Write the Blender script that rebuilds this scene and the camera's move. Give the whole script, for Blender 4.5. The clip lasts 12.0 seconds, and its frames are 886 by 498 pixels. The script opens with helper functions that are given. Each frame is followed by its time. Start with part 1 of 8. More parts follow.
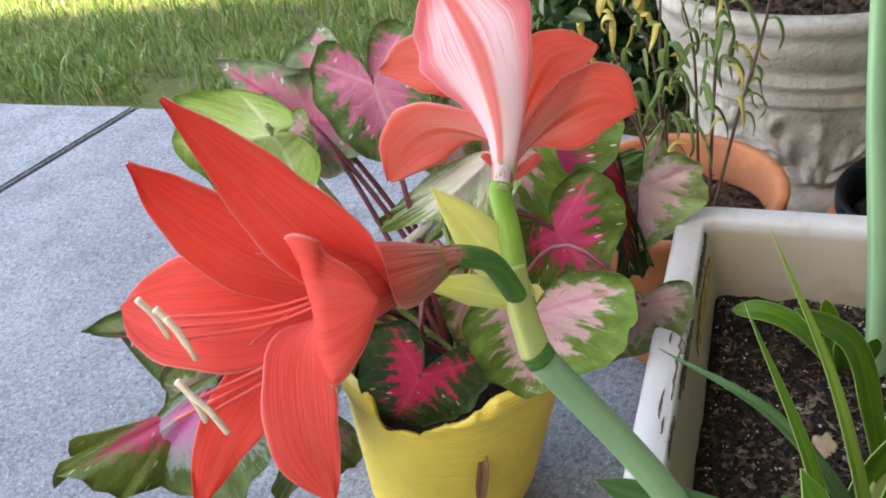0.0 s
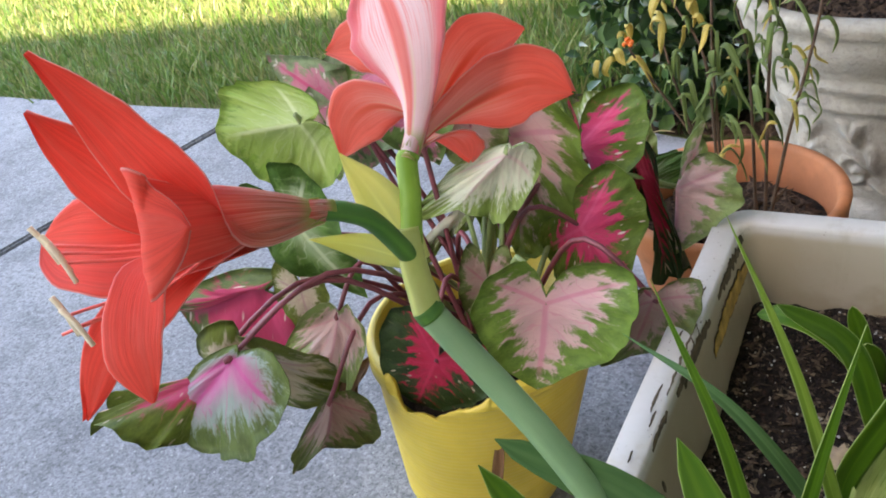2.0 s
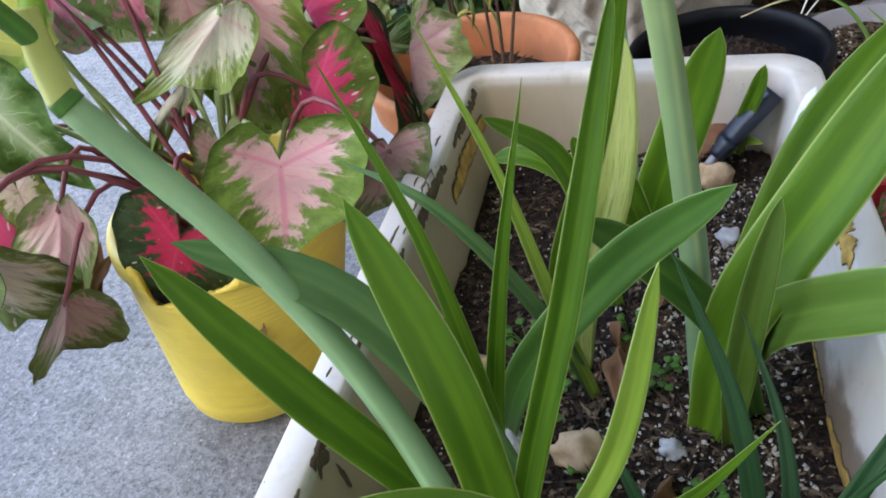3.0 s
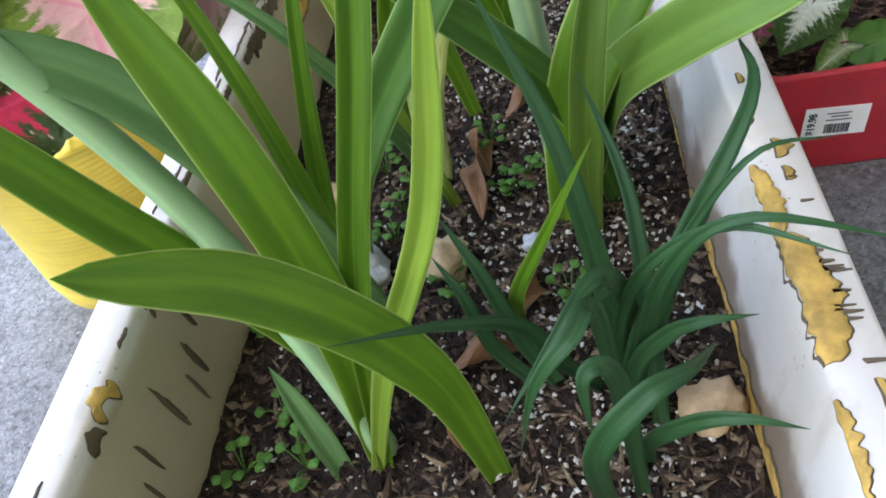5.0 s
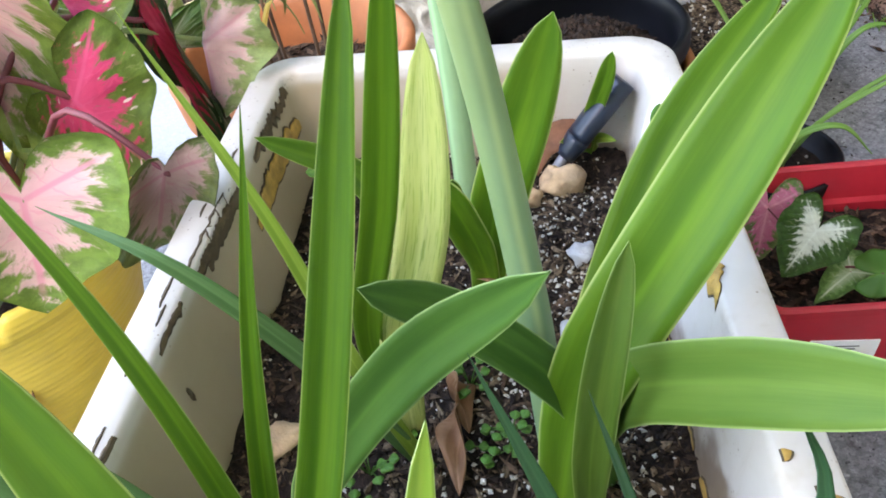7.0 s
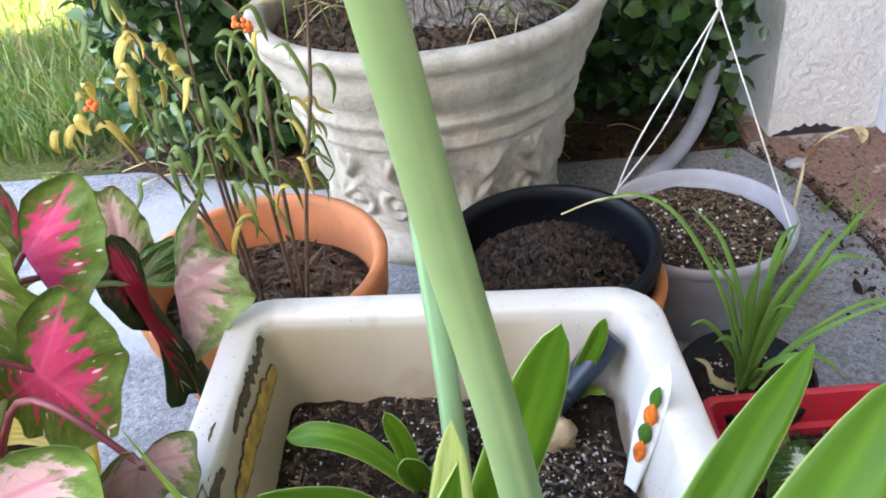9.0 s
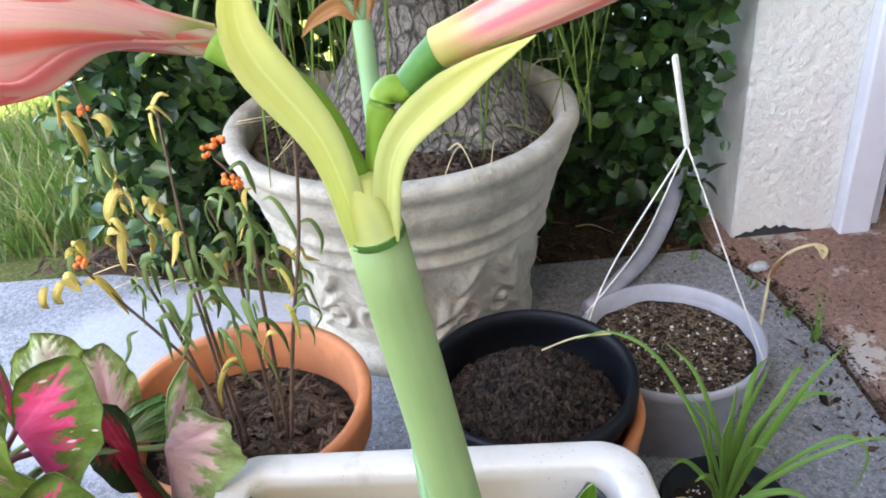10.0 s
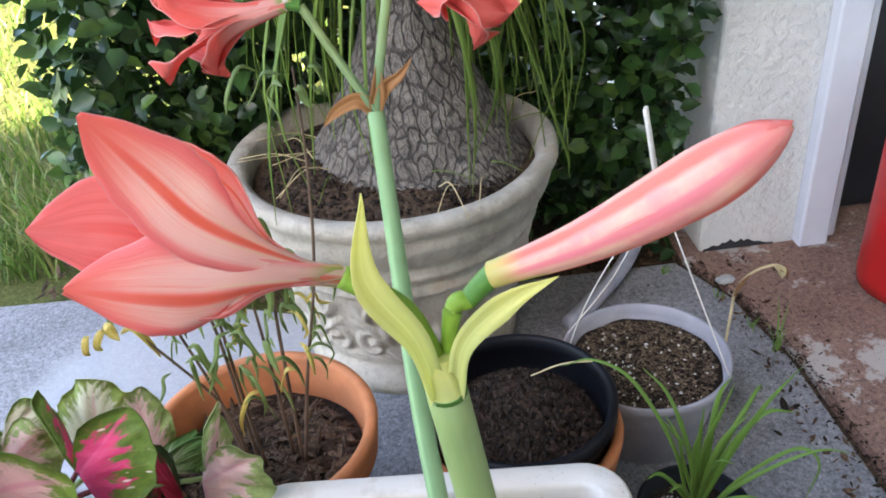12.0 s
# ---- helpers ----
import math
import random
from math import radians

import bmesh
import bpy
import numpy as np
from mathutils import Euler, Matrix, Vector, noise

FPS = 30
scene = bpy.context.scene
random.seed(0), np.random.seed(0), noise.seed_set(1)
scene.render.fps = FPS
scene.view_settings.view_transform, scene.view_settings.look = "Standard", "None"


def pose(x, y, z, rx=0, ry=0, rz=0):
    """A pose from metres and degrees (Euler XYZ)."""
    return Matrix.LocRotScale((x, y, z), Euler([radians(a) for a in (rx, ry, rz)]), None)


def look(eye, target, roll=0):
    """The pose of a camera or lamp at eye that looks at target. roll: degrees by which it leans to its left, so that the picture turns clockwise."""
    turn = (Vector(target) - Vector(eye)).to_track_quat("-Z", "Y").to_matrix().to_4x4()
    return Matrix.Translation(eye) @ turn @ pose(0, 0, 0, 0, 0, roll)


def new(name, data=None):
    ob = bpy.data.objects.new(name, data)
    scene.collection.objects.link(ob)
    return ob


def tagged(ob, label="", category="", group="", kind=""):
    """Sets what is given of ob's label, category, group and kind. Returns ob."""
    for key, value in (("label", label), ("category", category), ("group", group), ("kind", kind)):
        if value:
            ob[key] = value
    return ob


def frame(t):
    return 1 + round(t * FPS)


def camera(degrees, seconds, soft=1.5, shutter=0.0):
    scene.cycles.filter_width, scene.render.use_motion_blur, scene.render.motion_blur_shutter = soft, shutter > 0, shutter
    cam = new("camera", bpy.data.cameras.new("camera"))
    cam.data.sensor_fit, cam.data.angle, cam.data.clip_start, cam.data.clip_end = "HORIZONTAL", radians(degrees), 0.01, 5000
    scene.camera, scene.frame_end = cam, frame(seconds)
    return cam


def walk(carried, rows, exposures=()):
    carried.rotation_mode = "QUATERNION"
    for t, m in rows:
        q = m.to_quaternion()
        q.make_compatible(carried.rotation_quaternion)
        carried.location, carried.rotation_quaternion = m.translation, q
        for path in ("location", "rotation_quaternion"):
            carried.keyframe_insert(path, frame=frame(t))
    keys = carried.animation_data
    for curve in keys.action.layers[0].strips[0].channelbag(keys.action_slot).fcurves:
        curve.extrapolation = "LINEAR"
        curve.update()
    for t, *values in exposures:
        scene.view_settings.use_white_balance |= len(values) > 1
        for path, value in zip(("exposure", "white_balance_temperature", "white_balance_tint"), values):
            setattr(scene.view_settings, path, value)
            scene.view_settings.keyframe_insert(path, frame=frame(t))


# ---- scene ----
cam = camera(56.2, 12.0, 1.8)

PATH = [
    (0, (0.109, 0.134, 0.86), (-0.54, 1.663, -0.253), -11.2),
    (0.5, (0.14, 0.138, 0.857), (-0.668, 1.635, -0.194), -12.5),
    (1, (0.159, 0.145, 0.856), (-0.737, 1.609, -0.17), -12.9),
    (1.5, (0.189, 0.138, 0.849), (-0.774, 1.563, -0.172), -13.9),
    (2, (0.223, 0.137, 0.835), (-0.714, 1.574, -0.193), -14.1),
    (2.5, (0.26, 0.13, 0.794), (-0.466, 1.627, -0.316), -12.8),
    (3, (0.287, 0.121, 0.747), (-0.232, 1.619, -0.472), -13.1),
    (3.5, (0.288, 0.109, 0.702), (-0.195, 1.526, -0.625), -16.6),
    (3.7, (0.289, 0.113, 0.694), (-0.183, 1.495, -0.673), -17.3),
    (5.3, (0.34, 0.121, 0.657), (-0.01, 1.47, -0.777), -17.6),
    (5.5, (0.342, 0.135, 0.663), (-0.001, 1.5, -0.757), -16.7),
    (6, (0.336, 0.182, 0.674), (0.018, 1.593, -0.708), -14.2),
    (6.5, (0.328, 0.222, 0.68), (0.032, 1.676, -0.661), -12.4),
    (7, (0.317, 0.26, 0.688), (0.068, 1.754, -0.617), -10.5),
    (7.5, (0.308, 0.288, 0.703), (0.103, 1.829, -0.556), -9.4),
    (7.7, (0.312, 0.296, 0.709), (0.112, 1.864, -0.509), -9.1),
    (9.3, (0.269, 0.377, 0.811), (0.239, 2.032, -0.312), -5.9),
    (9.5, (0.263, 0.383, 0.827), (0.26, 2.057, -0.268), -5.4),
    (10, (0.267, 0.403, 0.882), (0.298, 2.103, -0.171), -5.3),
    (10.5, (0.267, 0.403, 0.921), (0.346, 2.112, -0.116), -4.2),
    (11, (0.258, 0.379, 0.963), (0.333, 2.088, -0.072), -4.2),
    (11.5, (0.247, 0.353, 0.991), (0.374, 2.04, -0.076), -3.6),
    (12, (0.244, 0.354, 0.99), (0.334, 2.033, -0.093), -5.3),
]
walk(cam, [(t, look(eye, target, roll)) for t, eye, target, roll in PATH],
     [(0.0, 3.3, 7900, 16), (0.7, 3.2, 7900, 16), (2.0, 3.2, 7900, 16), (2.6, 3.1, 7800, 16), (3.0, 3.45, 7600, 16), (3.5, 3.75, 7800, 16), (5.5, 3.93, 7800, 16), (6.5, 4.12, 7800, 16),
      (7.5, 4.17, 7800, 16), (9.5, 3.92, 7400, 16), (10.5, 3.85, 7400, 16), (11.1, 3.62, 7400, 16), (12.0, 3.52, 7400, 16)])

# ---------------------------------------------------------------- world, sun
world = bpy.data.worlds.new("sky")
scene.world = world
world.use_nodes = True
wn = world.node_tree
sky = wn.nodes.new("ShaderNodeTexSky")
sky.sky_type = "NISHITA"
sky.sun_disc = False
SUN_ELEV, SUN_AZ = radians(37.5), radians(198)
sky.sun_elevation, sky.sun_rotation = SUN_ELEV, SUN_AZ
wn.links.new(sky.outputs[0], wn.nodes["Background"].inputs[0])
wn.nodes["Background"].inputs[1].default_value = 0.15
sun = new("sun", bpy.data.lights.new("sun", "SUN"))
sun.data.energy, sun.data.angle, sun.data.color = 4.5, radians(0.6), (1.0, 0.93, 0.8)
sd = Vector((math.sin(SUN_AZ) * math.cos(SUN_ELEV), math.cos(SUN_AZ) * math.cos(SUN_ELEV), math.sin(SUN_ELEV)))
sun.matrix_world = look(sd * 20, (0, 0, 0))


# ---------------------------------------------------------------- materials
class Mat:
    """A node material under construction."""

    def __init__(self, name, rough=0.6, metal=0.0, spec=0.5):
        self.m = bpy.data.materials.new(name)
        self.m.use_nodes = True
        self.t = self.m.node_tree
        self.b = self.t.nodes["Principled BSDF"]
        self.b.inputs["Roughness"].default_value = rough
        self.b.inputs["Metallic"].default_value = metal
        self.b.inputs["Specular IOR Level"].default_value = spec

    def n(self, kind, **v):
        nd = self.t.nodes.new(kind)
        for k, x in v.items():
            if k == "operation":
                nd.operation = x
            elif k == "blend":
                nd.blend_type = x
            elif k == "data":
                nd.data_type = x
        return nd

    def put(self, a, b):
        self.t.links.new(a, b)

    def coord(self, which="Object"):
        return self.n("ShaderNodeTexCoord").outputs[which]

    def math(self, op, a, b=None, c=None, clamp=False):
        nd = self.n("ShaderNodeMath", operation=op)
        nd.use_clamp = clamp
        for i, v in enumerate((a, b, c)):
            if v is None:
                continue
            if isinstance(v, (int, float)):
                nd.inputs[i].default_value = v
            else:
                self.put(v, nd.inputs[i])
        return nd.outputs[0]

    def noise(self, vec, scale, detail=3.0, rough=0.55, stretch=None):
        if stretch:
            mp = self.n("ShaderNodeMapping")
            mp.inputs["Scale"].default_value = stretch
            self.put(vec, mp.inputs[0])
            vec = mp.outputs[0]
        nd = self.n("ShaderNodeTexNoise")
        nd.inputs["Scale"].default_value, nd.inputs["Detail"].default_value, nd.inputs["Roughness"].default_value = scale, detail, rough
        self.put(vec, nd.inputs["Vector"])
        return nd.outputs["Fac"]

    def voronoi(self, vec, scale, out="Distance", feature="F1"):
        nd = self.n("ShaderNodeTexVoronoi")
        nd.feature = feature
        nd.inputs["Scale"].default_value = scale
        self.put(vec, nd.inputs["Vector"])
        return nd.outputs[out]

    def ramp(self, fac, *stops):
        nd = self.n("ShaderNodeValToRGB")
        el = nd.color_ramp.elements
        while len(el) < len(stops):
            el.new(0.5)
        for e, (p, c) in zip(el, stops):
            e.position = p
            e.color = (*c, 1) if not isinstance(c, (int, float)) else (c, c, c, 1)
        self.put(fac, nd.inputs[0])
        return nd.outputs[0]

    def step(self, v, lo, hi):
        nd = self.n("ShaderNodeMapRange")
        nd.interpolation_type = "SMOOTHSTEP"
        nd.inputs["From Min"].default_value, nd.inputs["From Max"].default_value = lo, hi
        self.put(v, nd.inputs["Value"])
        return nd.outputs[0]

    def mix(self, fac, a, b, blend="MIX"):
        nd = self.n("ShaderNodeMix", data="RGBA", blend=blend)
        for sock, v in ((nd.inputs[0], fac), (nd.inputs[6], a), (nd.inputs[7], b)):
            if isinstance(v, (int, float)):
                sock.default_value = v
            elif isinstance(v, tuple):
                sock.default_value = (*v, 1)
            else:
                self.put(v, sock)
        return nd.outputs[2]

    def bump(self, height, strength=0.3, dist=0.002, over=None):
        nd = self.n("ShaderNodeBump")
        nd.inputs["Strength"].default_value, nd.inputs["Distance"].default_value = strength, dist
        self.put(height, nd.inputs["Height"])
        if over is not None:
            self.put(over, nd.inputs["Normal"])
        self.put(nd.outputs[0], self.b.inputs["Normal"])
        return nd.outputs[0]

    def color(self, c):
        if isinstance(c, tuple):
            self.b.inputs["Base Color"].default_value = (*c, 1)
        else:
            self.put(c, self.b.inputs["Base Color"])
        return self

    def rough(self, r):
        self.put(r, self.b.inputs["Roughness"])
        return self

    def thin(self, c, amount=0.3):
        """Lets light through a leaf or petal."""
        tr = self.n("ShaderNodeBsdfTranslucent")
        if isinstance(c, tuple):
            tr.inputs[0].default_value = (*c, 1)
        else:
            self.put(c, tr.inputs[0])
        ms = self.n("ShaderNodeMixShader")
        ms.inputs[0].default_value = amount
        self.put(self.b.outputs[0], ms.inputs[1])
        self.put(tr.outputs[0], ms.inputs[2])
        self.put(ms.outputs[0], self.t.nodes["Material Output"].inputs[0])
        return self

    def random(self):
        return self.n("ShaderNodeObjectInfo").outputs["Random"]

    def island(self):
        return self.n("ShaderNodeNewGeometry").outputs["Random Per Island"]


def mat_concrete(name, c1, c2, speck, scale=1.0, worn=None, pale_patch=None):
    m = Mat(name, 0.8, 0, 0.35)
    co = m.coord()
    big = m.noise(co, 1.7 * scale, 5, 0.6)
    mid = m.noise(co, 9 * scale, 4, 0.6)
    grit = m.noise(co, 95, 4, 0.75)
    fine = m.noise(co, 300, 3, 0.7)
    base = m.mix(m.step(big, 0.35, 0.65), c1, c2)
    base = m.mix(m.math("MULTIPLY", m.step(mid, 0.45, 0.7), 0.8), base, tuple(v * 0.74 for v in c1))
    base = m.mix(m.math("MULTIPLY", m.step(grit, 0.5, 0.64), 0.8), base, tuple(v * 0.45 for v in c1))
    aggr = m.voronoi(co, 210, "Color")
    base = m.mix(0.17, base, m.mix(m.step(aggr, 0.2, 0.8), tuple(v * 0.35 for v in c1), tuple(min(1, v * 1.9) for v in c2)))
    base = m.mix(m.math("MULTIPLY", m.step(grit, 0.44, 0.34), 0.6), base, tuple(min(1, v * 1.45) for v in c2))
    base = m.mix(m.math("MULTIPLY", m.step(fine, 0.5, 0.66), 0.6), base, tuple(v * 0.5 for v in c1))
    if worn:
        wr = m.math("ADD", m.noise(co, 7, 6, 0.75), m.math("MULTIPLY", m.math("SUBTRACT", m.noise(co, 1.6, 2), 0.5), 0.8))
        base = m.mix(m.math("MULTIPLY", m.step(wr, 0.57, 0.63), 0.85), base, worn)
    cell = m.voronoi(co, 120)
    sp = m.math("MULTIPLY", m.step(cell, 0.26, 0.14), m.math("MULTIPLY", m.step(m.noise(co, 50, 2), 0.52, 0.62), 0.5))
    base = m.mix(sp, base, speck)
    cell2 = m.voronoi(co, 150)
    dk = m.math("MULTIPLY", m.step(cell2, 0.22, 0.1), m.step(m.noise(co, 45, 2), 0.47, 0.58))
    base = m.mix(dk, base, (0.035, 0.035, 0.04))
    if pale_patch:
        # pale oval patch with an uneven edge on the smooth part of the slab
        bx, by, rx, ry = pale_patch
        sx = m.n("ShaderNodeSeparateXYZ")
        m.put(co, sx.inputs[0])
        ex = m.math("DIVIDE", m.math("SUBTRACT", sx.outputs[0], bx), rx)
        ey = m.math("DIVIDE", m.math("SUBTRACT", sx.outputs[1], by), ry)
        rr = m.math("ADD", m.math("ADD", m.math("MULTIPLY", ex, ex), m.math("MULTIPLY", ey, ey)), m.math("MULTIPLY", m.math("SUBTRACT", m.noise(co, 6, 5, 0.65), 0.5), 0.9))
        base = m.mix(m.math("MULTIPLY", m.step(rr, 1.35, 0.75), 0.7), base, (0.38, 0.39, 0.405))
    m.color(base)
    m.bump(m.math("ADD", m.math("ADD", fine, grit), m.math("MULTIPLY", mid, 2.0)), 0.6, 0.0025)
    return m.m


def mat_soil(name, c1, c2):
    m = Mat(name, 0.95, 0, 0.1)
    co = m.coord()
    f = m.noise(co, 120, 5, 0.7)
    m.color(m.ramp(f, (0.3, c1), (0.55, c2), (0.75, tuple(v * 1.9 for v in c2))))
    m.bump(f, 0.9, 0.006)
    return m.m


def mat_plain(name, c, rough=0.5, vary=0.12, scale=30, bump=0.1, metal=0.0, dirt=None):
    m = Mat(name, rough, metal)
    co = m.coord()
    f = m.noise(co, scale, 4, 0.6)
    g = m.noise(co, scale * 9, 3, 0.6)
    base = m.mix(m.step(f, 0.3, 0.7), tuple(v * (1 - vary) for v in c), tuple(min(1, v * (1 + vary)) for v in c))
    if dirt:
        base = m.mix(m.math("MULTIPLY", m.step(m.noise(co, scale * 0.4, 5, 0.65), 0.5, 0.75), 0.7), base, dirt)
    m.color(base)
    if bump:
        m.bump(m.math("ADD", g, f), bump, 0.002)
    return m.m


def mat_pieces(name, *cols, rough=0.85):
    m = Mat(name, rough, 0, 0.15)
    r = m.island()
    stops = [(i / max(1, len(cols) - 1), c) for i, c in enumerate(cols)]
    m.color(m.mix(m.step(m.noise(m.coord(), 300, 3), 0.3, 0.8), m.ramp(r, *stops), tuple(v * 0.6 for v in cols[0])))
    return m.m


def mat_leaf(name, lo, hi, back, stripes=26.0, rough=0.45, thin=0.22, edge=None, spots=None, foot=None):
    """Strap leaf: u across, v along."""
    m = Mat(name, rough, 0, 0.22)
    uv = m.coord("UV")
    co = m.coord()
    sep = m.n("ShaderNodeSeparateXYZ")
    m.put(uv, sep.inputs[0])
    u = sep.outputs[0]
    v = sep.outputs[1]
    line = m.noise(uv, stripes, 3, 0.6, (1.0, 0.04, 1.0))
    soft = m.noise(uv, 3.2, 3, 0.55, (1.0, 0.8, 1.0))
    blot = m.noise(co, 14, 4, 0.6)
    rnd = m.random()
    fac = m.math("ADD", m.math("MULTIPLY", line, 0.16), m.math("MULTIPLY", soft, 0.84))
    c = m.mix(m.step(fac, 0.32, 0.68), lo, hi)
    c = m.mix(m.math("MULTIPLY", m.step(blot, 0.4, 0.75), 0.45), c, tuple(0.5 * (a + b) * 0.7 for a, b in zip(lo, hi)))
    c = m.mix(m.math("MULTIPLY", m.step(v, 0.35, 0.0), 0.35), c, back)
    c = m.mix(m.math("MULTIPLY", rnd, 0.2), c, back)
    if foot:
        c = m.mix(m.math("MULTIPLY", m.step(v, 0.85, 0.15), 0.9), c, foot)
    if spots:
        sp = m.step(m.noise(uv, 30, 3, 0.6, (1.0, 0.35, 1.0)), 0.52, 0.62)
        c = m.mix(m.math("MULTIPLY", sp, 0.75), c, spots)
    d = m.math("ABSOLUTE", m.math("SUBTRACT", u, 0.5))
    if edge:
        c = m.mix(m.step(d, 0.462, 0.492), c, edge)
    rib = m.math("MULTIPLY", m.step(d, 0.06, 0.0), m.step(v, 1.0, 0.5))
    c = m.mix(m.math("MULTIPLY", rib, 0.45), c, tuple(min(1, x * 1.35) for x in hi))
    c = m.mix(m.math("MULTIPLY", m.math("MULTIPLY", m.step(d, 0.06, 0.16), m.step(d, 0.34, 0.2)), 0.35), c, lo)
    m.color(c)
    m.bump(m.math("ADD", m.math("MULTIPLY", line, 0.5), m.math("MULTIPLY", m.noise(co, 40, 3), 0.5)), 0.14, 0.0015)
    m.thin(m.mix(0.5, c, back), thin)
    return m.m


def mat_petal(name, coral, pale, band, reach, vein, thin=0.4, edge=(0.9, 0.5, 0.45), rib=None, veins=0.6, tube=None, ribs=0.85, streak=0.55, margin=None):
    """Petal: u across, v along from the throat to the tip. band: strength of the two pale bands beside the rib, reach: their length."""
    m = Mat(name, 0.55, 0, 0.16)
    uv = m.coord("UV")
    sep = m.n("ShaderNodeSeparateXYZ")
    m.put(uv, sep.inputs[0])
    u, v = sep.outputs[0], sep.outputs[1]
    d = m.math("MULTIPLY", m.math("ABSOLUTE", m.math("SUBTRACT", u, 0.5)), 2.0)
    lines = m.noise(uv, 26, 4, 0.65, (1.0, 0.07, 1.0))
    fine = m.noise(uv, 64, 3, 0.6, (1.0, 0.035, 1.0))
    blot = m.noise(uv, 4, 3, 0.6)
    c = m.mix(m.math("MULTIPLY", m.step(lines, 0.38, 0.62), vein), coral, tuple(x * 0.74 for x in coral))
    c = m.mix(m.math("MULTIPLY", m.step(blot, 0.4, 0.7), 0.35), c, tuple(0.7 * x + 0.3 * y for x, y in zip(coral, pale)))
    wob = m.math("MULTIPLY", m.math("SUBTRACT", lines, 0.5), streak)
    run = m.math("ADD", m.math("ADD", v, m.math("MULTIPLY", d, 0.25)), wob)
    inside = m.math("MULTIPLY", m.step(m.math("ADD", d, wob), 0.95, 0.55), m.step(d, 0.06, 0.2))
    star = m.math("MULTIPLY", m.math("MULTIPLY", m.step(run, reach + 0.3, reach - 0.2), inside), band)
    c = m.mix(star, c, pale)
    vs = m.math("MULTIPLY", m.step(fine, 0.52, 0.64), m.math("MULTIPLY", m.step(v, 0.1, 0.7), veins))
    c = m.mix(vs, c, coral)
    if rib:
        mid = m.math("MULTIPLY", m.step(m.math("ADD", d, m.math("MULTIPLY", wob, 0.12)), 0.13, 0.02), m.step(v, 0.95, 0.5))
        c = m.mix(m.math("MULTIPLY", mid, ribs), c, rib)
        cream = m.math("MULTIPLY", m.math("MULTIPLY", m.step(d, 0.13, 0.17), m.step(d, 0.25, 0.19)), m.step(v, 0.6, 0.2))
        c = m.mix(m.math("MULTIPLY", cream, ribs), c, (0.85, 0.75, 0.45))
        near = m.math("MULTIPLY", m.math("MULTIPLY", m.step(fine, 0.5, 0.6), m.step(d, 0.42, 0.15)), m.step(v, 0.3, 0.55))
        c = m.mix(m.math("MULTIPLY", near, 0.5 * ribs), c, rib)
    if margin:
        c = m.mix(m.math("MULTIPLY", m.step(m.math("ADD", d, m.math("MULTIPLY", wob, 0.7)), 0.5, 1.0), 0.85), c, margin)
        c = m.mix(m.math("MULTIPLY", m.step(m.math("ADD", v, wob), 0.72, 1.05), 0.7), c, coral)
    if tube:
        tz = m.math("MULTIPLY", m.step(m.math("ADD", v, m.math("MULTIPLY", wob, 0.6)), 0.4, 0.16), 0.85)
        c = m.mix(tz, c, m.mix(m.step(fine, 0.42, 0.6), m.mix(m.step(lines, 0.42, 0.6), tube, (0.34, 0.16, 0.08)), (0.74, 0.4, 0.33)))
    c = m.mix(m.step(v, 0.13, 0.02), c, (0.42, 0.46, 0.12))
    c = m.mix(m.math("MULTIPLY", m.step(d, 0.95, 0.995), 0.6), c, edge)
    m.color(c)
    m.bump(m.math("ADD", lines, m.math("MULTIPLY", fine, 0.6)), 0.4, 0.002)
    m.thin(c, thin)
    return m.m


def mat_caladium(name, heart, vein, margin, reach, ray=0.25, spots=None, nray=9, thin=0.3, glow=0.3):
    """Heart leaf: UV in leaf units with the petiole's join at 0.5, 0.5; the map named edge runs from there to the rim."""
    m = Mat(name, 0.5, 0, 0.25)
    uv = m.coord("UV")
    sep = m.n("ShaderNodeSeparateXYZ")
    m.put(uv, sep.inputs[0])
    em = m.n("ShaderNodeUVMap")
    em.uv_map = "edge"
    se = m.n("ShaderNodeSeparateXYZ")
    m.put(em.outputs[0], se.inputs[0])
    f = se.outputs[0]
    x = m.math("SUBTRACT", sep.outputs[0], 0.5)
    y = m.math("SUBTRACT", sep.outputs[1], 0.5)
    wav = m.noise(uv, 5, 3, 0.6)
    bend = m.math("MULTIPLY", m.math("SUBTRACT", wav, 0.5), 0.55)
    a = m.math("ADD", m.math("ARCTAN2", x, y), bend)
    ax = m.math("ABSOLUTE", m.math("ADD", x, m.math("MULTIPLY", bend, 0.03)))
    lobe = m.math("ABSOLUTE", m.math("ADD", m.math("MULTIPLY", ax, 0.643), m.math("MULTIPLY", y, 0.766)))
    side = m.math("MINIMUM", lobe, m.math("ADD", ax, m.math("MULTIPLY", m.step(y, 0.0, -0.02), 1.0)))
    drift = m.noise(uv, 4.5, 3, 0.6)
    sec = m.math("ADD", m.math("MULTIPLY", m.math("SUBTRACT", y, m.math("MULTIPLY", ax, 0.75)), nray * 5.0), m.math("MULTIPLY", m.math("SUBTRACT", drift, 0.5), 9.0))
    cs = m.math("ABSOLUTE", m.math("COSINE", sec))
    rays = m.math("POWER", cs, 3.0)
    twig = m.step(cs, 0.985, 0.998)
    fine = m.noise(uv, 26, 5, 0.75)
    mid = m.noise(uv, 9, 4, 0.65)
    pol = m.n("ShaderNodeCombineXYZ")
    m.put(a, pol.inputs[0])
    m.put(m.math("MULTIPLY", f, 0.22), pol.inputs[1])
    m.put(m.random(), pol.inputs[2])
    feather = m.noise(pol.outputs[0], 11, 4, 0.7)
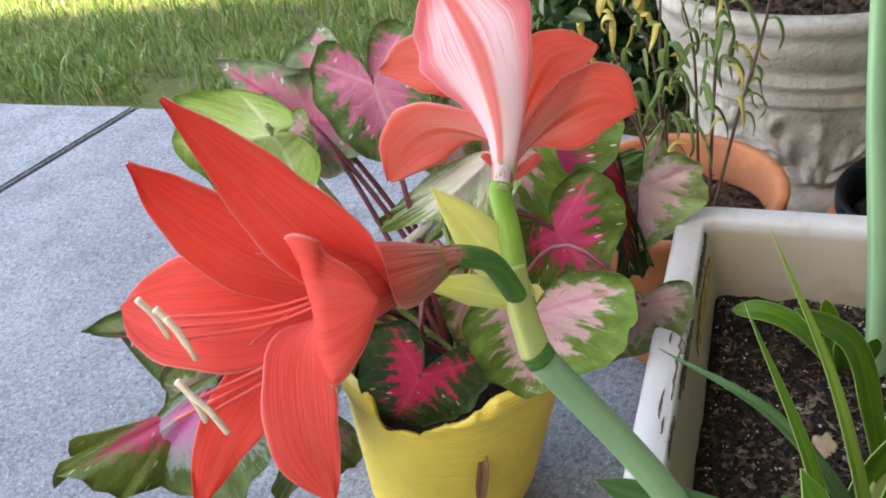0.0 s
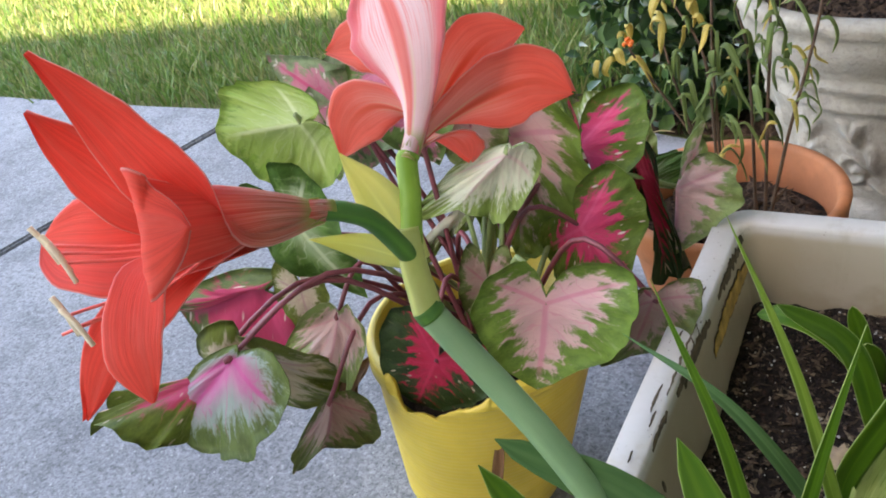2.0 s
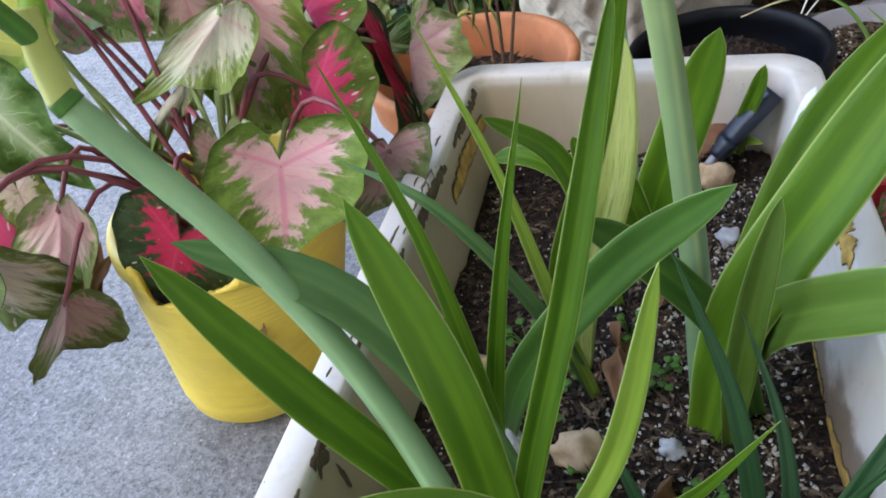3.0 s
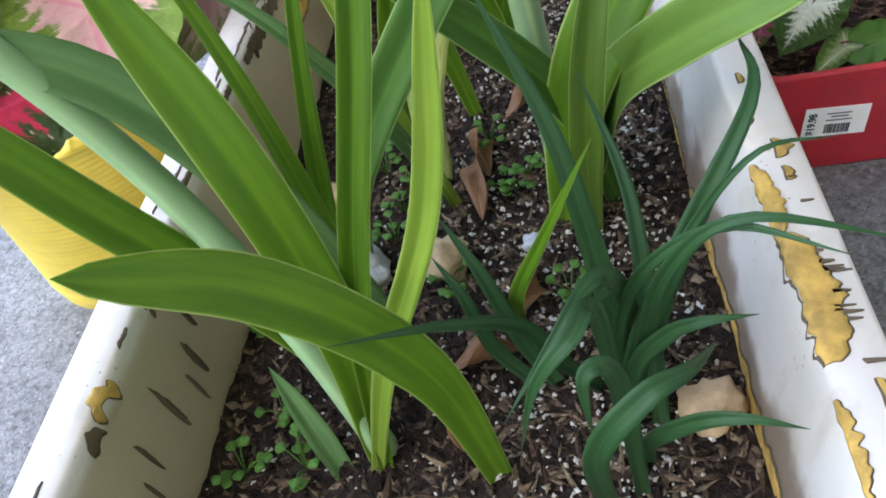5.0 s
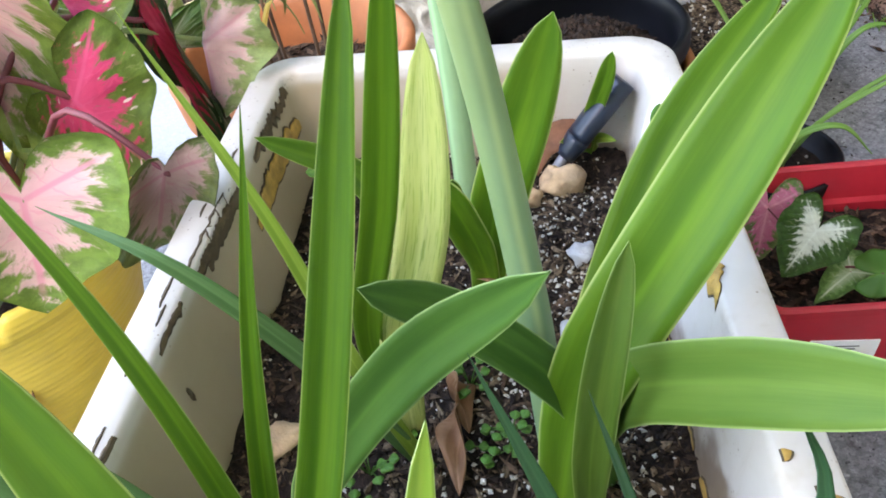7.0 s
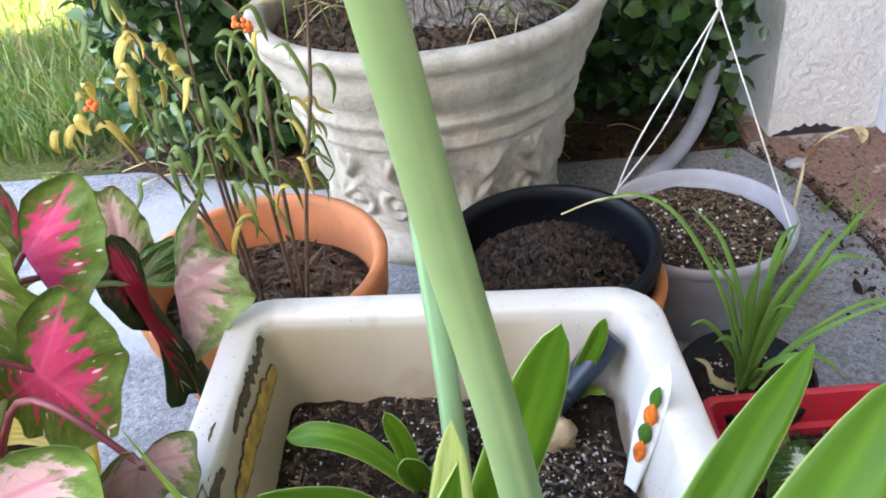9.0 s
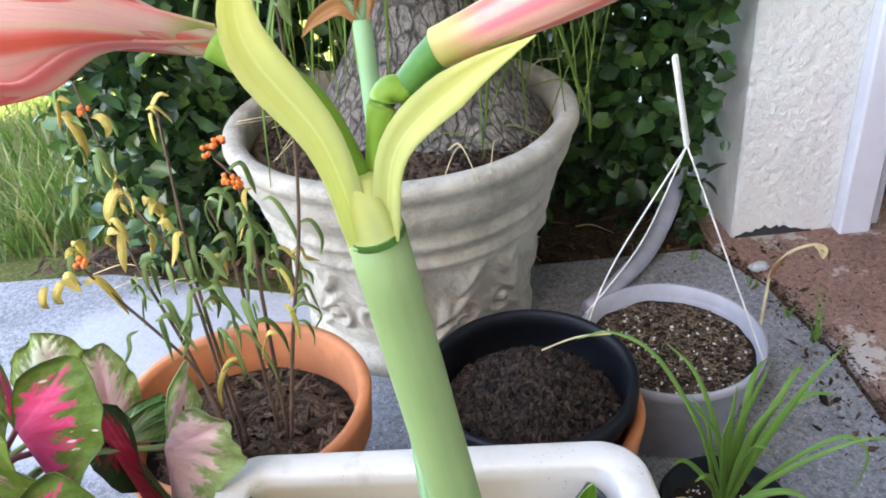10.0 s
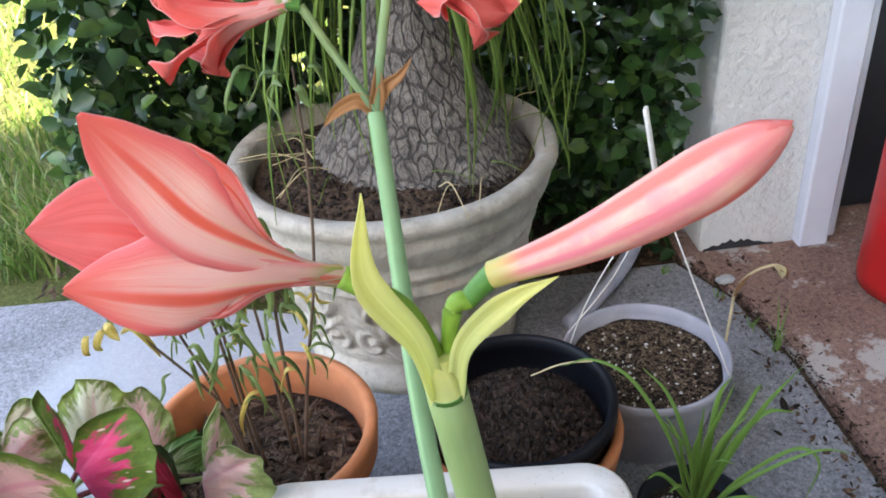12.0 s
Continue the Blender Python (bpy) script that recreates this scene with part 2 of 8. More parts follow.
    rr = m.math("ADD", f, m.math("ADD", m.math("MULTIPLY", m.math("SUBTRACT", feather, 0.5), 1.0), m.math("MULTIPLY", m.math("SUBTRACT", mid, 0.5), 0.6)))
    rr = m.math("ADD", rr, m.math("MULTIPLY", m.math("SUBTRACT", fine, 0.5), 0.6))
    rr = m.math("SUBTRACT", rr, m.math("ADD", m.math("MULTIPLY", m.math("MULTIPLY", rays, m.step(mid, 0.3, 0.75)), ray * 1.5), m.math("MULTIPLY", m.step(side, 0.16, 0.0), 0.22)))
    inner = m.step(rr, reach + 0.15, reach - 0.12)
    mg = m.mix(m.step(m.noise(uv, 14, 4, 0.7), 0.35, 0.7), margin, tuple(v * 0.6 for v in margin))
    ht = m.mix(m.step(mid, 0.35, 0.7), heart, tuple(v * 0.86 for v in heart))
    ht = m.mix(m.math("MULTIPLY", m.step(feather, 0.5, 0.65), 0.3), ht, vein)
    mg = m.mix(m.math("MULTIPLY", m.step(feather, 0.42, 0.3), 0.45), mg, tuple(0.5 * (v + w) for v, w in zip(margin, (0.5, 0.5, 0.25))))
    c = m.mix(inner, mg, ht)
    vn = m.math("MAXIMUM", m.math("MULTIPLY", m.step(side, 0.014, 0.004), m.step(f, 0.95, 0.6)), m.math("MULTIPLY", m.math("MULTIPLY", twig, m.step(f, 0.85, 0.4)), 0.55))
    c = m.mix(m.math("MULTIPLY", vn, 0.85), c, vein)
    halo = m.math("MULTIPLY", m.step(side, 0.1, 0.012), m.step(m.math("ADD", f, m.math("MULTIPLY", m.math("SUBTRACT", fine, 0.5), 0.5)), 0.85, 0.3))
    c = m.mix(m.math("MULTIPLY", halo, glow), c, vein)
    if spots:
        ray_c = m.n("ShaderNodeCombineXYZ")
        m.put(m.math("MULTIPLY", m.math("SUBTRACT", y, m.math("MULTIPLY", ax, 0.75)), 15.0), ray_c.inputs[0])
        m.put(m.math("MULTIPLY", m.math("ADD", m.math("MULTIPLY", y, 0.75), ax), 6.5), ray_c.inputs[1])
        m.put(m.math("MULTIPLY", x, 2.0), ray_c.inputs[2])
        cell = m.voronoi(ray_c.outputs[0], 1.5)
        sp = m.math("MULTIPLY", m.step(m.math("ADD", cell, m.math("MULTIPLY", fine, 0.25)), 0.36, 0.26), m.math("MULTIPLY", m.step(m.noise(uv, 8, 2), 0.54, 0.6), m.step(f, 0.2, 0.35)))
        c = m.mix(sp, c, spots)
    m.color(c)
    m.bump(m.math("ADD", m.math("ADD", fine, m.math("MULTIPLY", rays, 0.6)), m.step(side, 0.0, 0.05)), 0.35, 0.003)
    m.thin(c, thin)
    return m.m


def mat_bark(name, c1, c2, c3):
    m = Mat(name, 0.9)
    co = m.coord()
    mp = m.n("ShaderNodeMapping")
    mp.inputs["Scale"].default_value = (1, 1, 0.3)
    warp = m.n("ShaderNodeVectorMath")
    nz = m.n("ShaderNodeTexNoise")
    nz.inputs["Scale"].default_value = 28
    m.put(co, nz.inputs["Vector"])
    sc = m.n("ShaderNodeVectorMath")
    sc.operation = "SCALE"
    m.put(nz.outputs["Color"], sc.inputs[0])
    sc.inputs["Scale"].default_value = 0.022
    m.put(co, warp.inputs[0])
    m.put(sc.outputs[0], warp.inputs[1])
    m.put(warp.outputs[0], mp.inputs[0])
    e = m.voronoi(mp.outputs[0], 58, "Distance", "DISTANCE_TO_EDGE")
    e2 = m.voronoi(mp.outputs[0], 125, "Distance", "DISTANCE_TO_EDGE")
    f = m.noise(co, 70, 5, 0.7)
    g = m.noise(co, 9, 3, 0.6)
    c = m.mix(m.step(f, 0.3, 0.7), c1, c2)
    c = m.mix(m.math("MULTIPLY", m.step(g, 0.4, 0.7), 0.5), c, tuple(v * 0.6 for v in c1))
    c = m.mix(m.math("MULTIPLY", m.step(m.math("ADD", e, m.math("MULTIPLY", f, 0.16)), 0.22, 0.06), 0.85), c, c3)
    c = m.mix(m.math("MULTIPLY", m.step(e2, 0.07, 0.0), 0.4), c, c3)
    m.color(c)
    m.bump(m.math("ADD", m.step(e, 0.0, 0.14), m.math("ADD", f, m.math("MULTIPLY", m.step(e2, 0.0, 0.1), 0.4))), 0.9, 0.006)
    return m.m


def mat_stone_pot(name):
    m = Mat(name, 0.85)
    co = m.coord()
    f = m.noise(co, 14, 5, 0.65)
    g = m.noise(co, 110, 4, 0.7)
    s = m.noise(co, 4.5, 4, 0.6, (1, 1, 0.4))
    c = m.mix(m.step(f, 0.3, 0.7), (0.31, 0.28, 0.23), (0.45, 0.415, 0.35))
    c = m.mix(m.math("MULTIPLY", m.step(s, 0.5, 0.72), 0.6), c, (0.3, 0.26, 0.21))
    c = m.mix(m.math("MULTIPLY", m.step(g, 0.52, 0.72), 0.45), c, (0.2, 0.18, 0.15))
    c = m.mix(m.math("MULTIPLY", m.step(m.noise(co, 5.5, 4, 0.7), 0.62, 0.72), 0.5), c, (0.36, 0.22, 0.1))
    sz = m.n("ShaderNodeSeparateXYZ")
    m.put(co, sz.inputs[0])
    c = m.mix(m.math("MULTIPLY", m.step(m.noise(co, 8, 5, 0.75), 0.5, 0.66), 0.55), c, (0.22, 0.205, 0.16))
    drip = m.noise(co, 26, 4, 0.7, (1, 1, 0.1))
    c = m.mix(m.math("MULTIPLY", m.step(drip, 0.52, 0.7), 0.45), c, (0.19, 0.17, 0.14))
    m.color(c)
    m.bump(m.math("ADD", g, f), 0.7, 0.004)
    return m.m


def mat_stucco(name, c):
    m = Mat(name, 0.8)
    co = m.coord()
    f = m.noise(co, 46, 5, 0.55)
    g = m.noise(co, 3, 4, 0.6)
    m.color(m.mix(m.math("MULTIPLY", m.step(g, 0.45, 0.75), 0.3), c, tuple(v * 0.8 for v in c)))
    m.bump(m.step(f, 0.3, 0.7), 0.6, 0.007)
    return m.m


def mat_enamel(name):
    """Old white paint on moulded fibreglass, dulled and stained, with hairline cracks; shade is tinted into the inside.
    """
    m = Mat(name, 0.32)
    co = m.coord()
    f = m.noise(co, 6, 5, 0.65)
    g = m.noise(co, 40, 4, 0.6)
    c = m.mix(m.step(f, 0.35, 0.7), (0.6, 0.56, 0.505), (0.53, 0.485, 0.42))
    c = m.mix(m.math("MULTIPLY", m.step(m.noise(co, 18, 4, 0.7), 0.53, 0.75), 0.5), c, (0.46, 0.38, 0.27))
    cr = m.noise(co, 26, 6, 0.75, (1.0, 0.35, 1.0))
    ln = m.math("MULTIPLY", m.step(m.math("ABSOLUTE", m.math("SUBTRACT", cr, 0.5)), 0.008, 0.003), m.step(m.noise(co, 9, 2), 0.66, 0.72))
    c = m.mix(ln, c, (0.2, 0.16, 0.12))
    fleck = m.math("MULTIPLY", m.step(m.voronoi(co, 190), 0.2, 0.1), m.step(m.noise(co, 24, 3), 0.55, 0.63))
    c = m.mix(m.math("MULTIPLY", fleck, 0.7), c, (0.2, 0.13, 0.07))
    sz = m.n("ShaderNodeSeparateXYZ")
    m.put(co, sz.inputs[0])
    splash = m.math("ADD", sz.outputs[2], m.math("MULTIPLY", m.math("SUBTRACT", m.noise(co, 22, 3, 0.55), 0.5), 0.09))
    c = m.mix(m.math("MULTIPLY", m.step(splash, 0.262, 0.236), 0.85), c, (0.16, 0.1, 0.055))
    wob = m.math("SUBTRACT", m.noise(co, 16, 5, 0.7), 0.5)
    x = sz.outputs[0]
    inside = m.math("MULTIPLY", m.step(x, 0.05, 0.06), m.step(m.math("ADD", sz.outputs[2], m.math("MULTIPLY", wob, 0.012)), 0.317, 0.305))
    # shade tinted into the left inner face, with some brown staining
    left_shade = m.math("MULTIPLY", inside, m.step(m.math("ADD", x, m.math("MULTIPLY", wob, 0.12)), 0.2, 0.11))
    c = m.mix(m.math("MULTIPLY", left_shade, 0.92), c, m.mix(m.step(wob, -0.15, 0.15), (0.34, 0.265, 0.17), (0.25, 0.19, 0.115)))
    # tan tint darkens the shaded inner faces and spares the sky-lit right one
    tan = m.math("MULTIPLY", m.step(sz.outputs[2], 0.318, 0.308), m.step(m.math("ADD", x, m.math("MULTIPLY", wob, 0.05)), 0.37, 0.3))
    c = m.mix(m.math("MULTIPLY", tan, 0.8), c, (0.42, 0.34, 0.23))
    drip = m.noise(co, 30, 4, 0.65, (1.0, 1.0, 0.12))
    c = m.mix(m.math("MULTIPLY", m.step(drip, 0.55, 0.75), 0.35), c, (0.36, 0.29, 0.19))
    m.color(c)
    m.rough(m.math("ADD", m.math("MULTIPLY", g, 0.3), 0.25))
    m.bump(g, 0.12, 0.002)
    return m.m


M = {
    "concrete": mat_concrete("concrete", (0.172, 0.174, 0.182), (0.255, 0.257, 0.266), (0.55, 0.55, 0.53), pale_patch=(-0.17, 1.53, 0.3, 0.24)),
    "brown": mat_concrete("brown_concrete", (0.22, 0.125, 0.095), (0.27, 0.165, 0.125), (0.45, 0.41, 0.37), 1.0, (0.46, 0.42, 0.38)),
    "joint": mat_plain("joint_filler", (0.03, 0.03, 0.035), 0.9),
    "mulch": mat_soil("bed_soil", (0.03, 0.02, 0.013), (0.09, 0.06, 0.04)),
    "lawn": mat_soil("lawn_ground", (0.05, 0.06, 0.02), (0.1, 0.11, 0.035)),
    "mix": mat_soil("potting_mix", (0.008, 0.006, 0.005), (0.03, 0.021, 0.016)),
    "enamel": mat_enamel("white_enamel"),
    "ochre": mat_plain("bare_fibreglass", (0.45, 0.27, 0.06), 0.7, 0.35, 60, 0.4, dirt=(0.14, 0.08, 0.03)),
    "bare": mat_plain("bare_brown_shell", (0.11, 0.075, 0.04), 0.8, 0.4, 70, 0.4, dirt=(0.07, 0.045, 0.025)),
    "edgeflake": mat_plain("flake_shadow_edge", (0.1, 0.07, 0.04), 0.8),
    "yellow": None,
    "terracotta": mat_plain("terracotta", (0.48, 0.165, 0.062), 0.75, 0.14, 22, 0.12, dirt=(0.4, 0.17, 0.09)),
    "compost": mat_pieces("compost_crumb", (0.013, 0.009, 0.007), (0.034, 0.023, 0.018), (0.075, 0.048, 0.033), (0.018, 0.013, 0.011)),
    "black": mat_plain("black_plastic", (0.0035, 0.004, 0.006), 0.5, 0.2, 20, 0.05),
    "grey": mat_plain("grey_plastic", (0.31, 0.3, 0.325), 0.5, 0.08, 20, 0.05, dirt=(0.25, 0.22, 0.2)),
    "red": mat_plain("red_plastic", (0.42, 0.018, 0.03), 0.42, 0.12, 16, 0.05, dirt=(0.33, 0.05, 0.06)),
    "urn": mat_stone_pot("cast_stone"),
    "stucco": mat_stucco("stucco", (0.74, 0.73, 0.7)),
    "trim": mat_plain("painted_trim", (0.7, 0.72, 0.78), 0.45, 0.04, 8, 0.03),
    "dark": mat_plain("dark_door", (0.02, 0.022, 0.026), 0.3, 0.2, 6, 0.02),
    # brown of the added overhang, dark so that it bounces little light
    "unseen_overhang": mat_plain("unseen_overhang_brown", (0.2, 0.15, 0.1), 0.7, 0.2),
    "roof": mat_plain("roof_shingle", (0.16, 0.14, 0.13), 0.9, 0.3, 12),
    "pipe": mat_plain("grey_conduit", (0.3, 0.31, 0.36), 0.5, 0.1),
    "wire": mat_plain("hanger_wire", (0.62, 0.58, 0.52), 0.5, 0.1, 60),
    "handle": mat_plain("dark_grip", (0.012, 0.02, 0.035), 0.35, 0.2),
    "shard": mat_plain("old_terracotta", (0.2, 0.085, 0.045), 0.8, 0.3, 40, 0.3, dirt=(0.1, 0.05, 0.03)),
    "fibre": mat_pieces("coir_fibre", (0.05, 0.032, 0.02), (0.12, 0.08, 0.05), (0.26, 0.19, 0.12), (0.03, 0.02, 0.015)),
    "label": mat_plain("paper_label", (0.8, 0.79, 0.77), 0.5, 0.03),
    "ink": mat_plain("black_ink", (0.02, 0.02, 0.02), 0.6),
    "bark": mat_bark("palm_bark", (0.13, 0.108, 0.09), (0.27, 0.235, 0.2), (0.035, 0.028, 0.024)),
    "twig": mat_plain("twig_bark", (0.11, 0.065, 0.04), 0.8, 0.3, 50, 0.3),
    "canister": mat_plain("red_canister", (0.5, 0.015, 0.015), 0.35, 0.05),
    "perlite": mat_pieces("perlite", (0.5, 0.48, 0.42), (0.72, 0.7, 0.64), (0.4, 0.34, 0.24), (0.66, 0.64, 0.6)),
    "chips": mat_pieces("bark_chips", (0.035, 0.021, 0.013), (0.09, 0.052, 0.032), (0.19, 0.12, 0.075), (0.022, 0.015, 0.011)),
    "stone_tan": mat_plain("tan_stone", (0.48, 0.33, 0.19), 0.8, 0.25, 40, 0.5, dirt=(0.3, 0.2, 0.12)),
    "stone_white": mat_plain("pale_stone", (0.42, 0.43, 0.43), 0.8, 0.25, 40, 0.5, dirt=(0.17, 0.18, 0.19)),
    "strap": mat_leaf("amaryllis_leaf", (0.045, 0.135, 0.008), (0.115, 0.245, 0.016), (0.18, 0.32, 0.03), edge=(0.36, 0.47, 0.14)),
    "strap_dark": mat_leaf("dark_strap_leaf", (0.014, 0.058, 0.02), (0.03, 0.095, 0.032), (0.05, 0.125, 0.05), thin=0.14),
    "strap_blue": mat_leaf("blue_strap_leaf", (0.065, 0.16, 0.05), (0.13, 0.25, 0.09), (0.14, 0.26, 0.09)),
    "strap_lime": mat_leaf("lime_strap_leaf", (0.17, 0.3, 0.03), (0.27, 0.4, 0.06), (0.3, 0.42, 0.08), edge=(0.42, 0.52, 0.2)),
    "strap_deep": mat_leaf("deep_strap_leaf", (0.03, 0.1, 0.016), (0.07, 0.175, 0.03), (0.12, 0.24, 0.05), edge=(0.25, 0.38, 0.14)),
    # dull olive tint stands for leaves seen against the light
    "strap_olive": mat_leaf("olive_strap_leaf", (0.07, 0.15, 0.02), (0.12, 0.21, 0.035), (0.16, 0.26, 0.05), edge=(0.3, 0.42, 0.14)),
    "strap_spot": mat_leaf("yellowing_strap_leaf", (0.48, 0.56, 0.16), (0.6, 0.64, 0.28), (0.5, 0.58, 0.18), spots=(0.2, 0.32, 0.05)),
    "scape": mat_leaf("scape_skin", (0.19, 0.34, 0.16), (0.27, 0.43, 0.22), (0.32, 0.46, 0.24), stripes=18, thin=0.05),
    "scape_lime": mat_leaf("pale_scape_skin", (0.21, 0.29, 0.1), (0.28, 0.355, 0.15), (0.2, 0.33, 0.19), stripes=14, thin=0.05, foot=(0.14, 0.25, 0.14)),
    "pedicel": mat_leaf("pedicel_skin", (0.16, 0.3, 0.03), (0.26, 0.4, 0.06), (0.26, 0.4, 0.06), thin=0.05),
    "ovary": mat_leaf("ovary_skin", (0.05, 0.16, 0.03), (0.09, 0.22, 0.04), (0.1, 0.22, 0.04), thin=0.05),
    "bract": mat_leaf("bract_skin", (0.78, 0.75, 0.25), (0.84, 0.8, 0.32), (0.82, 0.8, 0.3), thin=0.5, foot=(0.66, 0.7, 0.3)),
    "sheath": mat_leaf("sheath_skin", (0.4, 0.45, 0.11), (0.52, 0.54, 0.18), (0.55, 0.55, 0.2), thin=0.05),
    "bract_dry": mat_leaf("dry_bract", (0.34, 0.14, 0.05), (0.5, 0.25, 0.1), (0.45, 0.25, 0.12), thin=0.25),
    "petal_red": mat_petal("petal_red", (0.95, 0.115, 0.082), (0.95, 0.33, 0.26), 0.25, 0.4, 0.5, tube=(0.62, 0.17, 0.1)),
    "petal_streak": mat_petal("petal_streaked", (0.9, 0.2, 0.16), (0.93, 0.72, 0.72), 0.95, 0.9, 0.35, rib=(0.86, 0.3, 0.26), veins=0.55, ribs=0.6, streak=0.4, margin=(0.86, 0.24, 0.28)),
    "petal_peach": mat_petal("petal_peach", (0.93, 0.26, 0.21), (0.95, 0.7, 0.61), 0.95, 0.85, 0.15, thin=0.55, rib=(0.86, 0.22, 0.12), veins=0.25, ribs=0.62, streak=0.28, margin=(0.9, 0.3, 0.3)),
    "petal_pink": mat_petal("petal_pink_face", (0.93, 0.24, 0.22), (0.93, 0.55, 0.52), 0.6, 0.7, 0.3, thin=0.5, veins=0.3, streak=0.5),
    "petal_back": mat_petal("petal_coral_pink", (0.88, 0.17, 0.14), (0.93, 0.6, 0.52), 0.7, 0.55, 0.2, veins=0.25, streak=0.3),
    "petal_bud": mat_petal("petal_bud", (0.86, 0.22, 0.19), (0.87, 0.56, 0.42), 0.8, 0.7, 0.35, rib=(0.82, 0.3, 0.22), veins=0.2, ribs=0.3, streak=0.5),
    "petal_coral": mat_petal("petal_coral", (0.94, 0.25, 0.19), (0.94, 0.56, 0.49), 0.6, 0.6, 0.35, thin=0.55, rib=(0.82, 0.2, 0.12), edge=(0.93, 0.6, 0.55)),
    "anther": mat_plain("anther", (0.86, 0.72, 0.52), 0.7, 0.1, 120, 0.2),
    "filament": mat_plain("filament", (0.9, 0.13, 0.1), 0.5, 0.1),
    "cal_pink": mat_caladium("caladium_pink", (0.76, 0.5, 0.46), (0.7, 0.28, 0.34), (0.19, 0.3, 0.05), 0.38, 0.42, nray=6),
    "cal_red": mat_caladium("caladium_red", (0.78, 0.07, 0.19), (0.82, 0.12, 0.26), (0.15, 0.23, 0.04), 0.3, 0.5, (0.85, 0.68, 0.62), nray=6),
    "cal_dark": mat_caladium("caladium_dark", (0.5, 0.02, 0.06), (0.58, 0.04, 0.1), (0.035, 0.065, 0.018), 0.24, 0.5, (0.5, 0.4, 0.3), 7, 0.15),
    "cal_white": mat_caladium("caladium_white", (0.72, 0.72, 0.54), (0.7, 0.5, 0.45), (0.3, 0.4, 0.1), 0.62, 0.2, None, 6),
    "cal_pale": mat_caladium("caladium_pale", (0.8, 0.58, 0.52), (0.75, 0.4, 0.42), (0.36, 0.46, 0.16), 0.5, 0.35, None, 6),
    "cal_rose": mat_caladium("caladium_rose", (0.82, 0.56, 0.52), (0.74, 0.34, 0.4), (0.24, 0.36, 0.06), 0.36, 0.35, nray=6),
    "cal_lime": mat_caladium("caladium_lime", (0.38, 0.5, 0.12), (0.62, 0.68, 0.36), (0.27, 0.42, 0.07), 0.75, 0.2, None, 7),
    "cal_vein": mat_caladium("caladium_white_veined", (0.16, 0.29, 0.07), (0.66, 0.72, 0.5), (0.1, 0.21, 0.04), 0.5, 0.3, None, 8, glow=0.5),
    "cal_purple": mat_caladium("caladium_purple", (0.3, 0.37, 0.31), (0.55, 0.09, 0.26), (0.13, 0.18, 0.045), 0.56, 0.15, None, 4, glow=0.85),
    "cal_magenta": mat_caladium("caladium_magenta", (0.7, 0.2, 0.32), (0.82, 0.4, 0.48), (0.18, 0.28, 0.08), 0.5, 0.4, (0.8, 0.6, 0.6), 6),
    "cal_dull": mat_caladium("caladium_dull_pink", (0.42, 0.27, 0.22), (0.4, 0.17, 0.17), (0.16, 0.19, 0.055), 0.5, 0.3, None, 5, glow=0.2),
    "cal_cream": mat_caladium("caladium_cream", (0.62, 0.53, 0.38), (0.5, 0.32, 0.3), (0.2, 0.24, 0.05), 0.5, 0.2, None, 5, glow=0.2),
    "cal_olive": mat_caladium("caladium_olive", (0.62, 0.07, 0.13), (0.66, 0.1, 0.18), (0.17, 0.22, 0.035), 0.2, 0.3, (0.7, 0.55, 0.4), 6, glow=0.5),
    "cal_ruby": mat_caladium("caladium_ruby", (0.56, 0.05, 0.12), (0.62, 0.07, 0.17), (0.14, 0.19, 0.05), 0.42, 0.35, (0.7, 0.58, 0.48), 5, glow=0.5),
    "cal_star": mat_caladium("caladium_star", (0.68, 0.72, 0.58), (0.75, 0.8, 0.68), (0.05, 0.12, 0.02), 0.3, 0.3, None, 9),
    "cal_mix": mat_caladium("caladium_mixed", (0.72, 0.3, 0.38), (0.7, 0.1, 0.24), (0.36, 0.46, 0.26), 0.5, 0.35, (0.82, 0.74, 0.68), 5),
    "petiole": mat_plain("petiole", (0.19, 0.04, 0.05), 0.5, 0.25, 30, 0.05),
    "petiole_green": mat_plain("green_petiole", (0.2, 0.26, 0.09), 0.5, 0.25, 30, 0.05),
    "dead": mat_leaf("dead_leaf", (0.16, 0.07, 0.03), (0.3, 0.16, 0.08), (0.3, 0.17, 0.09), thin=0.15),
    "hedge": None,
    "grass": None,
    "milk_leaf": mat_leaf("milkweed_leaf", (0.12, 0.19, 0.05), (0.24, 0.32, 0.11), (0.28, 0.34, 0.13)),
    "milk_yellow": mat_leaf("yellow_leaf", (0.62, 0.5, 0.1), (0.78, 0.68, 0.24), (0.55, 0.32, 0.08), spots=(0.42, 0.2, 0.05)),
    "flower_orange": mat_plain("orange_floret", (0.75, 0.16, 0.02), 0.5, 0.3, 200),
    "palm_leaf": mat_leaf("palm_leaf", (0.07, 0.13, 0.02), (0.14, 0.22, 0.04), (0.25, 0.3, 0.07)),
    "straw": mat_plain("straw", (0.5, 0.4, 0.22), 0.8, 0.2),
    "grass_leaf": mat_leaf("lily_leaf", (0.1, 0.21, 0.03), (0.18, 0.32, 0.07), (0.22, 0.36, 0.1)),
    "weed": mat_leaf("weed_leaf", (0.05, 0.15, 0.02), (0.09, 0.22, 0.04), (0.1, 0.2, 0.04)),
}
M["black"].node_tree.nodes["Principled BSDF"].inputs["Specular IOR Level"].default_value = 0.22


def mat_foliage(name, cols, rough, thin):
    m = Mat(name, rough, 0, 0.5)
    c = m.ramp(m.island(), *[(i / (len(cols) - 1), k) for i, k in enumerate(cols)])
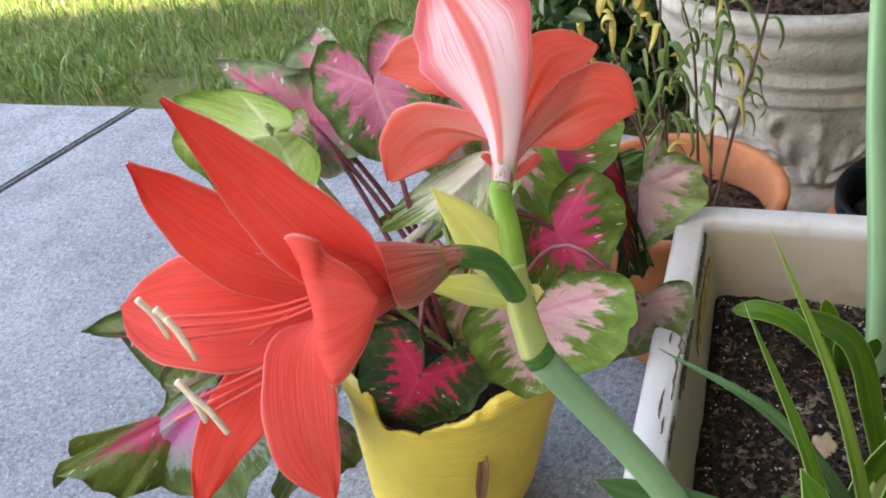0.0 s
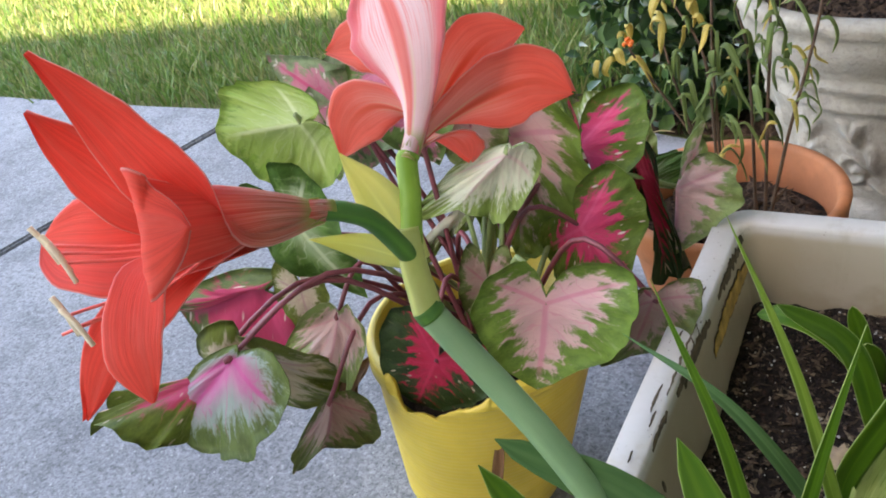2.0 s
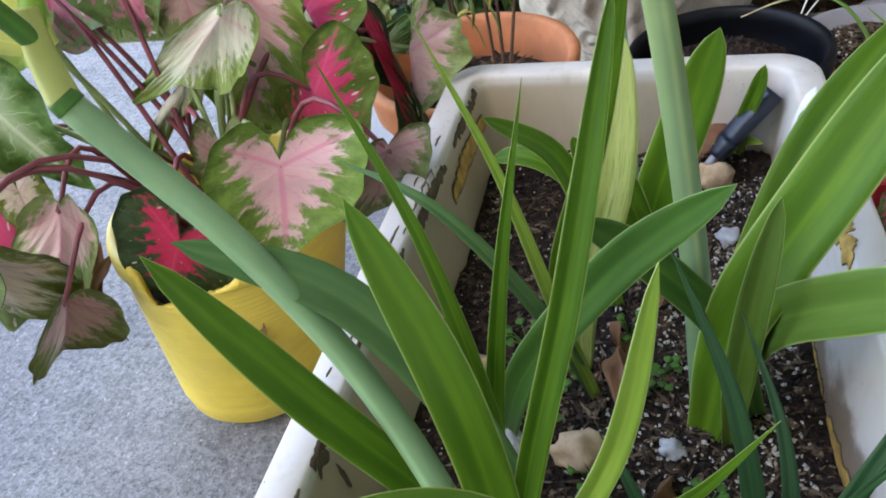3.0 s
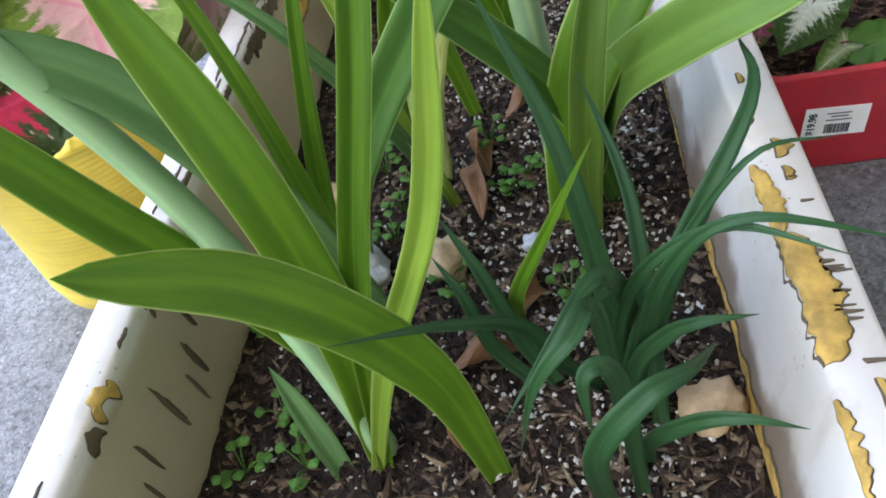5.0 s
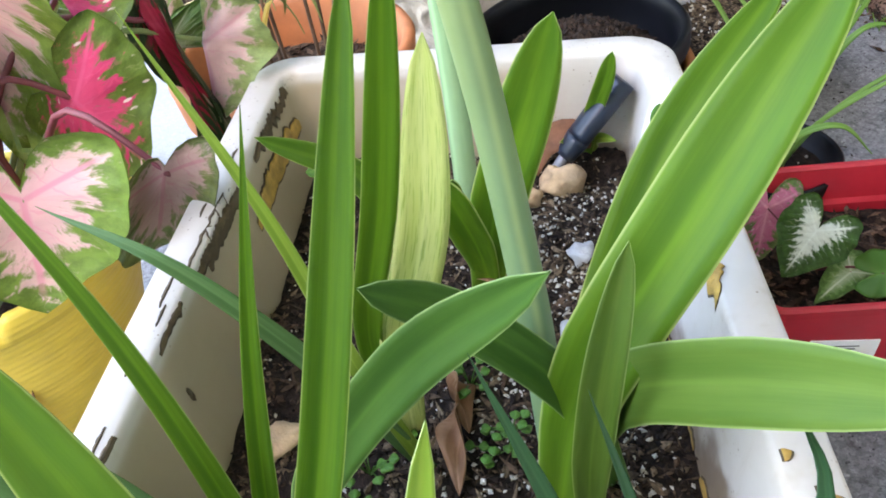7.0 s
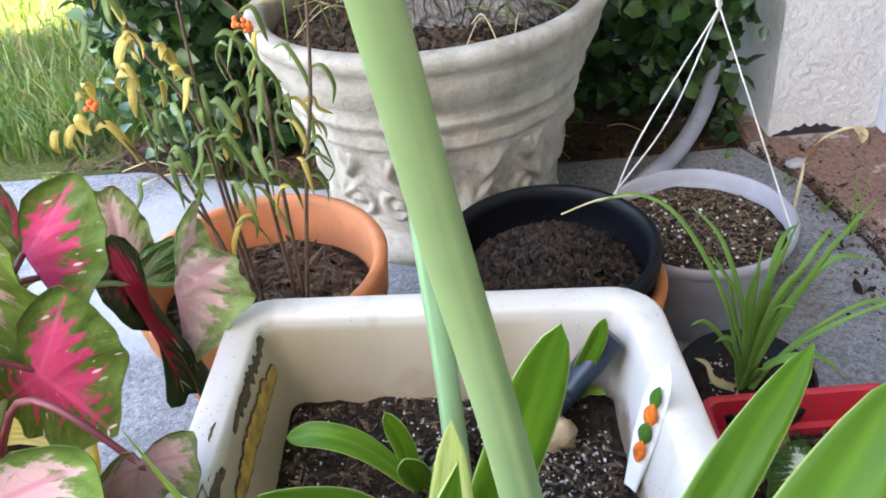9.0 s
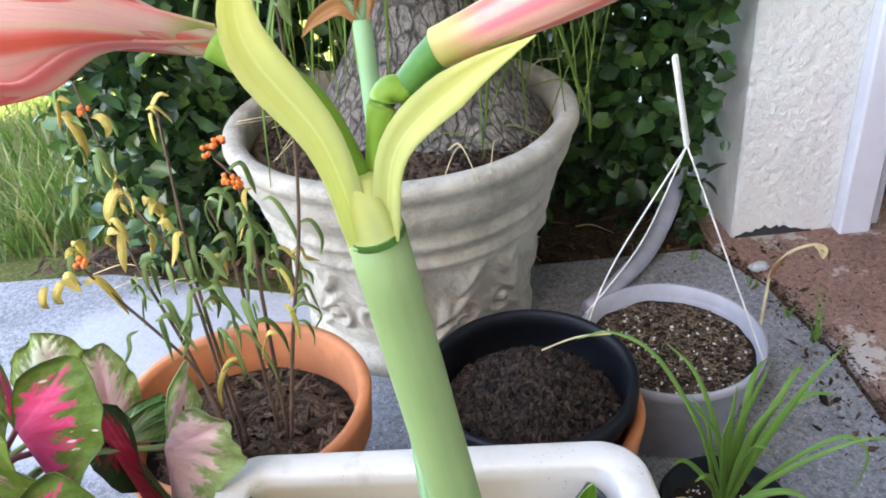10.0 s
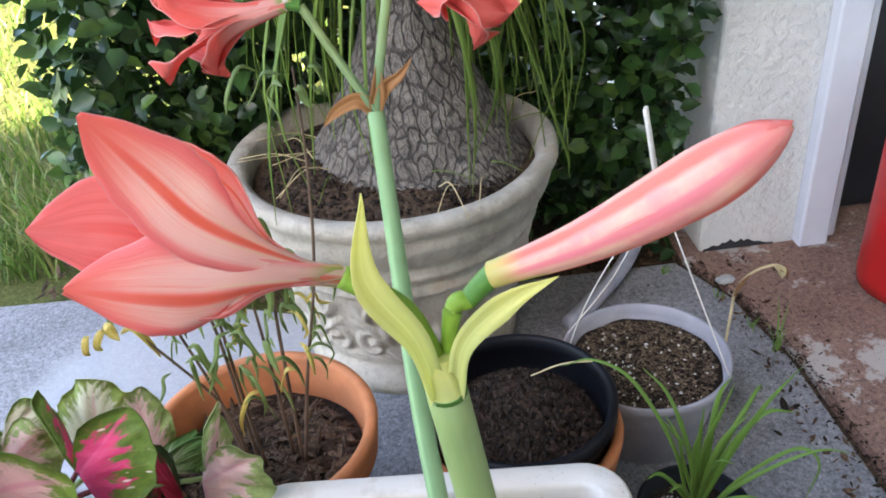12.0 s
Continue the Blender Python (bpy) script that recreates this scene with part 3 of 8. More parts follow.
    c = m.mix(m.math("MULTIPLY", m.step(m.noise(m.coord(), 60, 3), 0.4, 0.7), 0.4), c, tuple(v * 0.6 for v in cols[0]))
    m.color(c)
    m.thin(c, thin)
    return m.m


def mat_ribbed(name, c, dirt):
    m = Mat(name, 0.45)
    co = m.coord()
    sz = m.n("ShaderNodeSeparateXYZ")
    m.put(co, sz.inputs[0])
    w = m.math("SINE", m.math("MULTIPLY", m.math("ADD", sz.outputs[2], m.math("MULTIPLY", m.noise(co, 12, 2), 0.004)), 950))
    f = m.noise(co, 18, 4, 0.6)
    b = m.mix(m.step(f, 0.3, 0.7), c, tuple(v * 0.9 for v in c))
    b = m.mix(m.math("MULTIPLY", m.step(m.noise(co, 7, 5, 0.65), 0.5, 0.75), 0.6), b, dirt)
    b = m.mix(m.math("MULTIPLY", m.math("MULTIPLY", m.step(w, 0.4, 1.0), m.step(m.noise(co, 25, 3, 0.6, (1, 1, 4)), 0.5, 0.66)), 0.16), b, (0.85, 0.72, 0.3))
    m.color(b)
    m.bump(m.math("ADD", w, f), 0.2, 0.001)
    return m.m


def mat_bud(name):
    """Closed bud: three red ribs round it, cream beside them, pink where the tepals lap, green at the foot."""
    m = Mat(name, 0.45, 0, 0.35)
    sep = m.n("ShaderNodeSeparateXYZ")
    uv = m.coord("UV")
    m.put(uv, sep.inputs[0])
    u, v = sep.outputs[0], sep.outputs[1]
    lines = m.noise(uv, 22, 4, 0.65, (1.0, 0.08, 1.0))
    soft = m.noise(m.coord(), 60, 3, 0.6)
    w = m.math("ADD", m.math("MULTIPLY", u, 3.0), m.math("MULTIPLY", m.math("SUBTRACT", lines, 0.5), 0.12))
    d = m.math("ABSOLUTE", m.math("SUBTRACT", m.math("FRACT", m.math("ADD", w, 0.1)), 0.5))
    c = m.mix(m.step(soft, 0.3, 0.7), (0.88, 0.52, 0.38), (0.86, 0.32, 0.29))
    c = m.mix(m.math("MULTIPLY", m.step(m.math("ADD", d, m.math("MULTIPLY", m.math("SUBTRACT", soft, 0.5), 0.2)), 0.22, 0.06), 0.95), c, (0.83, 0.16, 0.11))
    c = m.mix(m.math("MULTIPLY", m.step(d, 0.36, 0.46), 0.85), c, (0.85, 0.22, 0.26))
    c = m.mix(m.math("MULTIPLY", m.step(m.math("ADD", v, m.math("MULTIPLY", lines, 0.2)), 0.8, 1.05), 0.8), c, (0.83, 0.25, 0.22))
    c = m.mix(m.math("MULTIPLY", m.step(v, 0.14, 0.02), 0.8), c, (0.5, 0.5, 0.12))
    m.color(c)
    m.bump(lines, 0.25, 0.0015)
    m.thin(c, 0.25)
    return m.m


M["bud"] = mat_bud("bud_skin")
M["yellow"] = mat_ribbed("yellow_plastic", (0.76, 0.55, 0.075), (0.6, 0.42, 0.1))
M["hedge"] = mat_foliage("hedge_leaf", [(0.014, 0.045, 0.014), (0.025, 0.07, 0.016), (0.04, 0.1, 0.022), (0.08, 0.155, 0.03)], 0.35, 0.15)
M["grass"] = mat_foliage("lawn_blade", [(0.06, 0.13, 0.02), (0.1, 0.19, 0.03), (0.15, 0.22, 0.05), (0.26, 0.24, 0.09)], 0.5, 0.3)


# ---------------------------------------------------------------- mesh helpers
def link(name, bm, mat, smooth=True):
    me = bpy.data.meshes.new(name)
    bm.to_mesh(me)
    bm.free()
    for p in me.polygons:
        p.use_smooth = smooth
    for k in (mat if isinstance(mat, list) else [mat]):
        me.materials.append(k)
    return new(name, me)


def part(name, bm, mat, parent, label="", smooth=True):
    ob = link(name, bm, mat, smooth)
    ob.parent = parent
    ob.matrix_parent_inverse = parent.matrix_world.inverted()
    if label:
        tagged(ob, label)
    return ob


def thing(name, label, category, at=(0, 0, 0), group="", kind=""):
    ob = new(name)
    ob.empty_display_size = 0.05
    ob.matrix_world = Matrix.Translation(at)
    bpy.context.view_layer.update()
    return tagged(ob, label, category, group, kind)


def V(*a):
    return Vector(a)


def box(lo, hi, bevel=0.0, seg=2):
    bm = bmesh.new()
    bmesh.ops.create_cube(bm, size=1)
    c, s = (Vector(lo) + Vector(hi)) / 2, Vector(hi) - Vector(lo)
    for v in bm.verts:
        v.co = Vector((v.co.x * s.x, v.co.y * s.y, v.co.z * s.z)) + c
    if bevel:
        bmesh.ops.bevel(bm, geom=bm.edges[:], offset=bevel, segments=seg, affect="EDGES", profile=0.5)
    return bm


def lathe(profile, n=64, at=(0, 0, 0), wob=0.0, m=None):
    """A turned body from (radius, height) pairs; ends of radius 0 close it."""
    bm = bmesh.new()
    rings = []
    for r, z in profile:
        if r <= 1e-6:
            rings.append([bm.verts.new((0, 0, z))])
        else:
            rings.append([bm.verts.new((r * math.cos(2 * math.pi * i / n), r * math.sin(2 * math.pi * i / n), z)) for i in range(n)])
    for a, b in zip(rings, rings[1:]):
        for i in range(n):
            j = (i + 1) % n
            if len(a) == 1 and len(b) > 1:
                bm.faces.new((a[0], b[j], b[i]))
            elif len(b) == 1 and len(a) > 1:
                bm.faces.new((a[i], a[j], b[0]))
            elif len(a) > 1:
                bm.faces.new((a[i], a[j], b[j], b[i]))
    bmesh.ops.recalc_face_normals(bm, faces=bm.faces[:])
    for v in bm.verts:
        if wob:
            q = noise.noise(v.co * 9)
            v.co.x *= 1 + wob * q
            v.co.y *= 1 + wob * q
        v.co = (m @ v.co if m else v.co) + Vector(at)
    return bm


def spline(pts, n):
    """Points along a smooth curve through pts."""
    P = [Vector(p) for p in pts]
    if len(P) == 2:
        return [P[0].lerp(P[1], i / n) for i in range(n + 1)]
    P = [P[0] * 2 - P[1]] + P + [P[-1] * 2 - P[-2]]
    k = len(P) - 3
    out = []
    for i in range(n + 1):
        f = i / n * k
        j = min(int(f), k - 1)
        t = f - j
        a, b, c, d = P[j : j + 4]
        out.append(0.5 * ((2 * b) + (c - a) * t + (2 * a - 5 * b + 4 * c - d) * t * t + (3 * b - a - 3 * c + d) * t * t * t))
    return out


def tube(pts, r0, r1=None, n=10, seg=24, flat=1.0, bm=None, uv=True, bulge=None):
    """A rod along pts, tapering from r0 to r1."""
    r1 = r0 if r1 is None else r1
    bm = bm or bmesh.new()
    lay = bm.loops.layers.uv.verify()
    c = spline(pts, seg)
    up = Vector((0.3, 0.2, 1)).normalized()
    rings = []
    for i, p in enumerate(c):
        t = (c[min(i + 1, seg)] - c[max(i - 1, 0)]).normalized()
        s = t.cross(up)
        if s.length < 0.05:
            s = t.cross(Vector((1, 0, 0)))
        s.normalize()
        w = s.cross(t)
        f = i / seg
        r = r0 + (r1 - r0) * f
        if bulge:
            r *= bulge(f)
        rings.append([bm.verts.new(p + s * r * math.cos(2 * math.pi * j / n) + w * r * flat * math.sin(2 * math.pi * j / n)) for j in range(n)])
    for i, (a, b) in enumerate(zip(rings, rings[1:])):
        for j in range(n):
            k = (j + 1) % n
            fc = bm.faces.new((a[j], a[k], b[k], b[j]))
            for lp, (uu, vv) in zip(fc.loops, ((j, i), (j + 1, i), (j + 1, i + 1), (j, i + 1))):
                lp[lay].uv = (uu / n, vv / seg)
    bm.faces.new(rings[0][::-1])
    bm.faces.new(rings[-1])
    return bm


def blade(pts, width, face, shape="strap", fold=0.25, seg=18, cols=4, bm=None, thick=0.0012, twist=0.0, wave=0.0):
    """A leaf along pts, whose upper side looks towards face. Closed, with thickness."""
    bm = bm or bmesh.new()
    lay = bm.loops.layers.uv.verify()
    c = spline(pts, seg)
    face = Vector(face).normalized()
    top, bot = [], []
    for i, p in enumerate(c):
        t = (c[min(i + 1, seg)] - c[max(i - 1, 0)]).normalized()
        s = t.cross(face)
        if s.length < 0.05:
            s = t.cross(Vector((0.2, 0.3, 1)))
        s.normalize()
        f = i / seg
        if twist:
            s = Matrix.Rotation(twist * f, 3, t) @ s
        nrm = s.cross(t)
        if shape == "strap":
            w = (0.55 + 0.45 * min(1, f / 0.4)) * max(0.0, 1 - max(0, (f - 0.58) / 0.42) ** 2.5) ** 0.62
        elif shape == "narrow":
            w = (0.8 + 0.2 * min(1, f / 0.3)) * (1 - max(0, (f - 0.3) / 0.7) ** 1.7)
        elif shape == "spathe":
            w = (0.4 + 0.6 * math.sin(math.pi / 2 * min(1, f / 0.55))) * (1 - max(0, (f - 0.5) / 0.5) ** 1.4)
        elif shape == "hood":
            w = (0.7 + 0.3 * math.sin(math.pi / 2 * min(1, max(0, f - 0.15) / 0.42)) ** 2) * (1 - max(0, (f - 0.6) / 0.4) ** 1.1)
        elif shape == "oval":
            w = max(0.0, math.sin(math.pi * min(1, max(0, f))) ** 0.8)
        else:
            w = (1 - f) ** 0.8
        w = max(w, 0.02) * width / 2
        ra, rb = [], []
        for k in range(cols + 1):
            u = k / cols * 2 - 1
            lift = fold * (abs(u) ** 1.6) * w + wave * w * math.sin(9 * f + 3 * u)
            q = p + s * u * w + nrm * lift
            ra.append(bm.verts.new(q + nrm * thick * 0.5))
            rb.append(bm.verts.new(q - nrm * thick * 0.5))
        top.append(ra)
        bot.append(rb)

    def quad(a, b, cc, d, uvs):
        fc = bm.faces.new((a, b, cc, d))
        for lp, q in zip(fc.loops, uvs):
            lp[lay].uv = q

    for i in range(seg):
        for k in range(cols):
            u0, u1, v0, v1 = k / cols, (k + 1) / cols, i / seg, (i + 1) / seg
            quad(top[i][k], top[i][k + 1], top[i + 1][k + 1], top[i + 1][k], ((u0, v0), (u1, v0), (u1, v1), (u0, v1)))
            quad(bot[i][k + 1], bot[i][k], bot[i + 1][k], bot[i + 1][k + 1], ((u1, v0), (u0, v0), (u0, v1), (u1, v1)))
        for k, e in ((0, 0.0), (cols, 1.0)):
            a, b, cc, d = top[i][k], top[i + 1][k], bot[i + 1][k], bot[i][k]
            if k:
                a, b, cc, d = d, cc, b, a
            quad(a, b, cc, d, ((e, i / seg), (e, (i + 1) / seg), (e, (i + 1) / seg), (e, i / seg)))
    return bm


OUT_A = [0, 8, 16, 36, 60, 90, 118, 138, 150, 160, 168, 174, 180]
OUT_R = [1.0, 0.87, 0.77, 0.62, 0.545, 0.53, 0.575, 0.64, 0.65, 0.56, 0.36, 0.18, 0.1]


def heart(j, tip, face, width=0.8, cup=0.15, droop=0.2, fold=0.0, wave=0.06, seed=0, bm=None, notch=0.5):
    """A caladium leaf: petiole at j, point at tip, upper side towards face; width relative to its length."""
    bm = bm or bmesh.new()
    lay = bm.loops.layers.uv.verify()
    rim = bm.loops.layers.uv.new("edge")
    j, tip = Vector(j), Vector(tip)
    L = (tip - j).length
    y = (tip - j).normalized()
    x = y.cross(Vector(face)).normalized()
    z = x.cross(y)
    rnd = random.Random(seed)
    ph = rnd.uniform(0, 6)
    n, rings = 56, 8
    grid = []
    thick = 0.0009
    for side in (1, -1):
        rows = []
        for r in range(rings + 1):
            row = []
            for i in range(n):
                a = 2 * math.pi * i / n  # 0: towards the tip
                deg = math.degrees(a if a <= math.pi else 2 * math.pi - a)
                rad = float(np.interp(deg, OUT_A, OUT_R))
                if deg > 155 and notch < 0.5:
                    rad = rad + (0.5 - notch) * (0.6 - rad)
                rad *= 1 + 0.03 * math.sin(5 * a + ph) + 0.02 * math.sin(11 * a + 2 * ph)
                f = r / rings
                px, py = math.sin(a) * rad * width * 1.15 * f, math.cos(a) * rad * f
                vein = 0.012 * f * abs(math.sin(4.5 * a)) * (1 - 0.4 * f)
                pz = -droop * (max(0, py) ** 2) - cup * px * px - fold * 0.35 * max(0, -py) + fold * abs(px) + vein
                pz += wave * f * f * math.sin(3 * a + ph) + wave * 0.7 * f ** 3 * math.sin(7 * a + ph * 2) + 0.35 * wave * f ** 3 * math.sin(13 * a + ph)
                row.append((px, py, pz))
            rows.append(row)
        vs = [[bm.verts.new(j + (x * p[0] + y * p[1] + z * p[2]) * L + z * side * thick * 0.5) for p in row] for row in rows]
        for r in range(rings):
            for i in range(n):
                k = (i + 1) % n
                q = [(r, i), (r, k), (r + 1, k), (r + 1, i)]
                if r == 0:
                    q = [(0, i), (1, k), (1, i)]
                vv = [vs[a][b] if a else vs[0][0] for a, b in q]
                if side > 0:
                    vv, q = vv[::-1], q[::-1]
                fc = bm.faces.new(vv)
                for lp, (a, b) in zip(fc.loops, q):
                    p = rows[a][b]
                    lp[lay].uv = (0.5 + p[0] * 0.5, 0.5 + p[1] * 0.5)
                    lp[rim].uv = (a / rings, 0.0)
        grid.append(vs)
    for i in range(n):
        k = (i + 1) % n
        fc = bm.faces.new((grid[0][rings][i], grid[0][rings][k], grid[1][rings][k], grid[1][rings][i]))
        for lp in fc.loops:
            lp[lay].uv = (0.5, 1.0)
            lp[rim].uv = (1.0, 0.0)
    bmesh.ops.delete(bm, geom=[v for v in bm.verts if not v.link_faces], context="VERTS")
    return bm


def folded_heart(j, tip, right, left, sag=0.08, wave=0.05, seed=0):
    """A caladium leaf bent along its midrib: petiole at j, point at tip, and the tips of its two rear lobes."""
    bm = bmesh.new()
    lay = bm.loops.layers.uv.verify()
    rim = bm.loops.layers.uv.new("edge")
    j, tip, right, left = Vector(j), Vector(tip), Vector(right), Vector(left)
    T, R, Q = tip - j, right - j, left - j
    L = T.length
    nr, nl = R.cross(T).normalized(), T.cross(Q).normalized()
    rnd = random.Random(seed + 300)
    ph = rnd.uniform(0, 6)
    n, rings = 56, 8
    grid = []
    for side in (1, -1):
        rows = []
        for r in range(rings + 1):
            row = []
            for i in range(n):
                a = 2 * math.pi * i / n
                deg = math.degrees(a if a <= math.pi else 2 * math.pi - a)
                rad = float(np.interp(deg, OUT_A, OUT_R)) * (1 + 0.03 * math.sin(5 * a + ph) + 0.02 * math.sin(11 * a + 2 * ph))
                f = r / rings
                px, py = math.sin(a) * rad * f, math.cos(a) * rad * f
                c2 = abs(px) / 0.46
                c1 = py + 0.4 * c2
                k = min(1.0, abs(px) / 0.08)
                nn = (nr.lerp(nl, 0.5 - 0.5 * k) if px >= 0 else nl.lerp(nr, 0.5 - 0.5 * k))
                up = wave * f * f * math.sin(3 * a + ph) + wave * 0.8 * f ** 3 * math.sin(7 * a + ph * 2) + 0.4 * wave * f ** 3 * math.sin(13 * a + ph) - 0.25 * k * (1 - f) * f
                co = j + T * c1 + (R if px >= 0 else Q) * c2 + nn * up * L * (-1 if side else 1) + nn * side * 0.0005
                co.z -= sag * L * (f ** 3 - f)
                row.append((px, py, co))
            rows.append(row)
        vs = [[bm.verts.new(p[2]) for p in row] for row in rows]
        for r in range(rings):
            for i in range(n):
                k = (i + 1) % n
                q = [(r, i), (r, k), (r + 1, k), (r + 1, i)] if r else [(0, i), (1, k), (1, i)]
                vv = [vs[c][d] if c else vs[0][0] for c, d in q]
                if side < 0:
                    vv, q = vv[::-1], q[::-1]
                fc = bm.faces.new(vv)
                for lp, (c, d) in zip(fc.loops, q):
                    p = rows[c][d]
                    lp[lay].uv = (0.5 + p[0] * 0.5, 0.5 + p[1] * 0.5)
                    lp[rim].uv = (c / rings, 0.0)
        grid.append(vs)
    for i in range(n):
        k = (i + 1) % n
        fc = bm.faces.new((grid[0][rings][i], grid[1][rings][i], grid[1][rings][k], grid[0][rings][k]))
        for lp in fc.loops:
            lp[lay].uv = (0.5, 1.0)
            lp[rim].uv = (1.0, 0.0)
    bmesh.ops.delete(bm, geom=[v for v in bm.verts if not v.link_faces], context="VERTS")
    return bm


def petal(base, axis, tip, length_t, width, curl=0.0, ruffle=0.05, seed=0, cupd=0.35, tube_r=0.008, shape=1.0, via=None, face=None, turn=0.0):
    """One petal of a trumpet flower: from base along axis, wrapped round it, then bending out to tip. face, turn: where its
    open end looks, and how far it turns there."""
    bm = bmesh.new()
    lay = bm.loops.layers.uv.verify()
    base, tip = Vector(base), Vector(tip)
    ax = Vector(axis).normalized()
    out = (tip - base) - ax * (tip - base).dot(ax)
    o = out.normalized()
    seg, cols = 24, 12
    mid = base + ax * length_t + o * (tube_r + 0.2 * out.length)
    first = base + ax * length_t * 0.4 + o * tube_r * 1.15
    if via:
        mid = (base + ax * length_t * 0.8 + o * tube_r * 1.5).lerp(Vector(via), 0.25)
    pts = [base + o * tube_r * 0.75, first, mid] + ([Vector(via)] if via else [mid.lerp(tip, 0.5) + (ax * 0.12 - o * 0.04) * (tip - mid).length]) + [tip]
    c = spline(pts, seg)
    rnd = random.Random(seed)
    ph = rnd.uniform(0, 6)
    top, bot = [], []
    for i, p in enumerate(c):
        f = i / seg
        t = (c[min(i + 1, seg)] - c[max(i - 1, 0)]).normalized()
        s = ax.cross(o).normalized()
        s = (s - t * s.dot(t)).normalized()
        if face is not None and turn:
            want = t.cross(Vector(face))
            if want.length > 0.05:
                want.normalize()
                if want.dot(s) < 0:
                    want = -want
                s = s.lerp(want, turn * min(1, max(0, (f - 0.3) / 0.4))).normalized()
                s = (s - t * s.dot(t)).normalized()
        nrm = t.cross(s)
        rad = max(0.004, ((p - base) - ax * (p - base).dot(ax)).length)
        w = width / 2 * (0.3 + 0.7 * math.sin(math.pi / 2 * min(1, f / 0.6)) ** 1.5) * max(0.0, 1 - max(0, (f - 0.52) / 0.48) ** (1.9 * shape)) ** 0.9
        w = max(w, 0.0012)
        wrap = 1 - min(1, max(0, (f - 0.36) / 0.34))
        ra, rb = [], []
        for k in range(cols + 1):
            u = k / cols * 2 - 1
            th = max(-1.25, min(1.25, u * w / rad))
            arc_x, arc_z = rad * math.sin(th), rad * (1 - math.cos(th))
            cup = cupd * w * u * u * (1 - 0.6 * f) - curl * w * u * u * f
            rip = ruffle * width * f * f * math.sin(7 * f + 5 * u + ph) * abs(u) + 0.5 * ruffle * width * f ** 4 * math.sin(23 * f + 9 * u + ph) * abs(u) + 0.004 * width * math.sin(26 * u)
            keel = -0.06 * w * math.exp(-((u / 0.12) ** 2)) * (1 - f)
            lx = u * w * (1 + 0.04 * math.sin(15 * f + ph + u)) * (1 - wrap) + arc_x * wrap
            lz = (cup + rip) * (1 - wrap) + arc_z * wrap + keel
            q = p + s * lx + nrm * lz
            ra.append(bm.verts.new(q + nrm * 0.0004))
            rb.append(bm.verts.new(q - nrm * 0.0004))
        top.append(ra)
        bot.append(rb)
    for i in range(seg):
        for k in range(cols):
            uvs = ((k / cols, i / seg), ((k + 1) / cols, i / seg), ((k + 1) / cols, (i + 1) / seg), (k / cols, (i + 1) / seg))
            for rows, rev in ((top, False), (bot, True)):
                vv = [rows[i][k], rows[i][k + 1], rows[i + 1][k + 1], rows[i + 1][k]]
                uu = list(uvs)
                if rev:
                    vv, uu = vv[::-1], uu[::-1]
                fc = bm.faces.new(vv)
                for lp, q in zip(fc.loops, uu):
                    lp[lay].uv = q
        for k, e in ((0, 0.0), (cols, 1.0)):
            fc = bm.faces.new((top[i][k], top[i + 1][k], bot[i + 1][k], bot[i][k]))
            for lp, g in zip(fc.loops, (i, i + 1, i + 1, i)):
                lp[lay].uv = (e, g / seg)
    bmesh.ops.recalc_face_normals(bm, faces=bm.faces[:])
    return bm


def tepal(pts, width, axis, inner, tube_r=0.008, cup=0.25, curl=0.0, ruffle=0.05, seed=0, shape=(0.35, 0.6, 1.0), seg=30, cols=14):
    """A tepal along pts from the throat to its tip. Near the throat it wraps round axis; at the tip its inner face looks to inner.
    shape: width at the throat, where it is widest, and how blunt the tip is."""
    bm = bmesh.new()
    lay = bm.loops.layers.uv.verify()
    c = spline(pts, seg)
    ax = Vector(axis).normalized()
    o = (c[seg // 2] - c[0]) - ax * (c[seg // 2] - c[0]).dot(ax)
    s0 = ax.cross(-o.normalized()).normalized()
    te = (c[seg] - c[seg - 3]).normalized()
    s1 = te.cross(Vector(inner)).normalized()
    if s1.dot(s0) < -0.75:
        s1 = -s1
    ph = random.Random(seed).uniform(0, 6)
    b0, wide, blunt = shape
    top, bot = [], []
    for i, p in enumerate(c):
        f = i / seg
        t = (c[min(i + 1, seg)] - c[max(i - 1, 0)]).normalized()
        k = min(1, max(0, (f - 0.12) / 0.5))
        s = s0.lerp(s1, k * k * (3 - 2 * k))
        s = (s - t * s.dot(t)).normalized()
        nrm = s.cross(t)
        g = min(1, f / wide)
        w = (b0 + (1 - b0) * g * g * (3 - 2 * g)) * max(0.0, 1 - max(0, (f - wide) / (1 - wide)) ** (1.8 * blunt)) ** 0.85
        w = max(w * width / 2, 0.0008)
        wrap = 1 - min(1, max(0, (f - 0.2) / 0.4))
        rad = tube_r * (0.62 + 3.0 * f)
        ra, rb = [], []
        for j in range(cols + 1):
            u = j / cols * 2 - 1
            th = max(-1.35, min(1.35, u * w / rad))
            flat_z = (cup * (1 - 0.5 * f) - curl * f) * w * u * u
            rip = ruffle * width * f * f * (math.sin(6 * f + 4 * u + ph) + 0.5 * math.sin(19 * f + 7 * u + 2 * ph)) * u * u
            rip += 0.16 * ruffle * width * f * math.sin(47 * f + ph) * abs(u) ** 5 + 0.004 * width * math.sin(24 * u)
            edge = 1 + 0.05 * math.sin(13 * f + ph + 2 * u) * abs(u) + 0.025 * math.sin(41 * f + 3 * ph) * abs(u)
            lx = u * w * edge * (1 - wrap) + rad * math.sin(th) * wrap
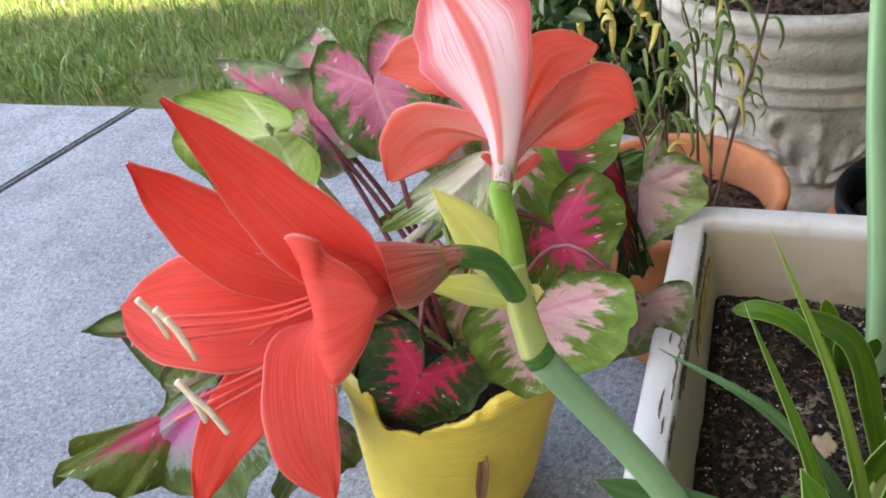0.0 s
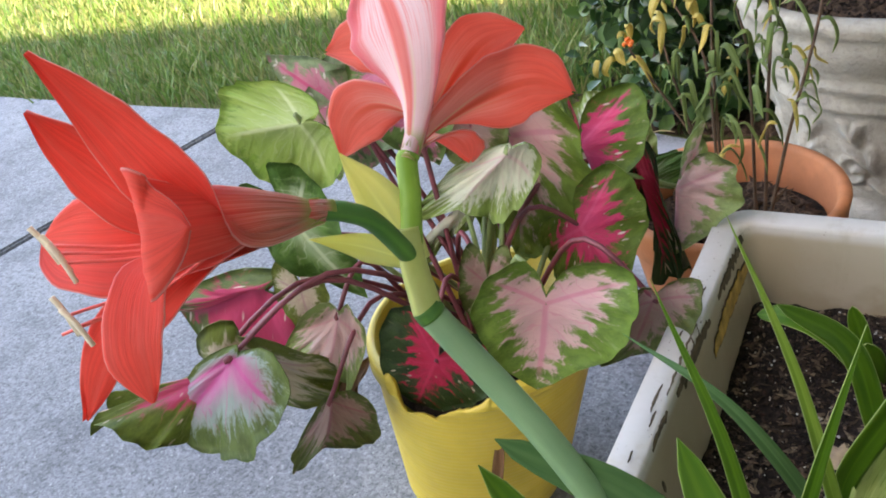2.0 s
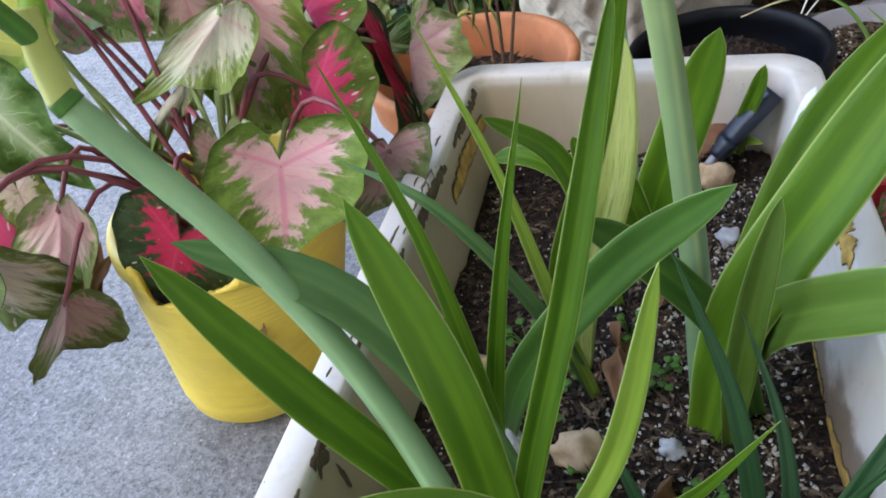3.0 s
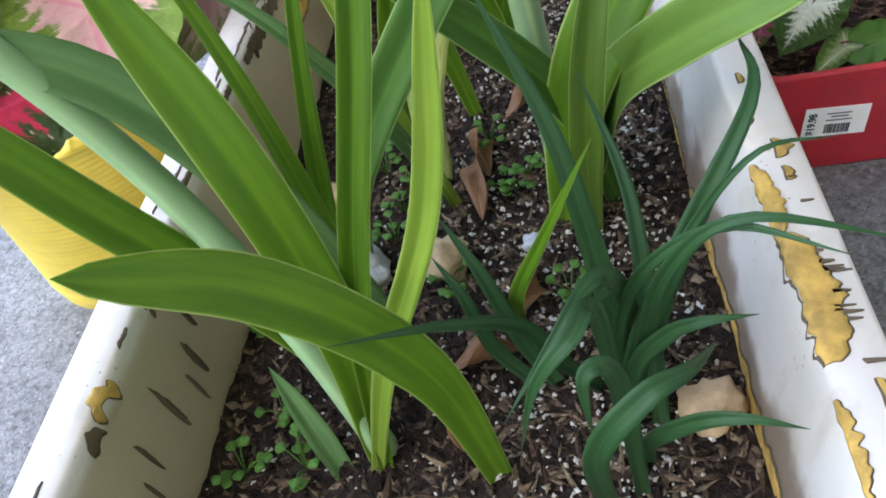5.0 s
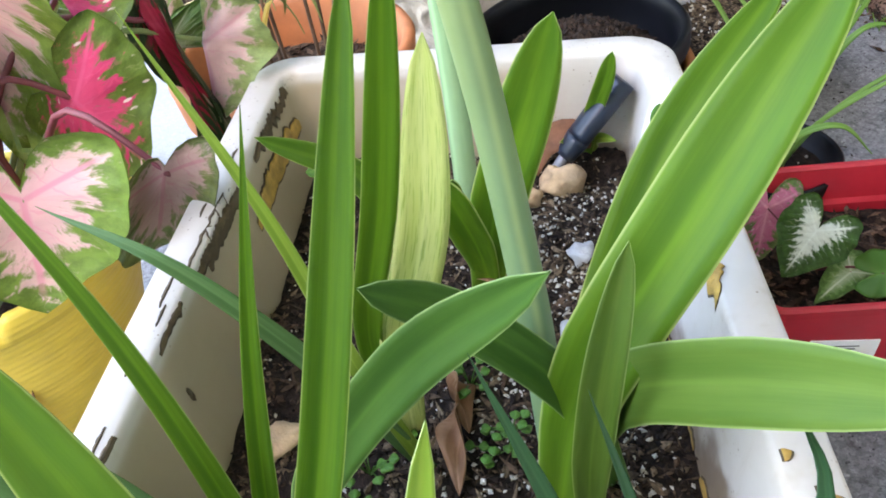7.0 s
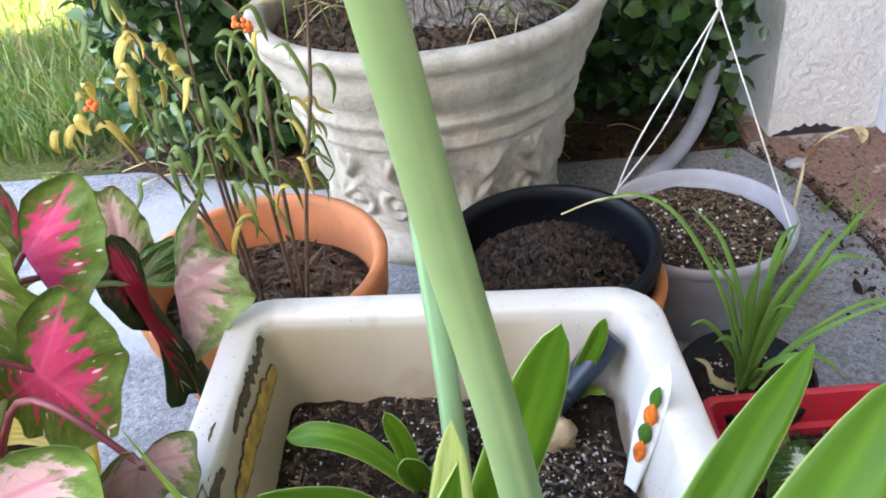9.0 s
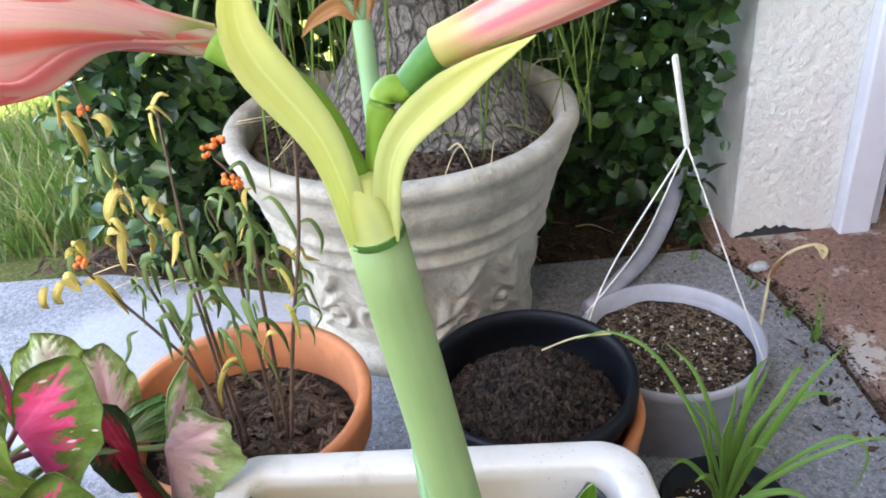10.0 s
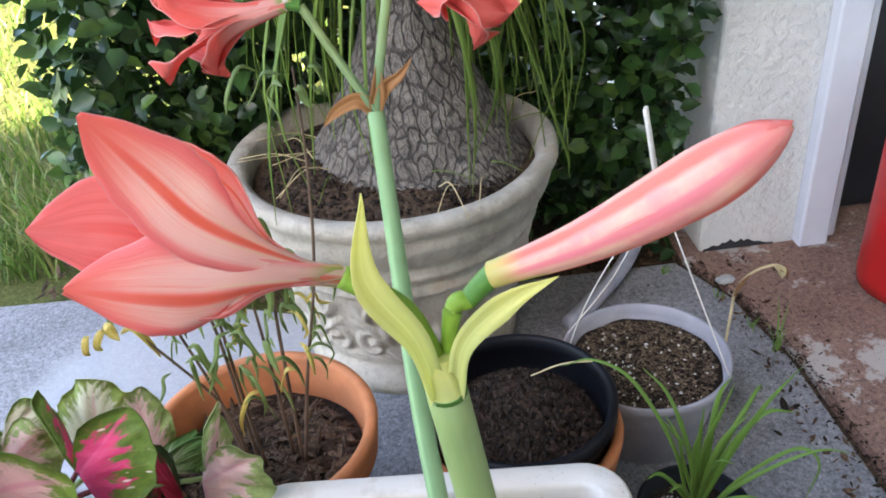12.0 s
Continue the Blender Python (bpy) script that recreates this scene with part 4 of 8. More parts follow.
            lz = (flat_z + rip) * (1 - wrap) + rad * (1 - math.cos(th)) * wrap - 0.05 * w * math.exp(-((u / 0.12) ** 2)) * (1 - f)
            q = p + s * lx + nrm * lz
            ra.append(bm.verts.new(q + nrm * 0.0004))
            rb.append(bm.verts.new(q - nrm * 0.0004))
        top.append(ra)
        bot.append(rb)
    for i in range(seg):
        for j in range(cols):
            uvs = [(j / cols, i / seg), ((j + 1) / cols, i / seg), ((j + 1) / cols, (i + 1) / seg), (j / cols, (i + 1) / seg)]
            for rows in (top, bot):
                fc = bm.faces.new((rows[i][j], rows[i][j + 1], rows[i + 1][j + 1], rows[i + 1][j]))
                for lp, q in zip(fc.loops, uvs):
                    lp[lay].uv = q
        for j, e in ((0, 0.0), (cols, 1.0)):
            fc = bm.faces.new((top[i][j], top[i + 1][j], bot[i + 1][j], bot[i][j]))
            for lp, g in zip(fc.loops, (i, i + 1, i + 1, i)):
                lp[lay].uv = (e, g / seg)
    bmesh.ops.recalc_face_normals(bm, faces=bm.faces[:])
    return bm


def pebble(r, seed, squash=(1, 1, 0.7), at=(0, 0, 0), sub=2, rough=0.25):
    bm = bmesh.new()
    bmesh.ops.create_icosphere(bm, subdivisions=sub, radius=1)
    off = Vector((seed * 7.3, seed * 3.1, seed * 1.7))
    for v in bm.verts:
        k = 1 + rough * noise.noise(v.co * 1.4 + off) + rough * 0.4 * noise.noise(v.co * 3.7 + off)
        v.co = Vector((v.co.x * squash[0], v.co.y * squash[1], v.co.z * squash[2])) * r * k + Vector(at)
    return bm


def scatter(name, count, where, size, mat, parent, label, seed, flat=0.5, long=1.6):
    """Loose bits as one mesh of many small uneven lumps."""
    rnd = random.Random(seed)
    vs, fs = [], []
    base = [(1, 0, 0), (0, 1, 0), (-1, 0, 0), (0, -1, 0), (0, 0, 1), (0, 0, -1)]
    tri = [(0, 1, 4), (1, 2, 4), (2, 3, 4), (3, 0, 4), (1, 0, 5), (2, 1, 5), (3, 2, 5), (0, 3, 5)]
    for _ in range(count):
        p = Vector(where(rnd))
        r = size * rnd.uniform(0.4, 1.3)
        e = Euler((rnd.uniform(-0.5, 0.5), rnd.uniform(-0.5, 0.5), rnd.uniform(0, 6.3))).to_matrix()
        lx = rnd.uniform(0.7, long)
        k = len(vs)
        for b in base:
            q = Vector((b[0] * lx, b[1] * rnd.uniform(0.4, 0.8), b[2] * flat)) * r * rnd.uniform(0.75, 1.2)
            vs.append(tuple(p + e @ q))
        fs += [(a + k, b + k, c + k) for a, b, c in tri]
    me = bpy.data.meshes.new(name)
    me.from_pydata(vs, [], fs)
    me.materials.append(mat)
    ob = new(name, me)
    ob.parent = parent
    ob.matrix_parent_inverse = parent.matrix_world.inverted()
    return tagged(ob, label, kind="stuff")


# ---------------------------------------------------------------- the setting
def setting(name, bm, mat, label, category, smooth=False):
    return tagged(link(name, bm, mat, smooth), label, category, kind="structure")


bm = bmesh.new()
bmesh.ops.create_grid(bm, x_segments=8, y_segments=8, size=400)
for v in bm.verts:
    v.co.z = -0.03
setting("ground", bm, M["lawn"], "lawn ground with thin soil between grass", "ground")


def slab(name, pts, z0, z1, mat, label, category="pavement"):
    bm = bmesh.new()
    top = [bm.verts.new((x, y, z1)) for x, y in pts]
    low = [bm.verts.new((x, y, z0)) for x, y in pts]
    bm.faces.new(top)
    bm.faces.new(low[::-1])
    n = len(pts)
    for i in range(n):
        bm.faces.new((top[i], low[i], low[(i + 1) % n], top[(i + 1) % n]))
    bmesh.ops.recalc_face_normals(bm, faces=bm.faces[:])
    edges = [e for e in bm.edges if all(abs(v.co.z - z1) < 1e-6 for v in e.verts)]
    bmesh.ops.bevel(bm, geom=edges, offset=0.006, segments=2, affect="EDGES")
    return setting(name, bm, mat, label, category)


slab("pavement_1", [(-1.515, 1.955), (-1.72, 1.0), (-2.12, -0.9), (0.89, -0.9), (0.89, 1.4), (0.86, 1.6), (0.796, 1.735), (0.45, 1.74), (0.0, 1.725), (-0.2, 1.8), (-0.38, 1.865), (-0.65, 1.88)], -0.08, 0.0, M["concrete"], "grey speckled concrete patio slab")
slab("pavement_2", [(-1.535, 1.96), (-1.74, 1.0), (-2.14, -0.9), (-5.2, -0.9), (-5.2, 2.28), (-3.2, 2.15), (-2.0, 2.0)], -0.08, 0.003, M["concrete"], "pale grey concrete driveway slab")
slab("expansion_joint", [(-1.514, 1.956), (-1.72, 1.0), (-2.121, -0.9), (-2.139, -0.9), (-1.739, 1.0), (-1.534, 1.958)], -0.07, -0.008, M["joint"], "dark expansion joint between concrete slabs", "joint")
slab("porch_slab", [(0.905, -0.9), (3.2, -0.9), (3.2, 1.9), (0.815, 1.9), (0.812, 1.74), (0.875, 1.605), (0.905, 1.4)], -0.08, 0.001, M["brown"], "worn brown painted concrete porch slab")

bm = bmesh.new()
bmesh.ops.create_grid(bm, x_segments=60, y_segments=30, size=1)
for v in bm.verts:
    x, y = -0.45 + (v.co.x + 1) * 0.655, 1.66 + (v.co.y + 1) * 0.55
    v.co = Vector((x, y, -0.028 + 0.03 * max(0, noise.noise(Vector((x * 7, y * 7, 0)))) + 0.012 * noise.noise(Vector((x * 30, y * 30, 1))) + 0.012 * min(1, max(0, (y - 1.7) / 0.2)) - (0.03 if x < 0.05 and y < 1.88 else 0)))
setting("planting_bed", bm, M["mulch"], "bare dark soil planting bed under the shrub", "soil", True)


def wall(name, lo, hi, mat, label, category="wall"):
    return setting(name, box(lo, hi, 0.004, 1), mat, label, category)


# the wing beside the porch: stucco return, door trim and dark doorway
wall("wall_wing", (0.855, 1.757, -0.05), (1.056, 2.02, 2.9), M["stucco"], "white textured stucco wall end beside the doorway")
wall("wall_side", (0.862, 2.02, -0.05), (1.06, 6.0, 2.9), M["stucco"], "white stucco side wall behind the shrub")
wall("door_trim", (1.054, 1.727, 0.0), (1.116, 1.80, 2.2), M["trim"], "pale blue-white painted door casing", "trim")
wall("door_stop", (1.114, 1.755, 0.0), (1.146, 1.84, 2.2), M["trim"], "narrow inner door stop, pale paint", "trim")
wall("door_1", (1.14, 1.86, 0.0), (2.2, 1.9, 2.15), M["dark"], "dark closed doorway panel", "door")
wall("wall_over_door", (1.065, 1.77, 2.2), (2.3, 2.0, 2.9), M["stucco"], "white stucco wall above the door")
wall("wall_right_of_door", (2.2, 1.77, -0.05), (2.3, 2.0, 2.2), M["stucco"], "white stucco wall beyond the door")
# unseen walls and overhang, added so that light comes mainly from the left
wall("wall_east", (2.1, -2.4, -0.05), (2.3, 1.77, 2.9), M["stucco"], "unseen white stucco wall, added to block light from the right")
wall("wall_south", (0.9, -2.6, -0.05), (2.3, -2.4, 2.9), M["stucco"], "unseen white stucco end wall, added to block light from behind")
wall("ceiling", (-0.25, -2.6, 2.9), (3.0, 7.0, 3.0), M["unseen_overhang"], "unseen brown overhang, added to block sky light from above right", "ceiling")
# unseen house some way behind, placed to keep the sun off the patio
wall("wall_house", (-12.0, -8.0, -0.05), (6.0, -5.8, 6.6), M["stucco"], "unseen white stucco house wall, placed to block the sun")
bm = bmesh.new()
ridge = [(-12.3, -5.4, 6.5), (6.3, -5.4, 6.5), (6.3, -9.0, 8.0), (-12.3, -9.0, 8.0)]
vs = [bm.verts.new(p) for p in ridge] + [bm.verts.new((p[0], p[1], p[2] + 0.2)) for p in ridge]
for q in ((3, 2, 1, 0), (4, 5, 6, 7), (0, 1, 5, 4), (1, 2, 6, 5), (2, 3, 7, 6), (3, 0, 4, 7)):
    bm.faces.new([vs[i] for i in q])
setting("roof", bm, M["roof"], "unseen shingled roof with eave, placed to block the sun", "roof")


# ---------------------------------------------------------------- lawn
def lawn():
    rnd = random.Random(4)
    vs, fs = [], []
    edge = lambda x: 1.9 + 0.06 * max(0, -x - 0.6) ** 0.9
    for k in range(34000):
        far = rnd.random() ** 2.2
        y = 1.86 + far * 5.5
        x = rnd.uniform(-4.6 - far * 4, 0.2 + far * 0.4) if y > 2.0 else rnd.uniform(-4.6, -0.75)
        if y < edge(x) + 0.05 + 0.09 * rnd.random() ** 2 + 0.06 * noise.noise(Vector((x * 4, 0, 0))):
            continue
        clump = noise.noise(Vector((x * 3, y * 3, 0)))
        if clump < -0.5 and y < 2.2:
            continue
        h = rnd.uniform(0.035, 0.085) * (1 + 0.5 * clump) * (1.5 if x > -0.9 and y > 1.95 else 1.0)
        w = rnd.uniform(0.002, 0.0042) * (1 + far * 1.5)
        a = rnd.uniform(0, 6.28)
        lean = rnd.uniform(0.1, 0.9) * h
        dx, dy = math.cos(a), math.sin(a)
        b = rnd.uniform(0, 6.28)
        wx, wy = math.cos(b) * w, math.sin(b) * w
        i = len(vs)
        vs += [(x - wx, y - wy, -0.03), (x + wx, y + wy, -0.03), (x + dx * lean * 0.35 + wx * 0.8, y + dy * lean * 0.35 + wy * 0.8, h * 0.6 - 0.03),
               (x + dx * lean * 0.35 - wx * 0.8, y + dy * lean * 0.35 - wy * 0.8, h * 0.6 - 0.03), (x + dx * lean, y + dy * lean, h - 0.03)]
        fs += [(i, i + 1, i + 2, i + 3), (i + 3, i + 2, i + 4)]
    me = bpy.data.meshes.new("grass")
    me.from_pydata(vs, [], fs)
    me.materials.append(M["grass"])
    tagged(new("grass", me), "green lawn grass with dry brown patches", "grass", kind="stuff")


lawn()


# ---------------------------------------------------------------- shrub behind the urn
def leaf_cloud(name, count, where, size, mat, parent, seed, label, tilt=0.9, long=1.75):
    rnd = random.Random(seed)
    vs, fs = [], []
    for _ in range(count):
        p = where(rnd)
        if p is None:
            continue
        s = size * rnd.uniform(0.6, 1.25)
        m3 = Euler((rnd.gauss(-0.5, tilt), rnd.gauss(0, tilt), rnd.uniform(0, 6.3))).to_matrix()
        k = len(vs)
        w = s / long
        for q in ((0, 0, 0), (-w * 0.55, s * 0.3, 0.14 * s), (-w * 0.5, s * 0.65, 0.12 * s), (0, s, -0.05 * s), (w * 0.5, s * 0.65, 0.12 * s), (w * 0.55, s * 0.3, 0.14 * s), (0, s * 0.5, 0)):
            vs.append(tuple(Vector(p) + m3 @ Vector(q)))
        fs += [(k, k + 6, k + 1), (k + 1, k + 6, k + 2), (k + 2, k + 6, k + 3), (k + 3, k + 6, k + 4), (k + 4, k + 6, k + 5), (k + 5, k + 6, k)]
    me = bpy.data.meshes.new(name)
    me.from_pydata(vs, [], fs)
    for p in me.polygons:
        p.use_smooth = True
    me.materials.append(mat)
    ob = new(name, me)
    ob.parent = parent
    ob.matrix_parent_inverse = parent.matrix_world.inverted()
    return tagged(ob, label)


def shrub():
    top = thing("shrub", "dense dark green glossy-leaved shrub behind the stone urn", "shrub", (0.25, 2.15, 0))

    def inside(rnd):
        x, y, z = rnd.uniform(-0.55, 0.85), rnd.uniform(1.76, 2.6), rnd.uniform(0.0, 1.25)
        d = noise.noise(Vector((x * 4, y * 4, z * 4)))
        front = 1.93 + 0.1 * math.sin(x * 5) + 0.16 * d - 0.08 * (z > 0.25) - 0.1 * min(1, max(0, z - 0.3) / 0.4)
        front -= 0.07 * (0.42 < x < 0.8 and z < 0.32)
        if x < -0.28:
            front += (-0.28 - x) * 0.75
        if x < -0.57 + 0.36 * z + 0.08 * d:
            return None
        if y < front or (x > 0.8 and y < 2.04) or d < -0.42:
            return None
        if x < -0.25 and d + rnd.uniform(-0.25, 0.25) < (-0.25 - x) * 1.5 - 0.12:
            return None
        y = min(y, front + rnd.expovariate(7))
        return None if x > 0.8 and y < 2.0 else (x, y, z)

    leaf_cloud("crown", 25500, inside, 0.044, M["hedge"], top, 11, "small oval glossy leaves")
    rnd = random.Random(5)
    for k in range(12):
        x0 = rnd.uniform(-0.3, 0.7)
        p0 = V(x0, 2.18 + rnd.uniform(-0.1, 0.1), -0.04)
        p2 = V(x0 + rnd.uniform(-0.35, 0.3), 2.08 + rnd.uniform(-0.12, 0.2), rnd.uniform(0.7, 1.2))
        part("limb", tube([p0, p0.lerp(p2, 0.5) + V(rnd.uniform(-0.06, 0.06), 0, 0), p2], 0.012, 0.004, 8, 14), M["twig"], top)


shrub()

# conduit at the wall foot
pipe = thing("conduit", "grey flexible conduit rising along the wall foot", "pipe", (0.7, 1.7, 0))
part("hose", tube([(0.53, 1.55, 0.02), (0.6, 1.62, 0.022), (0.69, 1.72, 0.035), (0.765, 1.83, 0.1), (0.79, 1.9, 0.22), (0.79, 1.93, 0.5)], 0.016, 0.016, 14, 30), M["pipe"], pipe)


# ---------------------------------------------------------------- white trough
PY0, PY1, PZ = 0.02, 0.97, 0.325


def half_w(y):
    return 0.216 - 0.024 * (y - 0.3) / 0.67


def mid_x(y):
    return 0.24 + 0.006 * (y - 0.3) / 0.67


def askew(x, y):
    """The far end of the trough stands a little out of square."""
    return y + min(1, max(0, (y - 0.8) / 0.12)) * (-0.008 - 0.085 * (x - 0.245))


def trough():
    top = thing("trough_planter", "long white trough planter with peeling paint, full of amaryllis", "planter", (0.24, 0.5, 0))

    def ring(inset, z, rad, n=7):
        pts = []
        for cx, cy, a0 in ((1, 1, 0), (-1, 1, 90), (-1, -1, 180), (1, -1, 270)):
            for i in range(n + 1):
                a = radians(a0 + 90 * i / n)
                yc = (PY1 - inset - rad) if cy > 0 else (PY0 + inset + rad)
                yy = yc + rad * math.sin(a)
                hw = half_w(yy) - inset
                xx = mid_x(yy) + cx * (hw - rad) + rad * math.cos(a)
                pts.append(V(xx, askew(xx, yy), z))
        return pts

    prof = [(0.035, 0.0, 0.03), (0.025, 0.004, 0.034), (0.012, 0.16, 0.036), (0.004, 0.285, 0.04), (0.0, 0.3, 0.04), (0.0, 0.318, 0.04), (0.002, 0.323, 0.039), (0.005, PZ, 0.036),
            (0.028, PZ, 0.02), (0.0305, PZ - 0.002, 0.018), (0.032, PZ - 0.006, 0.017), (0.034, PZ - 0.02, 0.016), (0.052, 0.19, 0.014), (0.058, 0.12, 0.012)]
    bm = bmesh.new()
    rings = [[bm.verts.new(p) for p in ring(*q)] for q in prof]
    for a, b in zip(rings, rings[1:]):
        for i in range(len(a)):
            k = (i + 1) % len(a)
            bm.faces.new((a[i], a[k], b[k], b[i]))
    bm.faces.new(rings[0][::-1])
    bm.faces.new(rings[-1])
    bmesh.ops.recalc_face_normals(bm, faces=bm.faces[:])
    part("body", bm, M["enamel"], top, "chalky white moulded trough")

    xr = lambda y, d: mid_x(y) + half_w(y) - d
    xl = lambda y, d: mid_x(y) - half_w(y) + d
    rim_d = [0.0, 0.0005, 0.002, 0.005, 0.028, 0.0305, 0.032, 0.034, 0.052]
    rim_h = [0.3, 0.318, 0.323, PZ, PZ, PZ - 0.002, PZ - 0.006, PZ - 0.02, 0.19]

    def peel(side, y0, y1, d0, w, seed, mat="ochre", ragged=0.8, taper=0.5, inner=0.15, name="paint_flake"):
        """Bare strip where paint has peeled from the rim, from d0 outwards by w, with a torn edge and a dark lip."""
        n, c = 46, 5
        for lip, m_, dz in ((0.0002 if mat == "edgeflake" else 0.0011 if d0 < 0.0315 else 0.0003, "edgeflake", 0.0006), (0.0, mat, 0.0012)):
            bm = bmesh.new()
            rows = []
            for i in range(n + 1):
                f = i / n
                y = y0 + (y1 - y0) * f
                env = max(0.02, math.sin(math.pi * min(1, max(0, f)))) ** taper
                ww = w * env * max(0.12, 1 + ragged * (noise.noise(V(y * 70, seed * 3.1, 0)) + 0.7 * noise.noise(V(y * 260, seed, 4)))) + lip
                di = d0 + w * inner * noise.noise(V(y * 150, seed * 1.7, 9)) + lip
                row = []
                for j in range(c + 1):
                    d = di - (ww + lip) * j / c
                    z = float(np.interp(d, rim_d, rim_h))
                    tip = -1 if side == "r" else 1
                    slope = float(np.interp(d + 0.002, rim_d, rim_h) - np.interp(d - 0.002, rim_d, rim_h)) / 0.004
                    nv = V(-tip * slope, 0, 1).normalized() if abs(slope) < 20 else V(tip, 0, 0)
                    row.append(bm.verts.new(V((xr if side == "r" else xl)(y, d), y, z) + nv * dz))
                rows.append(row)
            for p, q in zip(rows, rows[1:]):
                for j in range(c):
                    bm.faces.new((p[j], p[j + 1], q[j + 1], q[j]))
            r = bmesh.ops.extrude_face_region(bm, geom=bm.faces[:])
            for v in r["geom"]:
                if isinstance(v, bmesh.types.BMVert):
                    v.co.z -= 0.0009
            bmesh.ops.recalc_face_normals(bm, faces=bm.faces[:])
            part(name, bm, M[m_], top)

    # right rim
    peel("r", 0.335, 0.414, 0.0305, 0.0165, 1, "ochre", 0.35, 0.3)
    peel("r", 0.41, 0.47, 0.0315, 0.0085, 2, "ochre", 0.5, 0.7)
    peel("r", 0.268, 0.318, 0.0315, 0.004, 3, "ochre", 0.9, 0.6)
    peel("r", 0.16, 0.25, 0.031, 0.012, 4, "ochre", 0.7, 0.5)
    peel("r", 0.47, 0.486, 0.017, 0.0055, 5, "ochre", 0.9)
    peel("r", 0.452, 0.463, 0.0165, 0.005, 6, "ochre", 0.9)
    peel("r", 0.31, 0.325, 0.013, 0.003, 7, "ochre", 0.9)
    peel("r", 0.615, 0.69, 0.0325, 0.0075, 8, "ochre", 0.9, 0.6)
    peel("r", 0.5, 0.507, 0.027, 0.003, 9, "ochre", 0.9)
    peel("r", 0.54, 0.55, 0.022, 0.003, 10, "ochre", 0.9)
    rndc = random.Random(3)
    for k in range(13):
        y = rndc.uniform(0.345, 0.41) if k < 8 else rndc.uniform(0.25, 0.46)
        peel("r", y, y + rndc.uniform(0.0012, 0.0026), rndc.uniform(0.014, 0.019), rndc.uniform(0.004, 0.01), 30 + k, "edgeflake", 0.6, 0.8, 0.4)
    # left rim: long bare strip inside the edge at the far corner, torn lines and small losses along the top
    peel("l", 0.775, 0.93, 0.0388, 0.003, 11, "ochre", 0.3, 0.3)
    peel("l", 0.69, 0.785, 0.0335, 0.0016, 12, "edgeflake", 1.0, 0.4, 0.5)
    peel("l", 0.66, 0.76, 0.0275, 0.0013, 13, "edgeflake", 1.3, 0.4, 0.9)
    peel("l", 0.84, 0.935, 0.0335, 0.0013, 14, "edgeflake", 1.2, 0.4, 0.9)
    for k, (y, d, l, w) in enumerate(((0.655, 0.02, 0.022, 0.003), (0.63, 0.024, 0.012, 0.002), (0.585, 0.019, 0.008, 0.002), (0.53, 0.022, 0.014, 0.003), (0.5, 0.016, 0.006, 0.002), (0.465, 0.03, 0.016, 0.004),
                                      (0.43, 0.033, 0.012, 0.004), (0.395, 0.03, 0.009, 0.003), (0.355, 0.0325, 0.016, 0.007), (0.333, 0.033, 0.01, 0.004), (0.29, 0.02, 0.02, 0.003), (0.81, 0.022, 0.012, 0.003), (0.74, 0.018, 0.01, 0.002))):
        peel("l", y - l * 0.8, y + l * 0.8, d, w * (0.4 if d > 0.0295 and k != 8 else 0.6), 50 + k, "ochre" if k == 8 else "edgeflake", 0.9, 0.6, 0.5)
    for k, (y0, y1, d, w) in enumerate(((0.71, 0.722, 0.031, 0.0025), (0.735, 0.748, 0.0305, 0.003), (0.752, 0.77, 0.0315, 0.0025))):
        peel("l", y0, y1, d, w, 80 + k, "enamel", 0.8, 0.5, 0.3)
    for k, (y0, y1, d, w) in enumerate(((0.67, 0.77, 0.0325, 0.0012), (0.82, 0.9, 0.033, 0.0006), (0.6, 0.645, 0.0315, 0.0012), (0.5, 0.535, 0.029, 0.001), (0.42, 0.45, 0.031, 0.001))):
        peel("l", y0, y1, d, w, 120 + k, "bare", 1.0, 0.4, 0.6)
    # worn ochre line along the inner faces where the soil meets them
    peel("r", 0.3, 0.56, 0.0476, 0.0021, 95, "ochre", 0.5, 0.3, 0.2, "bare_edge")
    peel("r", 0.58, 0.74, 0.0472, 0.0013, 96, "ochre", 0.6, 0.4, 0.2, "bare_edge")
    # cracks and flakes on the inner left face
    for k, (y, z, h, w) in enumerate(((0.38, 0.27, 0.02, 0.0022), (0.345, 0.275, 0.014, 0.0014), (0.405, 0.255, 0.014, 0.0013), (0.33, 0.26, 0.012, 0.0012), (0.42, 0.265, 0.016, 0.0025), (0.44, 0.285, 0.012, 0.002), (0.6, 0.28, 0.006, 0.002), (0.52, 0.262, 0.008, 0.002), (0.5, 0.25, 0.012, 0.003))):
        bm = bmesh.new()
        x0 = xl(y, 0.034) + (PZ - 0.02 - z) * 0.157
        vs = [bm.verts.new((x0 + 0.0012 + 0.138 * (-(h * math.sin(a) * kk)), y + w * math.cos(a) * kk, z + h * math.sin(a) * kk)) for a, kk in
              [(2 * math.pi * i / 18, 1 + 0.5 * noise.noise(V(i * 0.7, k * 5, 0))) for i in range(18)]]
        bm.faces.new(vs)
        r = bmesh.ops.extrude_face_region(bm, geom=bm.faces[:])
        for v in r["geom"]:
            if isinstance(v, bmesh.types.BMVert):
                v.co.x -= 0.0012
        bmesh.ops.recalc_face_normals(bm, faces=bm.faces[:])
        part("paint_flake", bm, M["edgeflake"], top)
    return top


TROUGH = trough()


def soil_z(x, y):
    return 0.222 + 0.008 * noise.noise(V(x * 11, y * 11, 0)) + 0.004 * noise.noise(V(x * 45, y * 45, 3)) + 0.012 * max(0, (y - 0.75) / 0.2)


